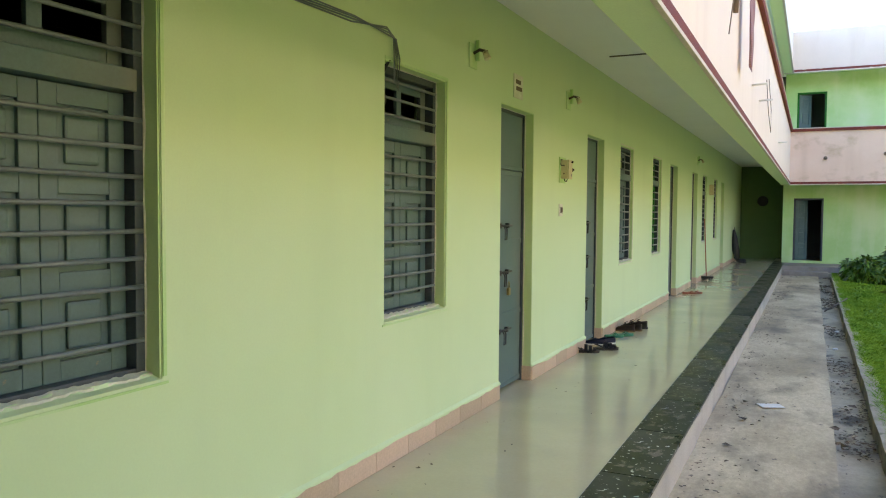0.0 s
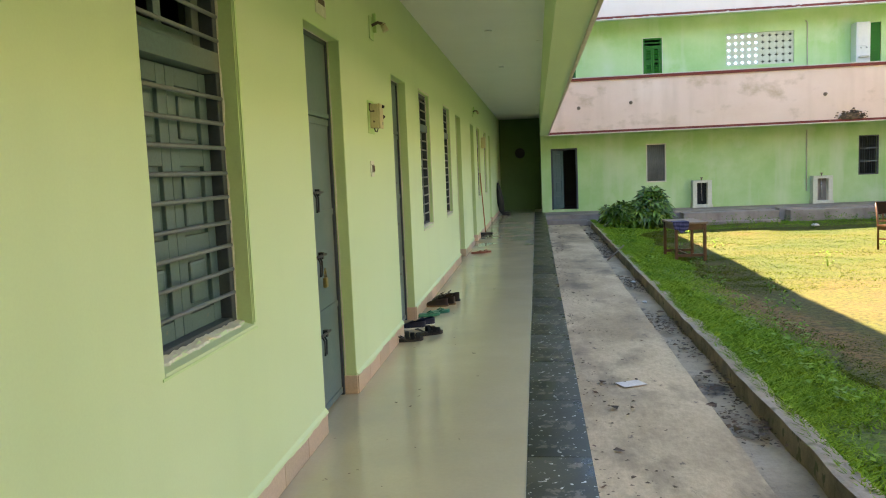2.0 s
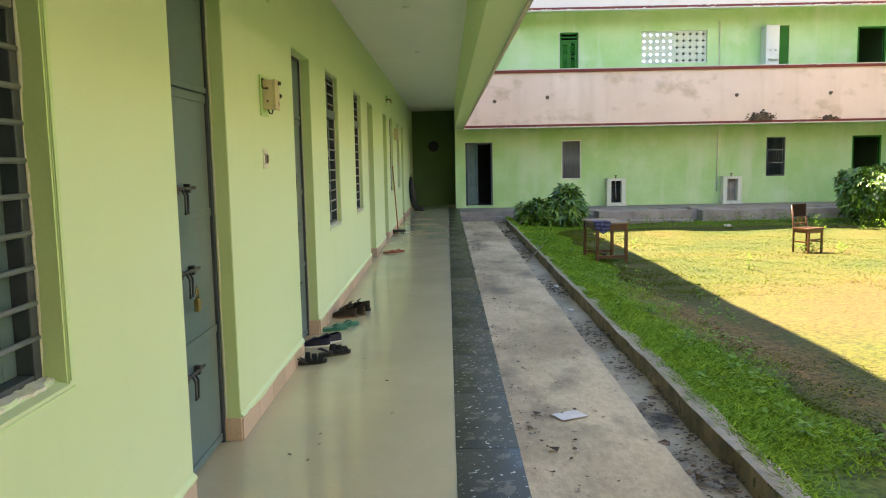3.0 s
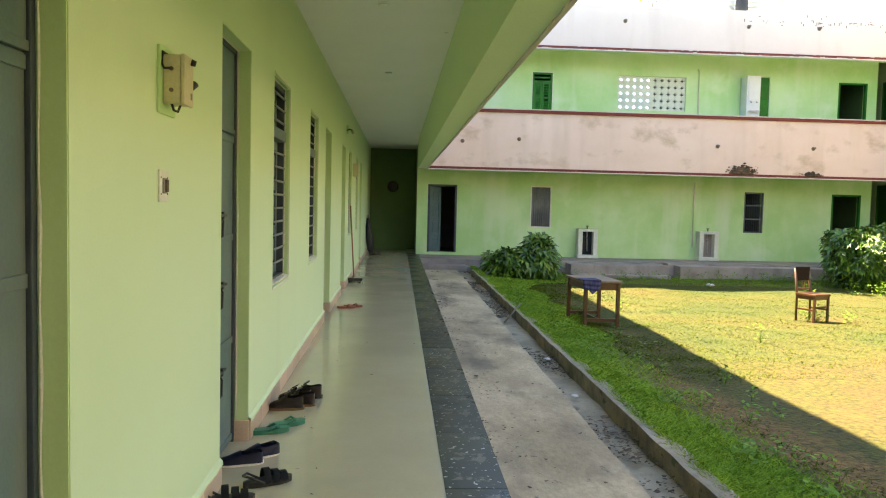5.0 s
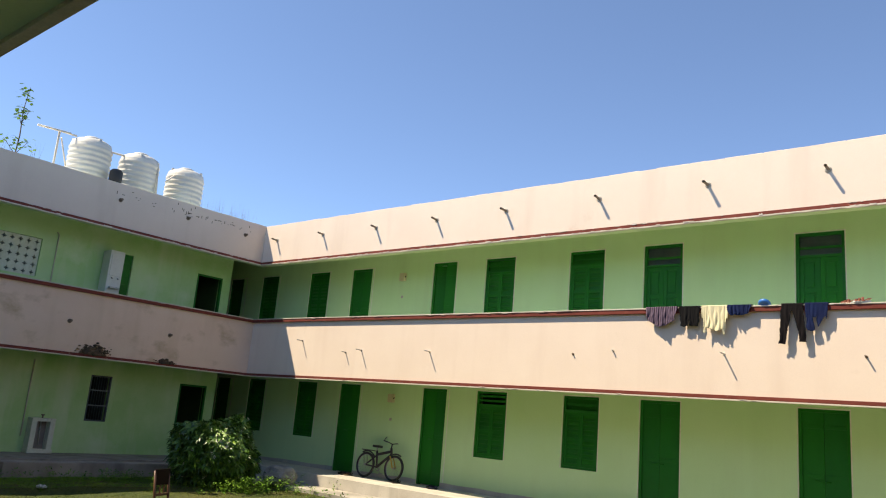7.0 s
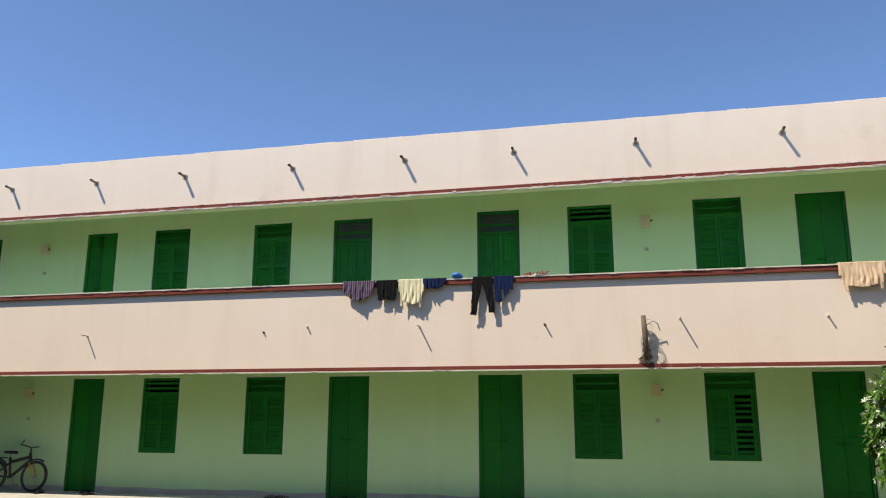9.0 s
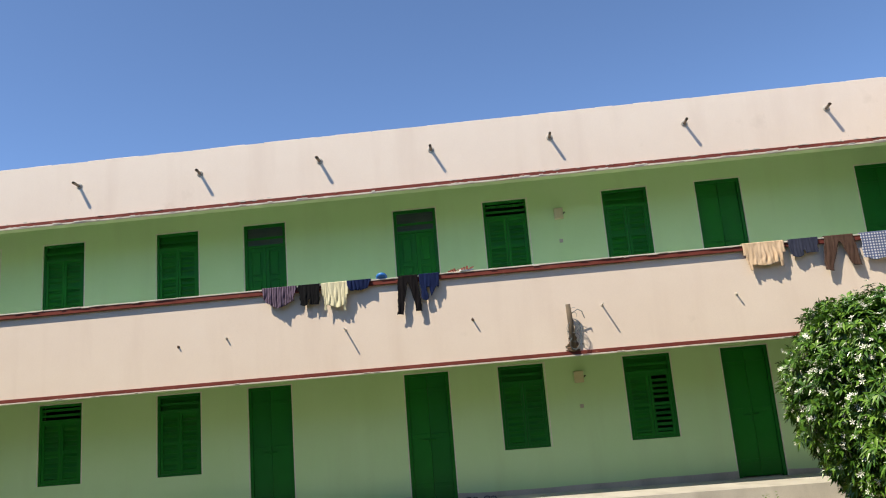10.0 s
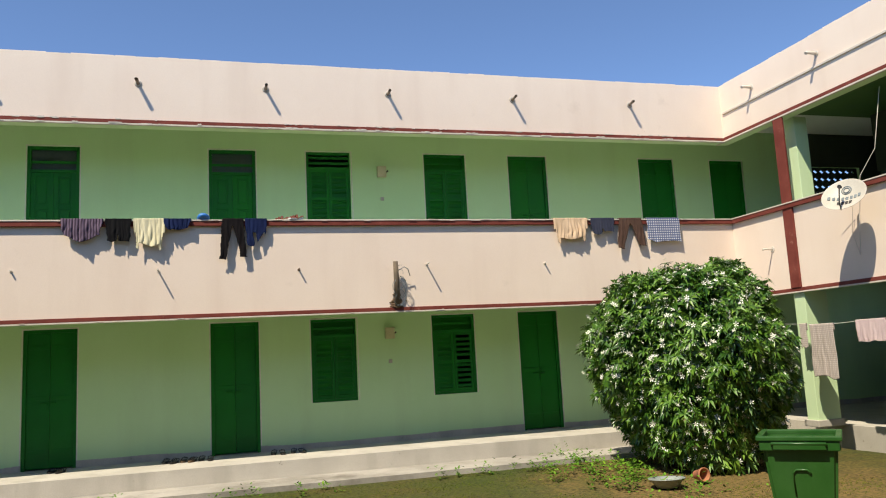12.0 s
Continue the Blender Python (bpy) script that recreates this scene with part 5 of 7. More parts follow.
tube(b, [(0.02, 0.03, 0.222), (0.016, -0.012, 0.226), (0.014, -0.016, 0.18), (0.02, -0.012, 0.165), (0.045, -0.012, 0.165)], 0.005, 6)
part("cable", b, M_BLACK, box1)
b = bmesh.new()
tube(b, [(0.04, 0.02, 0.036), (0.045, 0.03, 0.012), (0.055, 0.05, 0.008), (0.06, 0.07, 0.036)], 0.005, 6)
part("cable", b, M_BLACK, box1)
sw = thing("wall_switch", pose(0, 8.84, 1.56), "small grimy white light switch plate", "switch")
b = bmesh.new()
box(b, (0.0005, -0.06, -0.06), (0.008, 0.055, 0.063), 0.002)
part("plate", b, M_CHIP, sw)
b = bmesh.new()
box(b, (0.008, -0.028, -0.028), (0.014, 0.022, 0.032), 0.002)
part("switch_frame", b, M_STONE, sw)
b = bmesh.new()
box(b, (0.014, -0.014, -0.022), (0.024, 0.008, 0.026), 0.003)
part("rocker", b, M_STEM, sw)
for q in ((-0.045, -0.03), (0.038, -0.03), (-0.045, 0.033), (0.038, 0.033)):
    b = bmesh.new()
    rod(b, (0.008, q[0], q[1]), (0.010, q[0], q[1]), 0.0035, seg=8)
    part("screw", b, M_STEM, sw)


def lamp_bracket(y, z, label):
    """An empty wall lamp holder with its plate and bent arm."""
    l = thing("wall_lamp", pose(0, y, z), label, "wall lamp", "corridor lamp holders")
    b = bmesh.new()
    box(b, (0.0005, -0.07, -0.09), (0.012, 0.07, 0.09), 0.004)
    part("plate", b, M_WALLN, l)
    b = bmesh.new()
    tube(b, [(0.012, 0, 0.02), (0.06, 0.0, 0.04), (0.12, 0.0, 0.02)], 0.012)
    part("arm", b, M_STEM, l)
    b = bmesh.new()
    rod(b, (0.1, 0, 0.025), (0.125, 0, -0.03), 0.02, 0.026, seg=14)
    part("holder", b, M_IVORY, l)
    b = bmesh.new()
    box(b, (0.012, 0.03, -0.03), (0.04, 0.06, 0.12), 0.004)
    part("clip", b, M_WALLN, l)


lamp_bracket(6.58, 2.68, "broken painted lamp holder on the wall")
lamp_bracket(9.05, 2.68, "dusty painted lamp holder on the wall")
lamp_bracket(19.0, 2.68, "dusty painted lamp holder on the wall")
pl = thing("number_plate", pose(0, 7.56, 2.60), "small smudged room plate above a door", "sign")
b = bmesh.new()
box(b, (0.0005, -0.11, -0.1), (0.008, 0.11, 0.1), 0.002)
part("plate", b, M_CHIP, pl)
for i, (u, v, w) in enumerate(((-0.07, 0.02, 0.12), (-0.06, -0.035, 0.14))):
    b = bmesh.new()
    box(b, (0.008, u, v), (0.010, u + w, v + 0.035))
    part("smudged_line", b, M_STEM, pl)
lc = thing("loose_cables", None, "bundle of loose grey cables along the wall top", "cable")
for k in range(4):
    pts = []
    o = 0.012 * k
    for u, v in ((0.5, 2.85), (2.2, 2.72 - o), (3.6, 2.62 - 0.3 * o), (4.3, 2.54 + o), (4.9, 2.56 + 0.5 * o), (5.28, 2.60 - o), (5.36, 2.56), (5.37 + o, 2.45), (5.37 + 0.6 * o, 2.3 - o)):
        pts.append((0.02 + o * 0.5, u, v + 0.008 * math.sin(u * 5 + k)))
    b = bmesh.new()
    tube(b, pts, 0.0045, 6)
    part("cable", b, M_BAR, lc)
for k in range(3):
    b = bmesh.new()
    tube(b, [(0.0, 5.36, 2.44), (-0.05, 5.36 - 0.02 * k, 2.36), (-0.06, 5.37 + 0.02 * k, 2.2), (-0.07, 5.36, 2.05 + 0.03 * k)], 0.006, 6)
    part("cable_end", b, M_BLACK, lc)
b = bmesh.new()
tube(b, [(0.3, 9.55, CEIL - 0.006), (0.9, 9.55, CEIL - 0.006), (1.41, 9.5, CEIL - 0.006)], 0.008, 6)
solid("ceiling_conduit", b, M_STEM, "thin conduit across the veranda ceiling", "conduit")
for y in (5.2, 8.2, 12.5, 16.0):
    b = bmesh.new()
    lathe(b, [(0.04, 0), (0.045, -0.012), (0.02, -0.02)], 16, (0.75, y, CEIL - 0.0005))
    solid("ceiling_rose", b, M_CEIL, "small round ceiling box", "ceiling box", "ceiling boxes")
b = bmesh.new()
lathe(b, [(0.17, 0), (0.18, 0.01), (0.14, 0.03)], 24)
solid("vent_disc", b, M_BLACK, "dark round vent on the passage end wall", "vent", at=pose(0.72, 30.6, 2.0, 90, 0, 0))
# cupboard-like box on far walls, east side switch boxes
for y, z in ((8.5, 2.0), (8.53, 5.28), (22.3, 2.0), (22.3, 5.35)):
    s = thing("switch_box", pose(XE, y, z), "small dusty cream fuse box on the wall", "switch box", "east switch boxes")
    b = bmesh.new()
    box(b, (-0.1, -0.09, 0), (-0.001, 0.09, 0.22), 0.01)
    part("case", b, M_IVORY, s)
    b = bmesh.new()
    rod(b, (-0.06, -0.09, 0.1), (-0.07, -0.13, 0.13), 0.014)
    part("lever", b, M_BLACK, s)
    b = bmesh.new()
    box(b, (-0.018, -0.035, -0.48), (-0.001, 0.035, -0.41), 0.004)
    part("switch_plate", b, M_CONCL, s)
b = bmesh.new()
box(b, (0.0005, 21.2, 2.0), (0.1, 21.4, 2.25), 0.01)
solid("meter_box", b, M_IVORY, "cream meter box beside a window", "switch box")

# ---- footwear ----
def sandal(parent, name, mat, sole_mat, at, length=0.27, strap=True, shoe=False):
    """A sandal or shoe: shaped sole and straps."""
    s = new(name)
    s.parent = parent
    s.matrix_basis = at
    b = bmesh.new()
    n = 16
    outline = []
    for i in range(n):
        t = 2 * math.pi * i / n
        y = length / 2 * math.cos(t)
        w = 0.048 * (1.0 - 0.22 * math.exp(-((y + 0.01) / 0.05) ** 2) + 0.14 * (y / length))
        outline.append((w * math.sin(t), y))
    for z0, z1, k in ((0.0, 0.019 if shoe else 0.03, 1.0),):
        lo = [b.verts.new((x * k, y, z0 + 0.012 * max(0, y / length) ** 2)) for x, y in outline]
        hi = [b.verts.new((x * k * 1.03, y, z1 + 0.012 * max(0, y / length) ** 2)) for x, y in outline]
        b.faces.new(lo[::-1])
        b.faces.new(hi)
        for i in range(n):
            b.faces.new((lo[i], lo[(i + 1) % n], hi[(i + 1) % n], hi[i]))
    o = new("sole", mesh_of("sole", b, sole_mat))
    o.parent = s
    if shoe:
        b = bmesh.new()
        rows = []
        steps = ((0.0, 0.030, 0.085), (0.06, 0.041, 0.092), (0.2, 0.043, 0.086), (0.34, 0.042, 0.078), (0.46, 0.043, 0.082), (0.6, 0.046, 0.064), (0.74, 0.046, 0.046), (0.88, 0.038, 0.036), (0.97, 0.022, 0.026), (1.0, 0.008, 0.012))
        for u, w, h in steps:
            y = -length / 2 + 0.01 + (length - 0.016) * u
            rows.append([b.verts.new((w * math.copysign(abs(math.cos(t)) ** 0.6, math.cos(t)), y, 0.015 + 0.84 * h * math.sin(t) ** 0.7)) for t in [math.pi * k / 8 for k in range(9)]])
        for i, (lo_, hi_) in enumerate(zip(rows, rows[1:])):
            for k in range(8):
                if i < 4 and 2 <= k <= 5:
                    continue
                b.faces.new((lo_[k], lo_[k + 1], hi_[k + 1], hi_[k])).smooth = True
        b.faces.new([v for k, v in enumerate(rows[0]) if k < 3 or k > 5])
        bmesh.ops.solidify(b, geom=b.faces[:], thickness=0.005)
        o = new("upper", mesh_of("upper", b, mat))
        o.parent = s
        if strap:
            b = bmesh.new()
            box(b, (-0.022, -0.03, 0.078), (0.022, 0.02, 0.084), 0.003)
            for v in b.verts:
                v.co.z += 0.6 * max(0, -v.co.y)
            o = new("tongue", mesh_of("tongue", b, mat))
            o.parent = s
            for i in range(3):
                b = bmesh.new()
                z = 0.084 - i * 0.011
                tube(b, [(-0.03, 0.005 + i * 0.022, z - 0.012), (0.003, 0.012 + i * 0.022, z), (0.03, 0.004 + i * 0.022, z - 0.012)], 0.003, 5)
                o = new("lace", mesh_of("lace", b, M_BLACK))
                o.parent = s
        return
    for y0, y1, h in ((-0.03, 0.005, 0.075), (0.02, 0.055, 0.06), (0.065, 0.1, 0.045)) if strap else ():
        b = bmesh.new()
        prev = None
        for k in range(9):
            a = math.pi * k / 8
            cur = [b.verts.new((0.047 * math.cos(a), y, 0.018 + h * math.sin(a))) for y in (y0, y1)]
            if prev:
                b.faces.new((prev[0], prev[1], cur[1], cur[0])).smooth = True
            prev = cur
        bmesh.ops.solidify(b, geom=b.faces, thickness=0.004)
        o = new("strap", mesh_of("strap", b, mat))
        o.parent = s
    if strap:
        b = bmesh.new()
        tube(b, [(-0.044, -0.03, 0.02), (-0.045, -0.1, 0.06), (0, -0.135, 0.065), (0.045, -0.1, 0.06), (0.044, -0.03, 0.02)], 0.007, 6)
        o = new("heel_strap", mesh_of("heel_strap", b, mat))
        o.parent = s
    else:
        b = bmesh.new()
        tube(b, [(-0.04, -0.01, 0.022), (-0.03, 0.04, 0.05), (0.002, 0.075, 0.024), (0.03, 0.04, 0.05), (0.042, -0.01, 0.022)], 0.008, 6)
        o = new("thong", mesh_of("thong", b, mat))
        o.parent = s


def pair(name, label, x, y, mat, sole, turns, z=0.001, strap=True, shoe=False, gap=0.12, group="", n=2):
    p = thing(name, pose(x, y, z), label, "footwear", group)
    for i, a in enumerate(turns[:n]):
        sandal(p, "sandal" if not shoe else "shoe", mat, sole, pose((i - 0.5) * gap * 0.6, (i - 0.5) * gap, 0.0, 0, 0, a), strap=strap, shoe=shoe)
    if shoe and strap:
        p.matrix_basis = p.matrix_basis @ Matrix.Diagonal((0.95, 0.95, 1.35, 1))
    return p


M_BROWNSHOE = material("brown_leather", (0.028, 0.016, 0.011), (0.055, 0.032, 0.02), 0.5, 12, 80, 0.15)
M_TANSOLE = material("tan_rubber_sole", (0.14, 0.085, 0.04), (0.22, 0.14, 0.075), 0.7, 12, 80, 0.15)
M_SEAGREEN = material("sea_green_rubber", (0.012, 0.16, 0.10), (0.02, 0.2, 0.13), 0.5, 12, 60, 0.1)
M_REDRUB = material("dull_red_rubber", (0.26, 0.07, 0.04), (0.34, 0.11, 0.07), 0.6, 12, 60, 0.1)
M_NAVY = material("navy_rubber", (0.012, 0.014, 0.035), (0.02, 0.024, 0.06), 0.5, 12, 60, 0.1)
pair("black_sandals", "pair of black strapped sandals by a door", 0.17, 9.74, M_BLACK, M_BLACK, (-75, -62), gap=0.26)
pair("navy_loafers", "pair of navy slip-on shoes with white soles", 0.08, 10.23, M_NAVY, M_WHITE, (105, 122), shoe=True, strap=False, gap=0.13)
pair("green_slippers", "pair of sea green rubber slippers", 0.15, 10.86, M_SEAGREEN, M_SEAGREEN, (-70, -55), strap=False, gap=0.16)
pair("brown_shoes", "pair of worn brown laced shoes", 0.17, 11.4, M_BROWNSHOE, M_TANSOLE, (98, 88), shoe=True, gap=0.12)
pair("brown_shoes", "second pair of dark brown shoes behind the first", 0.2, 11.62, M_BROWNSHOE, M_BLACK, (80, 95), shoe=True, gap=0.12)
pair("red_slippers", "pair of dull red slippers on the floor", 0.25, 16.75, M_REDRUB, M_REDRUB, (-80, -95), strap=False, gap=0.14)
for y, m, s in ((23.35, M_BLACK, M_BLACK), (23.15, M_BROWNSHOE, M_TANSOLE), (21.4, M_BLACK, M_BLACK), (20.2, M_NAVY, M_BLACK), (16.0, M_BLACK, M_BLACK), (15.8, M_BROWNSHOE, M_TANSOLE), (12.6, M_BLACK, M_BLACK), (12.3, M_BROWNSHOE, M_TANSOLE), (12.0, M_BLACK, M_BLACK), (10.75, M_BLACK, M_BLACK), (10.4, M_NAVY, M_BLACK), (14.4, M_BLACK, M_BLACK)):
    pair("sandals", "pair of dark sandals outside a green door", 16.1, y, m, s, (90 + random.uniform(-30, 30), 80), group="sandals outside the east doors", gap=0.15)
pair("red_sandals", "pair of red sandals drying on the parapet", XP + 0.03, 10.55, M_REDRUB, M_WHITE, (5, -12), z=ZR1 + 0.03, gap=0.24)

# ---- broom, dark bundle at the passage end ----
br = thing("broom", pose(0.12, 20.05, 0.0), "long-handled black floor broom leaning on the wall", "broom")
b = bmesh.new()
rod(b, (0.0, -0.05, 0.1), (-0.1, 0.25, 1.42), 0.013, seg=8)
part("handle", b, M_TERRA, br)
b = bmesh.new()
box(b, (-0.2, -0.1, 0.05), (0.16, 0.0, 0.1), 0.015)
part("head", b, M_BLACK, br)
b = bmesh.new()
for i in range(60):
    x, y = random.uniform(-0.19, 0.15), random.uniform(-0.09, -0.01)
    rod(b, (x, y, 0.055), (x + random.uniform(-0.03, 0.03), y + random.uniform(-0.03, 0.03), 0.002), 0.005, 0.003, seg=4)
part("bristles", b, M_BLACK, br)
um = thing("closed_umbrella", pose(0.16, 27.6, 0), "closed black umbrella and cloth leaning on the wall", "umbrella")
b = bmesh.new()
lathe(b, [(0.02, 0), (0.09, 0.1), (0.11, 0.35), (0.08, 0.75), (0.03, 1.0)], 10)
part("folded_canopy", b, M_BLACK, um, at=pose(0, 0, 0.05, 3, -6, 0))
b = bmesh.new()
rod(b, (0, 0, 0), (-0.1, 0.02, 1.12), 0.008)
part("shaft", b, M_BLACK, um)
b = bmesh.new()
bmesh.ops.create_icosphere(b, subdivisions=3, radius=0.16)
for v in b.verts:
    v.co *= 1 + 0.25 * noise.noise(v.co * 9)
    v.co.z = max(-0.05, v.co.z * 0.4)
part("bundle", b, M_BLACK, um, at=pose(0.14, 0.05, 0.05))

# ---- table with cloth, chair ----
tb = thing("wooden_table", pose(4.03, 17.86, GZ, 0, 0, 4) @ Matrix.Diagonal((0.86, 0.9, 1, 1)), "brown wooden table standing on the grass", "table")
b = bmesh.new()
box(b, (-0.36, -0.55, 0.70), (0.36, 0.55, 0.735), 0.008)
part("tabletop", b, M_WOODTOP, tb)
b = bmesh.new()
for lo, hi in (((-0.31, -0.5, 0.59), (0.31, -0.475, 0.70)), ((-0.31, 0.475, 0.59), (0.31, 0.5, 0.70)), ((-0.31, -0.475, 0.59), (-0.285, 0.475, 0.70)), ((0.285, -0.475, 0.59), (0.31, 0.475, 0.70))):
    box(b, lo, hi, 0.003)
part("apron", b, M_WOOD, tb)
for sx in (-1, 1):
    for sy in (-1, 1):
        b = bmesh.new()
        cx, cy = sx * 0.3, sy * 0.49
        vs = box(b, (cx - 0.03, cy - 0.03, -0.04), (cx + 0.03, cy + 0.03, 0.70), 0.004)
        part("leg", b, M_WOOD, tb)
for y in (-0.49, 0.49):
    b = bmesh.new()
    box(b, (-0.27, y - 0.015, 0.1), (0.27, y + 0.015, 0.15), 0.003)
    part("stretcher", b, M_WOOD, tb)
b = bmesh.new()
box(b, (-0.02, -0.47, 0.09), (0.02, 0.47, 0.13), 0.003)
part("stretcher", b, M_WOOD, tb)


def cloth(name, w, h, label, mat, shape, at, group="", ny=52, nz=56, back=0.12, fold=0.02, seed=0, depth=0.15):
    """Washing hung over an edge: local x along the edge, y outwards, z up; the front falls by h, the back by `back`.
    shape(u, v) says where cloth is, u and v from 0 to 1."""
    rnd = random.Random(seed)
    ph = rnd.uniform(0, 9)
    vid, verts, faces = {}, [], []
    rows = nz + 8

    def place(i, j):
        u = i / ny
        if j <= nz:
            v = j / nz
            x, y, z = (u - 0.5) * w, 0.012, -v * h
        else:
            v = 0
            s = (j - nz) / 8
            ang = min(1.0, s * 2)
            x, y, z = (u - 0.5) * w, 0.012 - depth * ang, -max(0.0, s - 0.5) * 2 * back
        wv = fold * (0.5 + v) * (1.3 * noise.noise(Vector((u * w * 11 + ph, v * h * 1.6, ph))) + 0.8 * noise.noise(Vector((u * w * 24, v * h * 4, ph + 7))))
        y += abs(wv) if j <= nz else 0.0
        x += 0.05 * noise.noise(Vector((u * 2, v * 3, ph + 4))) * v
        z += 0.06 * noise.noise(Vector((u * 3.2, ph, 2))) * v + 0.006
        return (x, y, z)
    for i in range(ny):
        for j in range(rows):
            u, v = (i + 0.5) / ny, (min(j, nz) + 0.5) / nz
            if j >= nz:
                v = 0.999
            if not shape(u, v):
                continue
            f = []
            for a, c in ((i, j), (i + 1, j), (i + 1, j + 1), (i, j + 1)):
                jj = c
                key = (a, jj)
                if key not in vid:
                    vid[key] = len(verts)
                    # rows run from the hem up and over the edge
                    k = nz - jj if jj <= nz else jj
                    verts.append(place(a, k))
                f.append(vid[key])
            faces.append(tuple(f))
    me = bpy.data.meshes.new(name)
    me.from_pydata(verts, [], faces)
    me.materials.append(mat)
    me.polygons.foreach_set("use_smooth", [True] * len(me.polygons))
    ob = new(name, me)
    ob.matrix_basis = at
    so = ob.modifiers.new("thickness", 'SOLIDIFY')
    so.thickness = 0.006
    return tagged(ob, label, "laundry", group)


def full(u, v):
    return True


def top_part(f):
    """Shapes are given with v from the edge down; rows run from the hem up."""
    return lambda u, v: f(u, 1 - v)


def trousers(u, v):
    return abs(u - 0.5) < 0.36 + 0.12 * v and (v < 0.2 or abs(u - 0.5) > 0.02 + 0.30 * (v - 0.2)) and (v < 0.94 or u < 0.5)


def shorts(u, v):
    return abs(u - 0.5) < 0.47 - 0.07 * v and (v < 0.62 or abs(u - 0.5) > 0.09 * (v - 0.62))


def tattered(u, v):
    return abs(u - 0.5) < 0.5 - 0.1 * v and v < 0.45 + 0.5 * abs(math.sin(2.6 * u + 0.9)) and (v < 0.5 or abs(u - 0.45) > 0.07)


def shirt(u, v):
    body = abs(u - 0.5) < 0.33 and v < 0.80 + 0.08 * math.cos(6 * (u - 0.5))
    sleeve = 0.30 < abs(u - 0.5) < 0.47 - 0.10 * v and v < 0.96
    return body or sleeve or (v < 0.45 and abs(u - 0.5) < 0.49)


def ragged(u, v):
    """A bunched garment: full at the edge, drawn in towards a rounded hem."""
    return abs(u - 0.5) < 0.5 - 0.18 * v * v and v < 0.66 + 0.32 * math.sin(math.pi * min(1, max(0, u)))


def stripes(name, a, b_, scale, direction='X', wave=0.0):
    m = bpy.data.materials.new(name)
    m.use_nodes = True
    nt = m.node_tree
    bs = nt.nodes["Principled BSDF"]
    bs.inputs["Roughness"].default_value = 0.85
    tc = nt.nodes.new("ShaderNodeTexCoord")
    w = nt.nodes.new("ShaderNodeTexWave")
    w.bands_direction = direction
    w.inputs["Scale"].default_value, w.inputs["Distortion"].default_value = scale, wave
    nt.links.new(tc.outputs["Object"], w.inputs["Vector"])
    x = nt.nodes.new("ShaderNodeMix")
    x.data_type = 'RGBA'
    x.inputs[6].default_value, x.inputs[7].default_value = (*a, 1), (*b_, 1)
    nt.links.new(w.outputs[1], x.inputs[0])
    nt.links.new(x.outputs[2], bs.inputs["Base Color"])
    return m


def checks(name, a, b_, scale):
    m = stripes(name, a, b_, scale)
    nt = m.node_tree
    w2 = nt.nodes.new("ShaderNodeTexWave")
    w2.bands_direction = 'Z'
    w2.inputs["Scale"].default_value = scale
    tc = [n for n in nt.nodes if n.type == 'TEX_COORD'][0]
    w1 = [n for n in nt.nodes if n.type == 'TEX_WAVE'][0]
    mx = [n for n in nt.nodes if n.type == 'MIX'][0]
    nt.links.new(tc.outputs["Object"], w2.inputs["Vector"])
    ad = nt.nodes.new("ShaderNodeMath")
    ad.operation = 'MULTIPLY'
    nt.links.new(w1.outputs[1], ad.inputs[0])
    nt.links.new(w2.outputs[1], ad.inputs[1])
    nt.links.new(ad.outputs[0], mx.inputs[0])
    return m


def fabric(name, a, b_):
    return material(name, a, b_, 0.95, 6, 120, 0.15, spec=0.1)


M_PURPLE = stripes("purple_striped_cotton", (0.02, 0.008, 0.025), (0.16, 0.11, 0.17), 7, 'X', 2.0)
M_BLKCLOTH = fabric("black_cotton", (0.006, 0.006, 0.007), (0.012, 0.012, 0.013))
M_CREAM = fabric("cream_cotton", (0.66, 0.60, 0.38), (0.74, 0.69, 0.48))
M_NAVYCLOTH = fabric("navy_cotton", (0.007, 0.012, 0.045), (0.012, 0.022, 0.075))
M_CHARCOAL = fabric("charcoal_denim", (0.007, 0.006, 0.007), (0.013, 0.011, 0.012))
M_PEACH = fabric("peach_cotton", (0.62, 0.44, 0.28), (0.70, 0.52, 0.36))
M_GREYNAVY = fabric("grey_blue_cotton", (0.03, 0.035, 0.06), (0.05, 0.055, 0.085))
M_BROWNCLOTH = fabric("brown_twill", (0.07, 0.04, 0.03), (0.11, 0.065, 0.05))
M_CHECK = checks("blue_white_check", (0.07, 0.10, 0.22), (0.78, 0.80, 0.84), 6.5)
M_TOWEL = checks("faded_woven_towel", (0.42, 0.36, 0.33), (0.66, 0.60, 0.54), 9)
M_PINKTOWEL = fabric("pale_pink_towel", (0.60, 0.46, 0.46), (0.68, 0.54, 0.53))
M_BLUECLOTH = stripes("blue_patterned_cloth", (0.010, 0.012, 0.05), (0.07, 0.075, 0.17), 5, 'Z', 4.0)


def on_east_rail(y):
    """Local x to the south, y out over the courtyard."""
    return Matrix.Translation((XP - 0.075, y, ZR1 + 0.035)) @ Matrix(((0, -1, 0, 0), (-1, 0, 0, 0), (0, 0, 1, 0), (0, 0, 0, 1)))


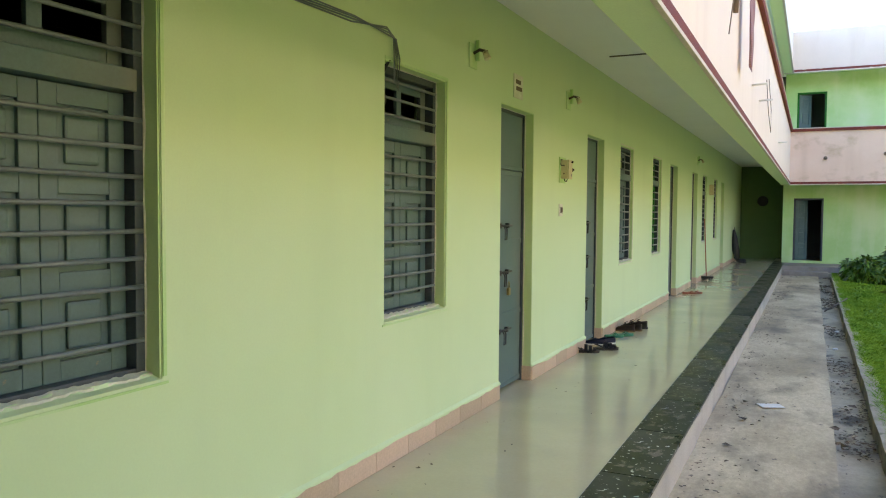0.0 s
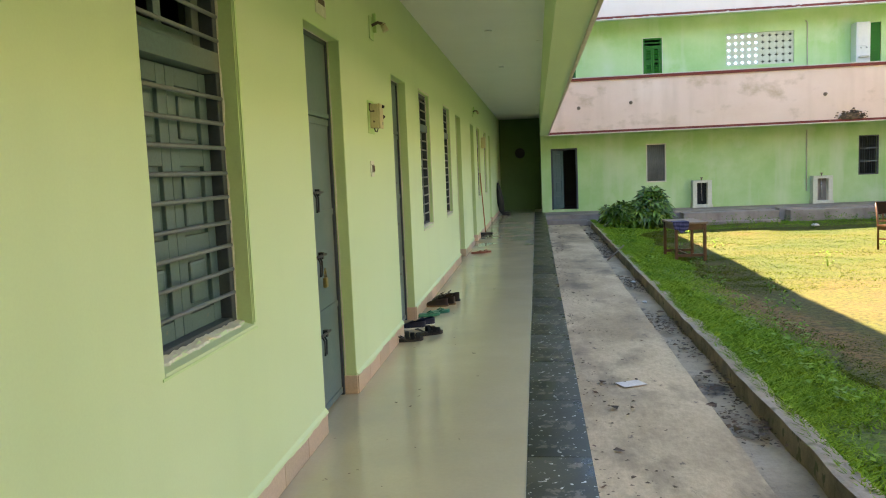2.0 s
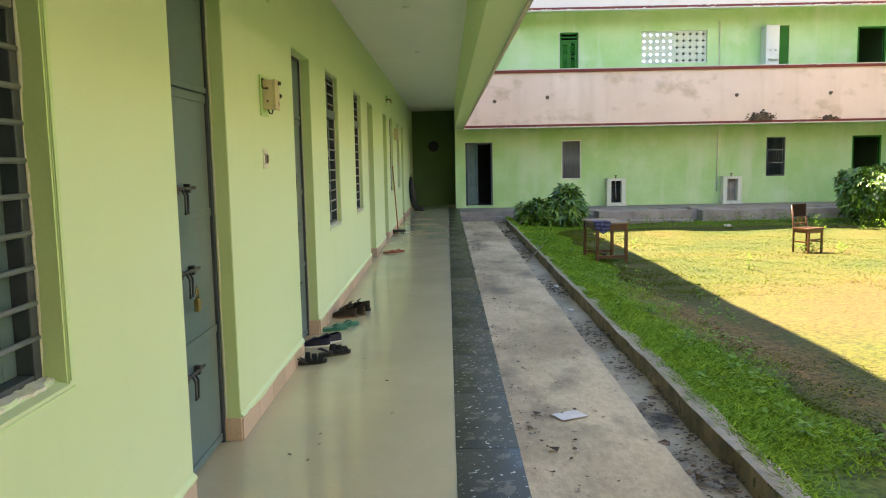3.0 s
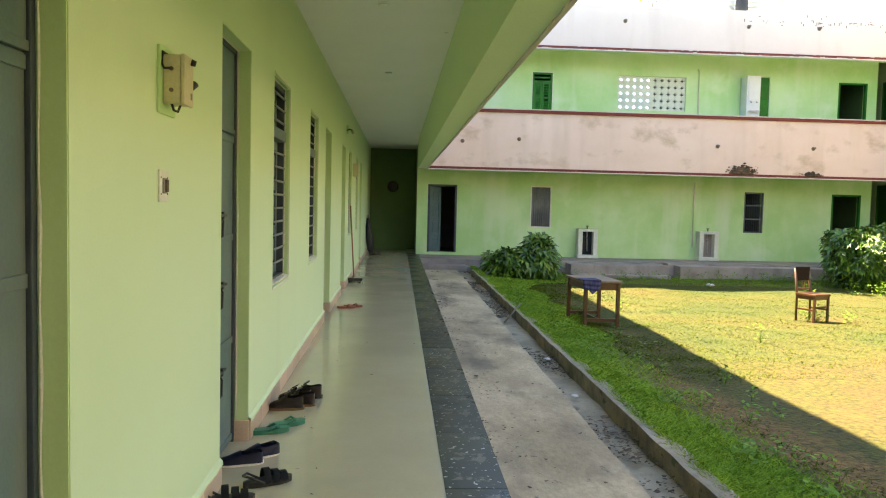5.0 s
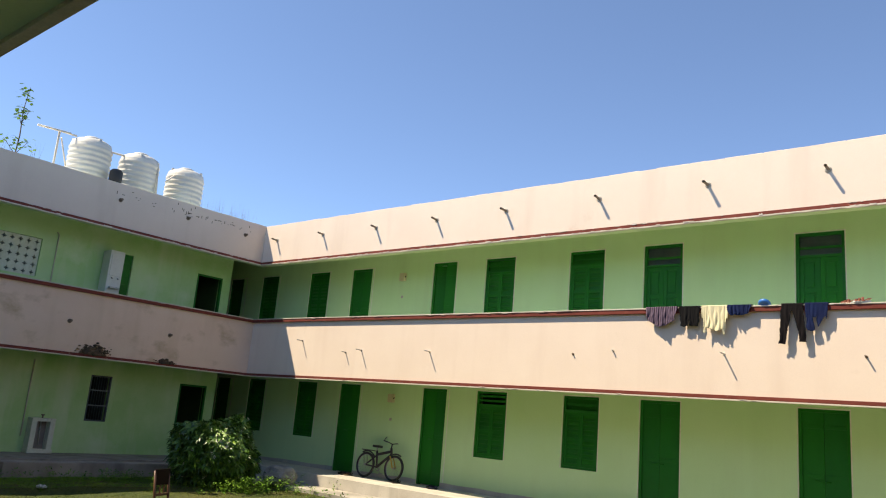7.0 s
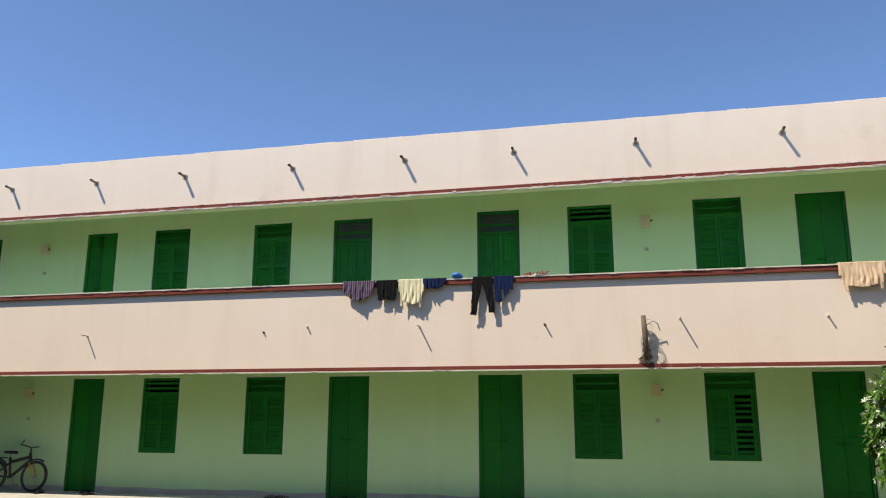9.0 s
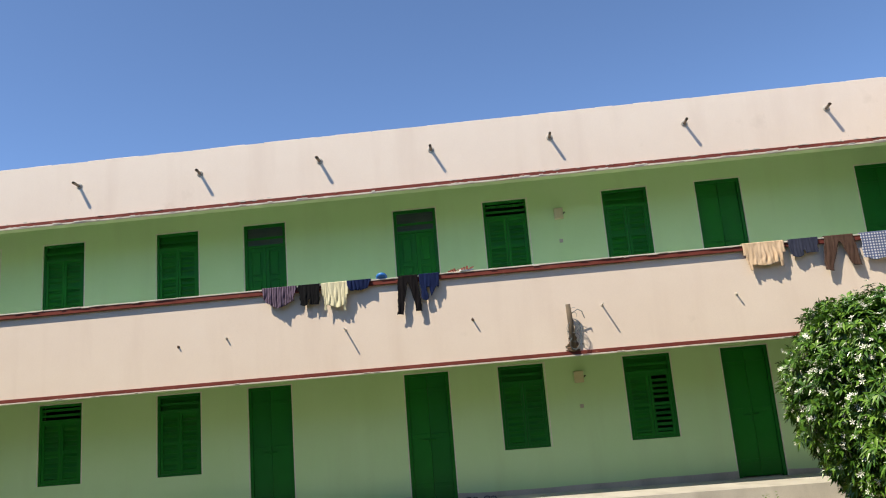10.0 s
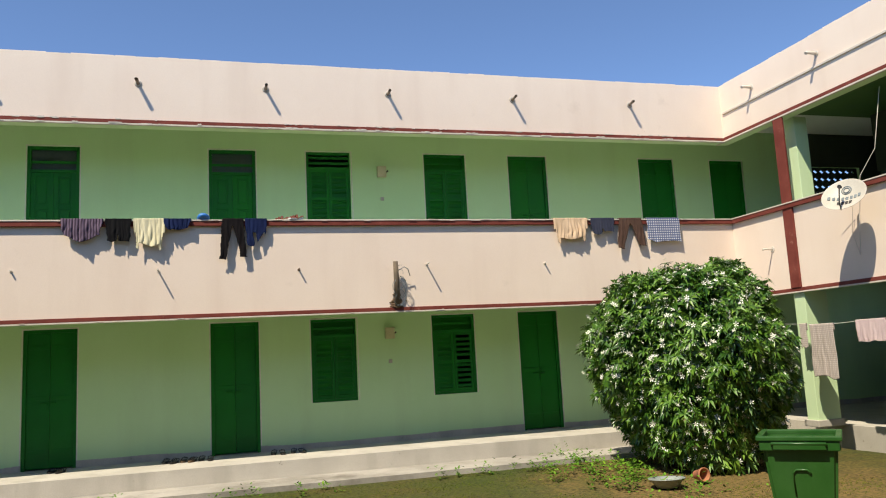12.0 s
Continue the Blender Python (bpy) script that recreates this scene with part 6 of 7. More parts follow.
G = "washing on the east parapet"
for nm, lab, ya, yb, h, m, sh in (
        ("striped_shirt", "crumpled purple striped shirt on the parapet", 14.18, 13.55, 0.36, M_PURPLE, ragged),
        ("black_shorts", "black shorts drying on the parapet", 13.53, 13.1, 0.37, M_BLKCLOTH, shorts),
        ("cream_shirt", "cream shirt drying on the parapet", 13.09, 12.58, 0.52, M_CREAM, shirt),
        ("navy_cloth", "small navy cloth drying on the parapet", 12.61, 12.18, 0.22, M_NAVYCLOTH, ragged),
        ("black_trousers", "dark trousers hanging over the parapet", 11.74, 11.26, 0.70, M_CHARCOAL, trousers),
        ("navy_shorts", "navy shorts drying on the parapet", 11.3, 10.93, 0.50, M_NAVYCLOTH, tattered),
        ("peach_shirt", "peach shirt drying on the parapet", 5.58, 4.84, 0.48, M_PEACH, shirt),
        ("grey_shorts", "grey-blue shorts drying on the parapet", 4.80, 4.25, 0.29, M_GREYNAVY, shorts),
        ("brown_trousers", "brown trousers hanging over the parapet", 4.25, 3.58, 0.60, M_BROWNCLOTH, trousers),
        ("check_cloth", "blue and white checked cloth on the parapet", 3.55, 2.82, 0.46, M_CHECK, full)):
    cloth(nm, ya - yb, h, lab, m, top_part(sh), on_east_rail((ya + yb) / 2), G, seed=int(ya * 100), fold=0.04 if sh in (shirt, ragged) else 0.02 if sh is not full else 0.01)
b = bmesh.new()
lathe(b, [(0.08, 0), (0.10, 0.02), (0.105, 0.05), (0.1, 0.055), (0.09, 0.02)], 20)
solid("blue_lid", b, material("bright_blue_plastic", (0.02, 0.16, 0.50), (0.03, 0.2, 0.56), 0.4, 5, 60, 0.02), "bright blue plastic bowl on the parapet", "bowl", at=pose(XP - 0.05, 11.98, ZR1 + 0.032, 0, 40, 0))
cloth("table_cloth", 0.29, 0.2, "crumpled blue patterned cloth on the table", M_BLUECLOTH, top_part(ragged),
      Matrix.Translation((3.88, 17.36, GZ + 0.742)) @ Matrix.Rotation(radians(184), 4, 'Z'), seed=5, depth=0.38, back=0.0, fold=0.03)

ch = thing("wooden_chair", pose(8.12, 18.72, GZ, 0, 0, 24) @ Matrix.Diagonal((0.92, 0.92, 1, 1)), "brown wooden chair with a solid curved back on the grass", "chair")
b = bmesh.new()
box(b, (-0.22, -0.22, 0.42), (0.22, 0.21, 0.46), 0.01)
part("seat", b, M_WOOD, ch)
b = bmesh.new()
for lo, hi in (((-0.2, -0.2, 0.36), (0.2, -0.18, 0.42)), ((-0.2, 0.17, 0.36), (0.2, 0.19, 0.42)), ((-0.2, -0.18, 0.36), (-0.18, 0.17, 0.42)), ((0.18, -0.18, 0.36), (0.2, 0.17, 0.42))):
    box(b, lo, hi, 0.003)
part("seat_frame", b, M_WOOD, ch)
for sx in (-1, 1):
    b = bmesh.new()
    box(b, (sx * 0.19 - 0.02, -0.21, -0.03), (sx * 0.19 + 0.02, -0.17, 0.42), 0.004)
    part("leg", b, M_WOOD, ch)
    b = bmesh.new()
    tube(b, [(sx * 0.19, 0.19, -0.03), (sx * 0.19, 0.195, 0.45), (sx * 0.19, 0.26, 0.88)], 0.022, 8)
    part("back_post", b, M_WOOD, ch)
    b = bmesh.new()
    box(b, (sx * 0.19 - 0.012, -0.17, 0.17), (sx * 0.19 + 0.012, 0.18, 0.2), 0.003)
    part("stretcher", b, M_WOOD, ch)
b = bmesh.new()
box(b, (-0.18, -0.2, 0.22), (0.18, -0.18, 0.25), 0.003)
part("stretcher", b, M_WOOD, ch)
b = bmesh.new()
vs = box(b, (-0.2, 0.215, 0.66), (0.2, 0.235, 0.9), 0.006)
for v in b.verts:
    v.co.y += 0.09 * (v.co.z - 0.66) + 0.02 * (1 - (v.co.x / 0.2) ** 2)
part("backrest", b, M_DARKWOOD, ch, "blackened curved back panel")
for x in (-0.05, 0.05):
    b = bmesh.new()
    box(b, (x - 0.012, 0.2, 0.5), (x + 0.012, 0.22, 0.67), 0.003)
    part("back_slat", b, M_WOOD, ch)
b = bmesh.new()
box(b, (-0.18, 0.2, 0.5), (0.18, 0.225, 0.54), 0.004)
part("back_rail", b, M_WOOD, ch)

# ---- bicycle ----
bi = thing("bicycle", pose(16.28, 22.75, 0, -7, 0, -90), "black mountain bicycle with fat tyres leaning on the wall", "bicycle")
M_YEL = material("yellow_paint", (0.45, 0.30, 0.03), (0.52, 0.36, 0.05), 0.4, 8, 60, 0.03)
for x in (0.0, 1.04):
    wl = new("wheel")
    wl.parent = bi
    wl.matrix_basis = pose(x, 0, 0.33)
    b = bmesh.new()
    ring(b, (0, 0, 0), (0, 1, 0), 0.300, 0.033)
    o = new("tyre", mesh_of("tyre", b, M_BLACK))
    o.parent = wl
    b = bmesh.new()
    ring(b, (0, 0, 0), (0, 1, 0), 0.272, 0.011, 36, 6)
    o = new("rim", mesh_of("rim", b, M_STEEL))
    o.parent = wl
    b = bmesh.new()
    rod(b, (0, -0.05, 0), (0, 0.05, 0), 0.022)
    for k in range(18):
        a = 2 * math.pi * k / 18
        rod(b, (0, 0.03 * (-1) ** k, 0), (0.27 * math.cos(a), 0, 0.27 * math.sin(a)), 0.0022, seg=4, caps=False)
    o = new("spokes", mesh_of("spokes", b, M_STEEL))
    o.parent = wl
b = bmesh.new()
for p, q, r in (((0.42, 0, 0.3), (0.34, 0, 0.72), 0.02), ((0.36, 0, 0.62), (0.86, 0, 0.74), 0.026), ((0.42, 0, 0.3), (0.87, 0, 0.66), 0.024), ((0.0, 0, 0.33), (0.42, 0, 0.3), 0.016), ((0.0, 0, 0.33), (0.36, 0, 0.6), 0.016), ((0.84, 0, 0.82), (0.89, 0, 0.62), 0.024)):
    rod(b, p, q, r * 1.35)
part("frame", b, M_BLACK, bi)
b = bmesh.new()
tube(b, [(0.89, -0.06, 0.62), (0.96, -0.06, 0.5), (1.04, -0.06, 0.33)], 0.018)
tube(b, [(0.89, 0.06, 0.62), (0.96, 0.06, 0.5), (1.04, 0.06, 0.33)], 0.018)
part("fork", b, M_YEL, bi)
b = bmesh.new()
tube(b, [(0.80, -0.3, 0.98), (0.83, -0.15, 0.96), (0.84, 0, 0.93), (0.83, 0.15, 0.96), (0.80, 0.3, 0.98)], 0.013)
rod(b, (0.84, 0, 0.82), (0.84, 0, 0.94), 0.016)
tube(b, [(0.8, -0.28, 0.98), (0.86, -0.27, 1.08)], 0.011)
tube(b, [(0.8, 0.28, 0.98), (0.86, 0.27, 1.08)], 0.011)
part("handlebar", b, M_BLACK, bi)
b = bmesh.new()
box(b, (0.2, -0.07, 0.8), (0.46, 0.07, 0.86), 0.02)
part("saddle", b, M_BLACK, bi)
b = bmesh.new()
rod(b, (0.34, 0, 0.7), (0.33, 0, 0.81), 0.015)
part("seat_post", b, M_STEEL, bi)
b = bmesh.new()
box(b, (-0.18, -0.06, 0.70), (0.24, 0.06, 0.72), 0.006)
rod(b, (-0.1, -0.06, 0.71), (0.0, -0.06, 0.36), 0.007)
rod(b, (-0.1, 0.06, 0.71), (0.0, 0.06, 0.36), 0.007)
part("carrier", b, M_BLACK, bi)
b = bmesh.new()
ring(b, (0.42, 0.05, 0.3), (0, 1, 0), 0.085, 0.008, 24, 6)
rod(b, (0.42, 0.06, 0.3), (0.5, 0.07, 0.16), 0.01)
box(b, (0.46, 0.07, 0.14), (0.55, 0.15, 0.165), 0.004)
part("crank", b, M_STEEL, bi)
for x, a0 in ((0.0, 40), (1.04, 60)):
    b = bmesh.new()
    pts = [(x + 0.36 * math.cos(radians(a)), 0, 0.33 + 0.36 * math.sin(radians(a))) for a in range(a0, a0 + 90, 10)]
    tube(b, pts, 0.02, 6)
    part("mudguard", b, M_BLACK, bi)

# ---- satellite dish ----
di = thing("satellite_dish", pose(11.46, YS + 0.5, 3.78) @ Matrix.Rotation(radians(28), 4, 'Z') @ Matrix.Rotation(radians(-52), 4, 'X') @ Matrix.Rotation(math.pi, 4, "Z") @ Matrix.Scale(0.8, 4), "off-white satellite dish on a wall bracket", "satellite dish")
b = bmesh.new()
prof = [(0.02 + 0.40 * i / 10, 0.13 * (i / 10) ** 2) for i in range(11)] + [(0.43, 0.132), (0.42, 0.118)] + [(0.40 * (10 - i) / 10 + 0.015, 0.13 * ((10 - i) / 10) ** 2 - 0.012) for i in range(1, 10)]
lathe(b, prof, 40, close=False)
part("reflector", b, M_DISH, di)
for u, v, w, h, m in ((-0.33, -0.05, 0.66, 0.085, M_BAR), (-0.14, -0.2, 0.30, 0.09, M_BLACK)):
    n = int(w / 0.075)
    for i in range(n):
        b = bmesh.new()
        x = u + i * w / n
        z0 = 0.13 * (math.hypot(x + 0.025, v + h / 2) / 0.4) ** 2
        box(b, (x, v, z0 - 0.012), (x + 0.052, v + h, z0 + 0.008), 0.002)
        part("printed_mark", b, m, di)
for r in (0.055, 0.09):
    b = bmesh.new()
    ring(b, (0, 0.2, 0.035), (0, -0.25, 1), r, 0.012, 28, 6)
    part("printed_mark", b, M_BAR, di)
b = bmesh.new()
tube(b, [(0, -0.42, 0.1), (0, -0.34, 0.24), (0, -0.02, 0.36)], 0.014)
part("feed_arm", b, M_BLACK, di)
b = bmesh.new()
rod(b, (0, -0.02, 0.37), (0, 0.03, 0.30), 0.04, 0.03)
part("receiver", b, M_BLACK, di)
b = bmesh.new()
tube(b, [(0, 0, -0.01), (0, 0.05, -0.2), (0, 0.35, -0.42)], 0.024)
part("mount", b, M_BAR, di)
b = bmesh.new()
tube(b, [(11.9, YS + 0.3, 3.9), (11.75, YS + 0.1, 3.7), (11.9, YS + 0.03, 3.3), (11.78, YS + 0.03, 2.9), (11.7, YS + 0.03, 3.6), (11.6, YS + 0.02, 4.2), (11.35, YS - 0.1, 4.6), (11.2, YS - 0.2, 5.6)], 0.005, 6)
solid("dish_cable", b, M_PVC, "loose white cable by the satellite dish", "cable")

# ---- clothes line on the south veranda ----
b = bmesh.new()
tube(b, [(13.6, YS + 0.16, 1.86), (12.6, YS + 0.16, 1.80), (11.4, YS + 0.16, 1.83), (9.77, YS + 0.16, 1.95)], 0.005, 5)
solid("clothes_line", b, M_WHITE, "thin line strung between the columns", "clothes line")
cloth("towel", 0.16, 0.42, "pale woven towel on the line", M_TOWEL, top_part(full), Matrix.Translation((13.12, YS + 0.17, 1.835)), "towels on the line", seed=1, depth=0.02, fold=0.01)
cloth("towel", 0.55, 0.92, "large pale woven towel on the line", M_TOWEL, top_part(full), Matrix.Translation((12.68, YS + 0.17, 1.81)), "towels on the line", seed=2, depth=0.02, fold=0.012)
cloth("towel", 0.6, 0.36, "pale pink towel on the line", M_PINKTOWEL, top_part(full), Matrix.Translation((11.6, YS + 0.17, 1.83)), "towels on the line", seed=3, depth=0.02, fold=0.012)
ea = thing("easel_board", pose(11.3, -0.6, 0), "small white board on a wooden easel", "board")
for x in (-0.25, 0.25):
    b = bmesh.new()
    rod(b, (x, 0.1, 0), (x * 0.4, 0, 1.5), 0.018)
    part("leg", b, M_WOOD, ea)
b = bmesh.new()
box(b, (-0.3, 0.08, 0.85), (0.3, 0.1, 1.3), 0.004)
part("board", b, M_WHITE, ea)

# ---- bin, basin, pot, drum, boulder, rubbish ----
bn = thing("wheeled_bin", pose(8.66, 5.72, GZ, 0, 0, 47) @ Matrix.Diagonal((0.86, 0.86, 0.99, 1)), "large green plastic wheeled rubbish bin", "bin")
b = bmesh.new()
lo = [b.verts.new(p) for p in ((-0.33, -0.28, 0.06), (0.33, -0.28, 0.06), (0.33, 0.28, 0.06), (-0.33, 0.28, 0.06))]
hi = [b.verts.new(p) for p in ((-0.43, -0.36, 0.9), (0.43, -0.36, 0.9), (0.43, 0.36, 0.9), (-0.43, 0.36, 0.9))]
b.faces.new(lo[::-1])
for i in range(4):
    b.faces.new((lo[i], lo[(i + 1) % 4], hi[(i + 1) % 4], hi[i]))
bmesh.ops.bevel(b, geom=[e for e in b.edges if not e.is_boundary], offset=0.04, segments=3, affect='EDGES')
bmesh.ops.solidify(b, geom=b.faces[:], thickness=0.02)
part("body", b, M_BINGREEN, bn)
for sy in (-1, 1):
    b = bmesh.new()
    tube(b, [(-0.10, sy * 0.338, 0.56), (-0.06, sy * 0.346, 0.60), (0.06, sy * 0.346, 0.60), (0.10, sy * 0.338, 0.56), (0.09, sy * 0.318, 0.34)], 0.012, 6)
    part("moulded_rib", b, M_BINGREEN, bn)
b = bmesh.new()
for lo, hi in (((-0.48, -0.42, 0.90), (0.48, -0.34, 0.95)), ((-0.48, 0.34, 0.90), (0.48, 0.42, 0.95)), ((-0.48, -0.339, 0.90), (-0.405, 0.339, 0.95)), ((0.405, -0.339, 0.90), (0.48, 0.339, 0.95))):
    box(b, lo, hi, 0.014)
part("rim", b, M_BINGREEN, bn)
b = bmesh.new()
box(b, (-0.41, -0.345, 0.83), (0.41, 0.345, 0.885), 0.012)
part("inner_lid", b, M_BINGREEN, bn, "sunken dark green lid panel")
b = bmesh.new()
for lo, hi in (((-0.445, -0.40, 0.80), (0.445, -0.352, 0.899)), ((-0.445, 0.352, 0.80), (0.445, 0.40, 0.899)), ((-0.455, -0.351, 0.80), (-0.418, 0.351, 0.899)), ((0.418, -0.351, 0.80), (0.455, 0.351, 0.899))):
    box(b, lo, hi, 0.01)
part("collar", b, M_BINGREEN, bn)
b = bmesh.new()
for q in (-0.30, -0.12):
    box(b, (q - 0.012, -0.37, 0.62), (q + 0.012, -0.325, 0.78), 0.004)
box(b, (-0.312, -0.37, 0.60), (-0.108, -0.325, 0.62), 0.004)
part("grip_frame", b, M_BINGREEN, bn)
b = bmesh.new()
box(b, (0.1, -0.362, 0.68), (0.28, -0.345, 0.73), 0.002)
part("scuffed_label", b, M_CONCL, bn, "scuffed pale label")
b = bmesh.new()
tube(b, [(-0.3, 0.4, 0.86), (-0.3, 0.47, 0.88), (0.3, 0.47, 0.88), (0.3, 0.4, 0.86)], 0.016)
part("handle", b, M_BINGREEN, bn)
for x in (-0.36, 0.28):
    b = bmesh.new()
    rod(b, (x, 0.3, 0.1), (x + 0.08, 0.3, 0.1), 0.1, seg=20)
    part("wheel", b, M_BLACK, bn)
b = bmesh.new()
lathe(b, [(0.17, 0.0), (0.25, 0.09), (0.285, 0.135), (0.31, 0.14), (0.31, 0.155), (0.28, 0.15), (0.24, 0.09), (0.16, 0.015)], 36)
solid("metal_basin", b, M_ENAMEL, "shallow grey enamel basin on the grass", "basin", at=pose(11.30, 5.79, GZ - 0.005, 0, 3, 0) @ Matrix.Scale(0.82, 4))
b = bmesh.new()
lathe(b, [(0.10, 0.0), (0.14, 0.26), (0.16, 0.262), (0.16, 0.3), (0.135, 0.3), (0.12, 0.25), (0.085, 0.02)], 26, close=False)
solid("clay_pot", b, M_TERRA, "terracotta flower pot lying on its side", "pot", at=Matrix.Translation((11.46, 5.22, GZ + 0.09)) @ Vector((-0.9, -0.1, 0.12)).to_track_quat("Z", "Y").to_matrix().to_4x4() @ Matrix.Scale(0.62, 4))
dr = thing("plastic_drum", pose(4.36, 7.75, GZ - 0.03), "faded blue plastic drum standing on the lawn", "drum")
b = bmesh.new()
lathe(b, [(0.27, 0), (0.29, 0.03), (0.29, 0.30), (0.3, 0.32), (0.3, 0.34), (0.29, 0.36), (0.29, 0.64), (0.3, 0.66), (0.3, 0.68), (0.29, 0.70), (0.29, 0.96), (0.275, 0.99)], 36)
part("body", b, M_BLUEDRUM, dr)
b = bmesh.new()
ring(b, (0, 0, 0.985), (0, 0, 1), 0.285, 0.014, 36, 8)
part("rim", b, M_BLACK, dr)


def lump(name, r, at, mat, label, category, squash=0.7, seed=0.0, kind=""):
    b = bmesh.new()
    bmesh.ops.create_icosphere(b, subdivisions=3, radius=r)
    for v in b.verts:
        v.co *= 1 + 0.28 * noise.noise(v.co * (1.4 / r) + Vector((seed, 0, 0)))
        v.co.z *= squash
    return solid(name, b, mat, label, category, kind=kind, at=at)


lump("boulder", 0.42, pose(14.3, 23.75, -0.09), M_STONE, "pale grey boulder at the lawn edge", "boulder", 0.75, 2.0)
lump("boulder", 0.2, pose(14.55, 24.3, -0.17), M_STONE, "small pale rock at the lawn edge", "boulder", 0.7, 5.0)
b = bmesh.new()
vs = box(b, (-0.13, -0.09, 0), (0.13, 0.09, 0.006), 0.002)
for v in b.verts:
    v.co.z += 0.05 * max(0, -v.co.x) ** 1.5
solid("paper_sheet", b, M_PAPER, "crumpled white paper on the concrete", "paper", at=pose(1.99, 9.02, -0.243, 0, 0, 25) @ Matrix.Scale(0.8, 4))
for k, (x, y, s) in enumerate(((2.62, 12.9, 0.035), (2.68, 14.6, 0.045), (8.45, 23.9, 0.1), (2.3, 12.4, 0.02))):
    lump("litter", s, pose(x, y, -0.27 if x < 3 else GZ + 0.05), M_PAPER, "scrap of pale plastic litter", "litter", 0.4, 3.0 * k)
b = bmesh.new()
rod(b, (2.55, 17.3, -0.26), (2.95, 18.3, -0.1), 0.014)
solid("fallen_stick", b, M_STEM, "thin stick lying over the kerb", "stick")

# hanging cloth and cable on the west parapet
cloth("plaid_scarf", 0.3, 1.25, "faded red plaid scarf hung on the parapet", stripes("red_plaid", (0.18, 0.05, 0.06), (0.45, 0.30, 0.30), 16, 'Z', 1.0), top_part(full),
      Matrix.Translation((XW + 0.075, 8.9, ZR1 + 0.035)) @ Matrix.Rotation(radians(-90), 4, 'Z'), seed=9)
cloth("grey_trousers", 0.3, 0.5, "grey cloth hung on the parapet", M_BLUEGREY, top_part(full),
      Matrix.Translation((XW + 0.075, 8.5, ZR1 + 0.035)) @ Matrix.Rotation(radians(-90), 4, 'Z'), seed=10)
pc = thing("parapet_cables", None, "rusty pipe and drooping cables on the parapet", "cable")
for nm, pts, r in (("pipe", [(XW + 0.02, 8.2, 3.2), (XW + 0.06, 8.2, 4.3)], 0.022), ("bracket", [(XW + 0.02, 7.3, 3.95), (XW + 0.2, 7.6, 3.85), (XW + 0.1, 8.1, 3.9)], 0.02),
                   ("cable", [(XW + 0.02, 7.6, 3.6), (XW + 0.05, 7.7, 3.2), (XW + 0.03, 7.6, 2.9)], 0.005),
                   ("cable", [(XW + 0.02, 13.0, 3.4), (XW + 0.04, 13.2, 3.0), (XW + 0.05, 13.8, 2.75), (XW + 0.04, 14.0, 3.1), (XW + 0.02, 13.6, 3.5)], 0.005)):
    b = bmesh.new()
    tube(b, pts, r)
    part(nm, b, M_RUST, pc)
for y in (10.5, 11.8, 18.0):
    b = bmesh.new()
    rod(b, (XW - 0.02, y, 2.95), (XW + 0.16, y, 2.96), 0.012)
    solid("wall_spout", b, M_PVC, "thin drain pipe stub in the pink parapet", "pipe", "parapet pipe stubs")


# dark scratched marks on the north roof parapet
b = bmesh.new()
rs = random.Random(21)
for k in range(46):
    x, z = rs.uniform(10.2, 14.6), 6.68 + rs.gauss(0, 0.06)
    if rs.random() < 0.5:
        x = rs.uniform(11.9, 13.9)
    w, h = rs.uniform(0.02, 0.09), rs.uniform(0.02, 0.10)
    box(b, (x, YP - 0.003, z), (x + (w if k % 2 else 0.02), YP - 0.0005, z + (0.018 if k % 2 else h)))
solid("wall_scribble", b, M_STEM, "faded dark scribbled marks on the parapet", "wall marks", kind="stuff")


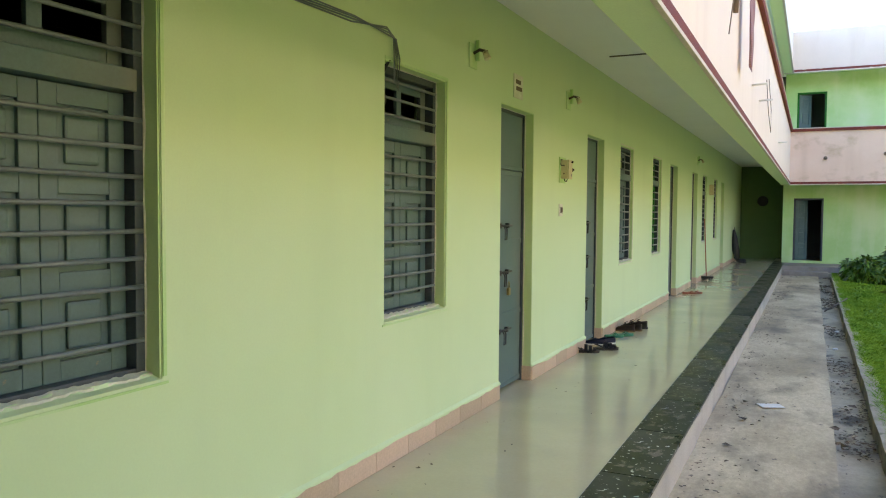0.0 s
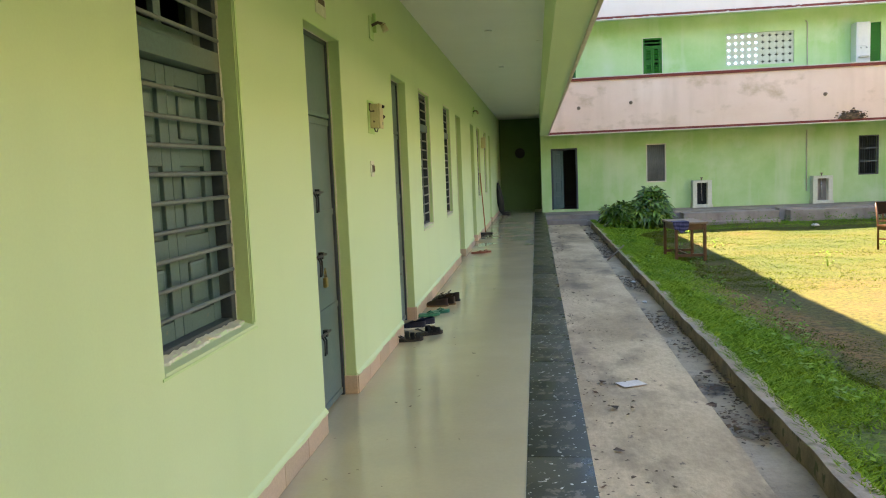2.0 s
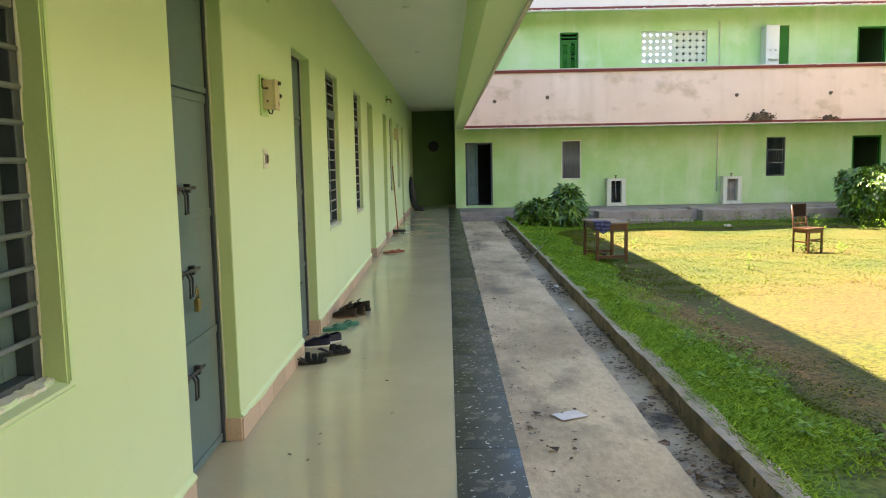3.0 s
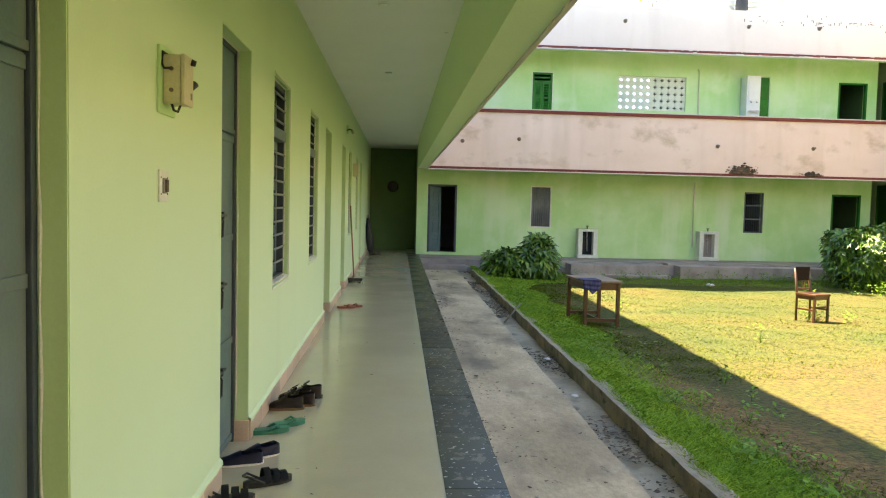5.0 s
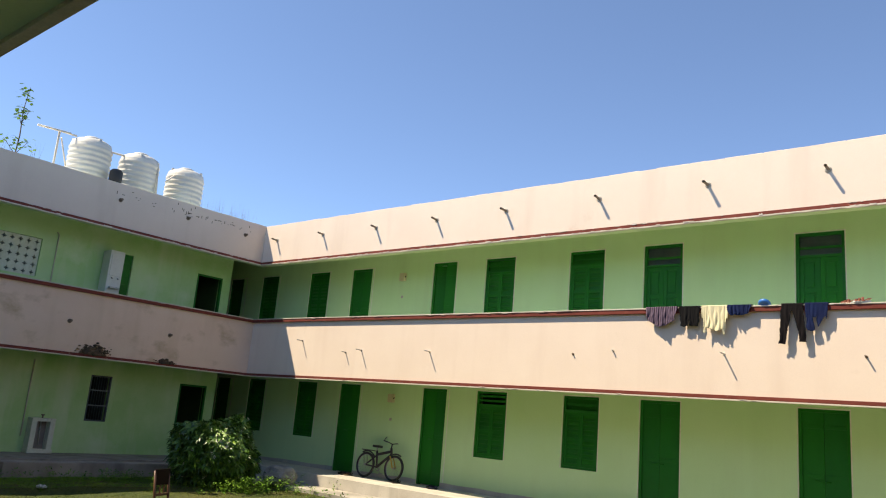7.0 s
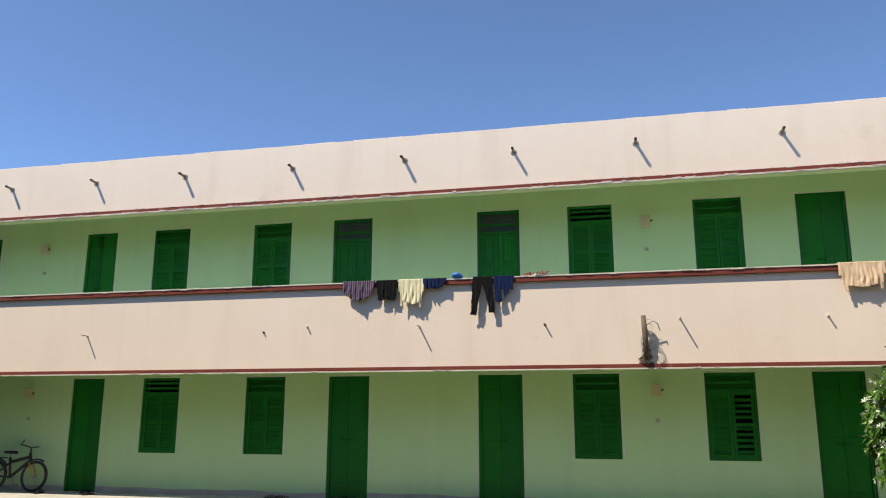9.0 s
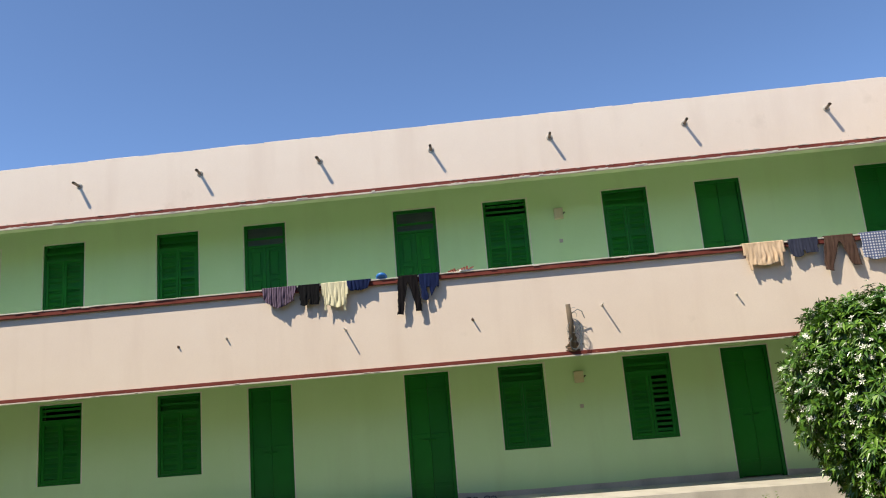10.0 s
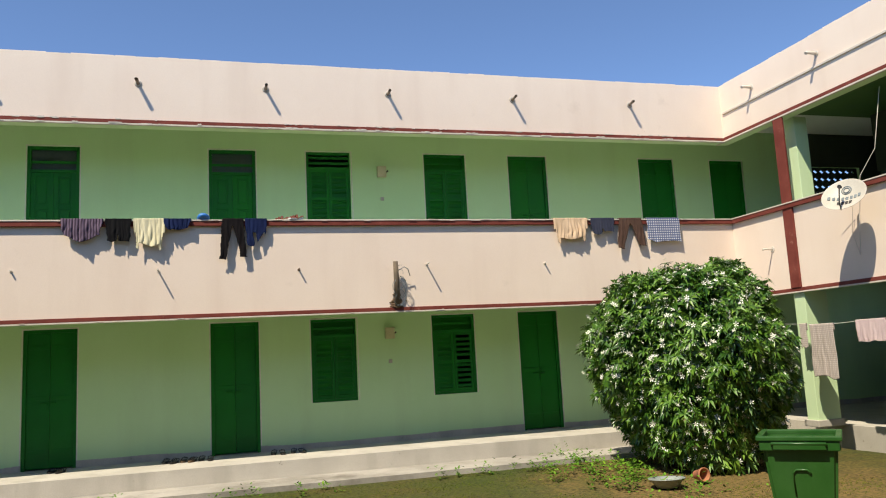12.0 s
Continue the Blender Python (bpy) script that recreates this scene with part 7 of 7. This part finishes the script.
# ---- planting ----
def shrub(name, at, rx, ry, h, rosettes, leaf, label, flowers=0, seed=1, lumps=9):
    """A leafy shrub: several bent stems, a crown of leaf rosettes with an uneven outline, and blossoms."""
    rnd = np.random.RandomState(seed)
    sh = thing(name, at, label, "shrub")
    b = bmesh.new()
    for k in range(9):
        a = 2 * math.pi * k / 9 + rnd.uniform(0, 0.5)
        r = rnd.uniform(0.35, 0.75)
        tube(b, [(0.06 * math.cos(a), 0.06 * math.sin(a), -0.05), (r * rx * 0.4 * math.cos(a), r * ry * 0.4 * math.sin(a), h * 0.3),
                 (r * rx * 0.8 * math.cos(a), r * ry * 0.8 * math.sin(a), h * rnd.uniform(0.55, 0.8))], [0.035, 0.025, 0.01], 6)
        for m in range(3):
            c = a + rnd.uniform(-0.8, 0.8)
            z0 = h * (0.2 + 0.12 * m)
            tube(b, [(r * rx * 0.3 * math.cos(a), r * ry * 0.3 * math.sin(a), z0), (rx * 0.85 * math.cos(c), ry * 0.85 * math.sin(c), z0 + h * 0.18)], [0.015, 0.006], 5)
    part("stems", b, M_STEM, sh)
    cents = []
    bumps = [rnd.normal(size=3) for _ in range(lumps * 3)]
    bumps = [(d / np.linalg.norm(d), rnd.uniform(0.05, 0.17)) for d in bumps]
    for _ in range(rosettes):
        d = rnd.normal(size=3)
        d /= np.linalg.norm(d)
        if d[2] < -0.7:
            d[2] *= -1
        rad = 0.84 + sum(s * max(0, np.dot(d, q) - 0.82) * 5.5 for q, s in bumps)
        rad += 0.11 * noise.noise(Vector((d[0] * 4, d[1] * 4, d[2] * 4 + seed))) + 0.09 * noise.noise(Vector((d[0] * 9, d[1] * 9, d[2] * 9 + seed)))
        depth = rnd.choice([1.0, 0.97, 0.9, 0.8, 0.66], p=[0.30, 0.27, 0.21, 0.14, 0.08]) * rnd.uniform(0.94, 1.05)
        # fuller at the flanks than a ball
        flat = (abs(d[0]) ** 2 + abs(d[1]) ** 2) ** 0.5 + 1e-6
        grow = min(1.12, flat ** -0.14)
        p = np.array([d[0] * rx * grow, d[1] * ry * grow, d[2] * h * 0.56]) * rad * depth
        p[2] += h * 0.47
        if p[2] < h * 0.42:
            p[:2] *= 0.74 + 0.26 * max(0.0, p[2]) / (h * 0.42)
        if p[2] < 0.05:
            p[2] = rnd.uniform(0.03, 0.4)
        cents.append((p, d))
    verts, faces = [], []
    fverts, ffaces = [], []
    for n, (p, d) in enumerate(cents):
        count = rnd.randint(7, 12)
        up = d * 0.7 + np.array([0, 0, 0.45]) + rnd.normal(size=3) * 0.55
        up /= np.linalg.norm(up)
        t1 = np.cross(up, [0.3, 0.5, 0.81])
        t1 /= np.linalg.norm(t1)
        t2 = np.cross(up, t1)
        for k in range(count):
            a = 2 * math.pi * k / count + rnd.uniform(-0.4, 0.4)
            out = t1 * math.cos(a) + t2 * math.sin(a)
            L = leaf * rnd.uniform(0.65, 1.2)
            wd = L * rnd.uniform(0.12, 0.17)
            dirn = out * 0.9 + up * rnd.uniform(-0.1, 0.6)
            dirn /= np.linalg.norm(dirn)
            side = np.cross(dirn, up)
            side /= (np.linalg.norm(side) + 1e-9)
            droop = np.array([0, 0, -1.0])
            m = p + dirn * L * 0.5 + droop * L * 0.06
            tip = p + dirn * L * 0.95 + droop * L * rnd.uniform(0.15, 0.45)
            i = len(verts)
            verts += [tuple(p), tuple(m + side * wd - droop * wd * 0.4), tuple(m), tuple(m - side * wd - droop * wd * 0.4), tuple(tip)]
            faces += [(i, i + 2, i + 1), (i, i + 3, i + 2), (i + 1, i + 2, i + 4), (i + 2, i + 3, i + 4)]
        if n < flowers:
            for _ in range(rnd.randint(1, 3)):
                q = p + up * leaf * 0.35 + rnd.normal(size=3) * 0.03
                for k in range(5):
                    a = 2 * math.pi * k / 5
                    e = t1 * math.cos(a) + t2 * math.sin(a)
                    g = t1 * math.cos(a + 0.6) + t2 * math.sin(a + 0.6)
                    i = len(fverts)
                    fverts += [tuple(q), tuple(q + e * 0.033 + up * 0.012), tuple(q + (e + g) * 0.024 + up * 0.017), tuple(q + g * 0.030 + up * 0.012)]
                    ffaces.append((i, i + 1, i + 2, i + 3))
    raw("crown", verts, faces, M_LEAF, sh)
    if flowers:
        tagged(raw("blossoms", fverts, ffaces, M_FLOWER, sh), "small white blossoms")
    return sh


shrub("flowering_shrub", pose(12.74, 4.20, GZ), 1.61, 1.58, 3.12, 8500, 0.14, "tall rounded shrub with white blossoms on the lawn", 2900, 3)
shrub("shrub", pose(12.58, 24.2, GZ), 1.1, 0.95, 1.36, 2000, 0.19, "dense dark green shrub by the corner", 120, 5)
shrub("shrub", pose(4.45, 25.35, GZ), 0.52, 0.46, 0.98, 190, 0.29, "leafy green shrub by the plinth", 0, 7)
shrub("shrub", pose(3.6, 25.15, GZ + 0.03), 0.50, 0.40, 0.6, 130, 0.27, "low green shrub by the kerb end", 0, 8)


def weeds(name, spots, label, leaf=0.065, mat=None, tall=0.22, kind="stuff"):
    rnd = np.random.RandomState(len(spots))
    verts, faces = [], []
    for x, y, z, s in spots:
        for k in range(int(26 * s)):
            a = rnd.uniform(0, 6.28)
            r = abs(rnd.normal(0, 0.11)) * s
            p = np.array([x + r * math.cos(a), y + r * math.sin(a), z + rnd.uniform(0.0, tall) * s])
            b2 = rnd.uniform(0, 6.28)
            d = np.array([math.cos(b2), math.sin(b2), rnd.uniform(-0.1, 0.7)])
            sd = np.array([-math.sin(b2), math.cos(b2), 0]) * leaf * 0.28
            L = leaf * rnd.uniform(0.6, 1.2)
            i = len(verts)
            verts += [tuple(p), tuple(p + d * L * 0.5 + sd), tuple(p + d * L), tuple(p + d * L * 0.5 - sd)]
            faces.append((i, i + 1, i + 2, i + 3))
            if k % 4 == 0:
                i = len(verts)
                verts += [(x, y, z - 0.03), (x + 0.006, y, z - 0.03), tuple(p)]
                faces.append((i, i + 1, i + 2))
    return tagged(raw(name, verts, faces, mat or M_WEED), label, "weeds", kind=kind)


rw = random.Random(11)
spots = [(3.15 + abs(rw.gauss(0, 0.5)), rw.uniform(3, 25), GZ + 0.06, rw.uniform(0.3, 0.9)) for _ in range(80)]
spots += [(rw.uniform(5, 13.8), 25.3 + rw.gauss(0, 0.3), GZ, rw.uniform(0.5, 1.2)) for _ in range(90)]
spots += [(13.75 + rw.gauss(0, 0.18), rw.uniform(2.5, 23), GZ, rw.uniform(0.4, 1.2)) for _ in range(80)]
spots += [(12.7 + rw.gauss(0, 1.1), 5.9 + rw.gauss(0, 0.5), GZ, rw.uniform(0.5, 1.5)) for _ in range(60)]
spots += [(12.9 + rw.gauss(0, 0.8), 22.9 + rw.gauss(0, 0.25), GZ, rw.uniform(0.8, 1.8)) for _ in range(40)]
spots += [(8.2 + rw.gauss(0, 0.25), 18.55 + rw.gauss(0, 0.2), GZ, 0.7) for _ in range(8)] + [(3.9, 15.0, GZ, 1.4), (3.75, 11.2, GZ, 1.5), (8.3, 23.6, GZ, 1.8), (6.1, 16.4, GZ, 1.2)]
weeds("weeds", spots, "broad-leaved weeds along the lawn edges")


def lawn():
    """Short grass over the courtyard, thick by the kerb and thin on the bare earth."""
    rnd = np.random.RandomState(4)
    verts, faces, lverts, lfaces = [], [], [], []
    n = 0
    while n < 300000:
        near = rnd.rand() < 0.55
        x = 2.87 + abs(rnd.normal(0, 0.9)) if near else rnd.uniform(3.0, 14.0)
        y = rnd.uniform(4.5, 26.3) if near else rnd.uniform(3.0, 26.4)
        if x > 13.98:
            continue
        bare = noise.noise(Vector((x * 0.35, y * 0.35, 7))) + 0.5 * noise.noise(Vector((x * 1.1, y * 1.1, 2)))
        lush = max(0, 1 - (x - 3.0) / 1.4) + max(0, 1 - (26.0 - y) / 3.0)
        if abs(x - 4.0 + 0.12 * (y - 12.2)) < 0.45 and abs(y - 12.2) < 3.8 and rnd.rand() < 0.7:
            continue
        open_earth = 1 - math.hypot(x - 7.0, y - 12.6) / 3.4 + 0.5 * noise.noise(Vector((x * 1.3, y * 1.3, 4)))
        if open_earth > rnd.uniform(0.1, 0.65):
            continue
        if bare + 0.12 - 0.6 * lush - (0.5 if y > 14 else 0.0) > rnd.uniform(-0.3, 0.3):
            continue
        n += 1
        z = GZ + 0.05 * noise.noise(Vector((x * 0.5, y * 0.5, 0))) + 0.02 * noise.noise(Vector((x * 2.1, y * 2.1, 3))) + (0.09 * (4.2 - x) if x < 4.2 else 0)
        h = rnd.uniform(0.006, 0.017) * (1 + 1.3 * min(1, lush))
        if x < 2.96:
            z = max(z, -0.16)
        a = rnd.uniform(0, 6.28)
        w = rnd.uniform(0.005, 0.010)
        ca, sa = math.cos(a), math.sin(a)
        lean = h * rnd.uniform(1.2, 3.6)
        b2 = rnd.uniform(0, 6.28)
        V, F = (lverts, lfaces) if lush > 0.35 + 0.2 * noise.noise(Vector((x, y, 1))) else (verts, faces)
        i = len(V)
        V += [(x - w * ca, y - w * sa, z - 0.005), (x + w * ca, y + w * sa, z - 0.005), (x + lean * math.cos(b2), y + lean * math.sin(b2), z + h)]
        F.append((i, i + 1, i + 2))
    tagged(raw("lush_grass", lverts, lfaces, M_LUSH), "thick green grass along the kerb", "grass", kind="stuff")
    return tagged(raw("lawn_grass", verts, faces, M_GRASS), "short patchy lawn grass", "grass", kind="stuff")


lawn()


def litter():
    """Dry leaves and crumbs on the apron and in the gutter."""
    rnd = np.random.RandomState(9)
    verts, faces = [], []
    for k in range(9000):
        g = rnd.rand() * 0.93 if k % 3 else rnd.rand() * 0.7
        y = rnd.uniform(3, 26)
        if g < 0.7:
            x, z = rnd.uniform(2.46, 2.8), -0.285 + rnd.uniform(-0.01, 0.02)
        elif g < 0.93:
            x, z = 1.56 + abs(rnd.normal(0, 0.25)), -0.242
        else:
            x, z = rnd.uniform(1.6, 2.5), -0.242
        if x > 2.8 or noise.noise(Vector((x * 2, y * 0.9, 3))) < (rnd.uniform(-0.05, 0.35) if g < 0.7 else rnd.uniform(-0.35, 0.3)):
            continue
        s = rnd.uniform(0.004, 0.016) * (1.25 if g < 0.7 else 1) * (2.2 if rnd.rand() < 0.05 else 1)
        a = rnd.uniform(0, 6.28)
        i = len(verts)
        n = rnd.randint(4, 7)
        for q in range(n):
            t = a + 6.28 * q / n
            r = s * rnd.uniform(0.45, 1.1)
            verts.append((x + r * math.cos(t) * 1.4, y + r * math.sin(t), z + s * rnd.uniform(0.0, 0.8)))
        faces.append(tuple(range(i, i + n)))
    return tagged(raw("leaf_litter", verts, faces, M_DEBRIS), "dry leaves and crumbs on the concrete", "litter", kind="stuff")


litter()
# weeds on the north roof
rp = thing("roof_weed", pose(7.75, 27.0, ROOF + 0.1), "tall wild sapling on the roof edge", "plant")
b = bmesh.new()
tube(b, [(0, 0, -0.2), (0.03, 0, 0.7), (0.0, 0.02, 1.35), (0.05, 0.02, 1.95)], [0.02, 0.016, 0.012, 0.006], 6)
for k, (x, z) in enumerate(((-0.3, 0.45), (0.25, 0.5), (-0.12, 1.2), (0.15, 1.3))):
    tube(b, [(0.02, 0, z - 0.25), (x, 0.03, z + 0.1)], [0.01, 0.005], 5)
part("stems", b, M_STEM, rp)
verts, faces = [], []
rn = np.random.RandomState(2)
for k in range(110):
    z = rn.choice([0.4, 0.5, 0.6, 1.2, 1.35, 1.7, 1.9]) + rn.normal(0, 0.07)
    x = rn.normal(0, 0.22 if z < 0.8 else 0.1)
    p = np.array([x, rn.normal(0, 0.06), z])
    a = rn.uniform(0, 6.28)
    d = np.array([math.cos(a), math.sin(a), -0.3]) * 0.13
    s = np.array([-math.sin(a), math.cos(a), 0]) * 0.045
    i = len(verts)
    verts += [tuple(p), tuple(p + d * 0.5 + s), tuple(p + d), tuple(p + d * 0.5 - s)]
    faces.append((i, i + 1, i + 2, i + 3))
raw("leaves", verts, faces, M_WEED, rp)
verts, faces = [], []
for k in range(160):
    x, y = 13.9 + rn.normal(0, 0.45), 27.0 + rn.uniform(0, 0.5)
    if k % 3 == 0:
        x = 7.5 + rn.normal(0, 0.7)
    h = rn.uniform(0.4, 1.0)
    l = rn.normal(0, 0.12)
    i = len(verts)
    verts += [(x, y, ROOF), (x + 0.008, y, ROOF), (x + l, y, ROOF + h)]
    faces.append((i, i + 1, i + 2))
tagged(raw("dry_grass", verts, faces, M_STEM), "thin dry grass stalks on the roof", "grass", kind="stuff")

# ---- pieces of the floor: granite border slabs, skirting tiles ----
fl = bpy.data.objects["floor_edge_west"]
b = bmesh.new()
box(b, (1.193, 0.0025, -0.02), (1.53, 0.9975, 0.003), 0.001)
slab_mesh = mesh_of("granite_slab", b, M_GRANITE)
y = -0.2
while y < 28:
    ob = new("granite_slab", slab_mesh)
    ob.parent = fl
    ob.location = (0, y, random.uniform(-0.0008, 0.0008))
    y += 1.0
wl = bpy.data.objects["wall_west"]
b = bmesh.new()
box(b, (0.001, 0.001, 0.0005), (0.014, 0.399, 0.125), 0.003)
sk_mesh = mesh_of("skirting_tile", b, M_SKIRT)
edges = [0.0] + [v for d in W_DOORS for v in d] + [30.5]
for a, c in zip(edges[::2], edges[1::2]):
    n = max(1, round((c - a) / 0.4))
    for i in range(n):
        ob = new("skirting_tile", sk_mesh)
        ob.parent = wl
        ob.location = (0, a + (c - a) * i / n, 0)
        ob.scale = (1, (c - a) / n / 0.4, random.uniform(0.94, 1.04))
# ragged paint edge over the skirting
for a, c in zip(edges[::2], edges[1::2]):
    n = max(2, int((c - a) / 0.035))
    verts, faces = [], []
    for i in range(n + 1):
        y = a + (c - a) * i / n
        dip = 0.118 + 0.022 * noise.noise(Vector((y * 2.3, 1, 0))) + 0.012 * noise.noise(Vector((y * 11, 2, 0)))
        verts += [(0.0145, y, dip), (0.0195, y, dip + 0.004), (0.0165, y, 0.136), (0.001, y, 0.152)]
    for i in range(n):
        for j in range(3):
            faces.append((i * 4 + j, i * 4 + j + 1, i * 4 + j + 5, i * 4 + j + 4))
    tagged(raw("trim_plaster_lip", verts, faces, M_WALL), "ragged green plaster edge over the skirting", "trim", kind="structure")


def crumbs():
    """Dry leaf bits and pale chalk crumbs on the veranda floor."""
    rnd = np.random.RandomState(31)
    verts, faces = [], []
    for k in range(150):
        x, y = min(1.15, 0.05 + abs(rnd.normal(0, 0.4))), rnd.uniform(4, 26)
        s, t0 = rnd.uniform(0.003, 0.011), rnd.uniform(0, 6.28)
        i, n = len(verts), rnd.randint(4, 7)
        for q in range(n):
            t = t0 + 6.28 * q / n
            r = s * rnd.uniform(0.5, 1.1)
            verts.append((x + r * 2.2 * math.cos(t) * math.cos(t0) - r * math.sin(t) * math.sin(t0), y + r * 2.2 * math.cos(t) * math.sin(t0) + r * math.sin(t) * math.cos(t0), 0.002 + s * rnd.uniform(0, 0.5)))
        faces.append(tuple(range(i, i + n)))
    return tagged(raw("floor_crumbs", verts, faces, M_DEBRIS), "dry leaf bits on the tiled floor", "litter", kind="stuff")


crumbs()
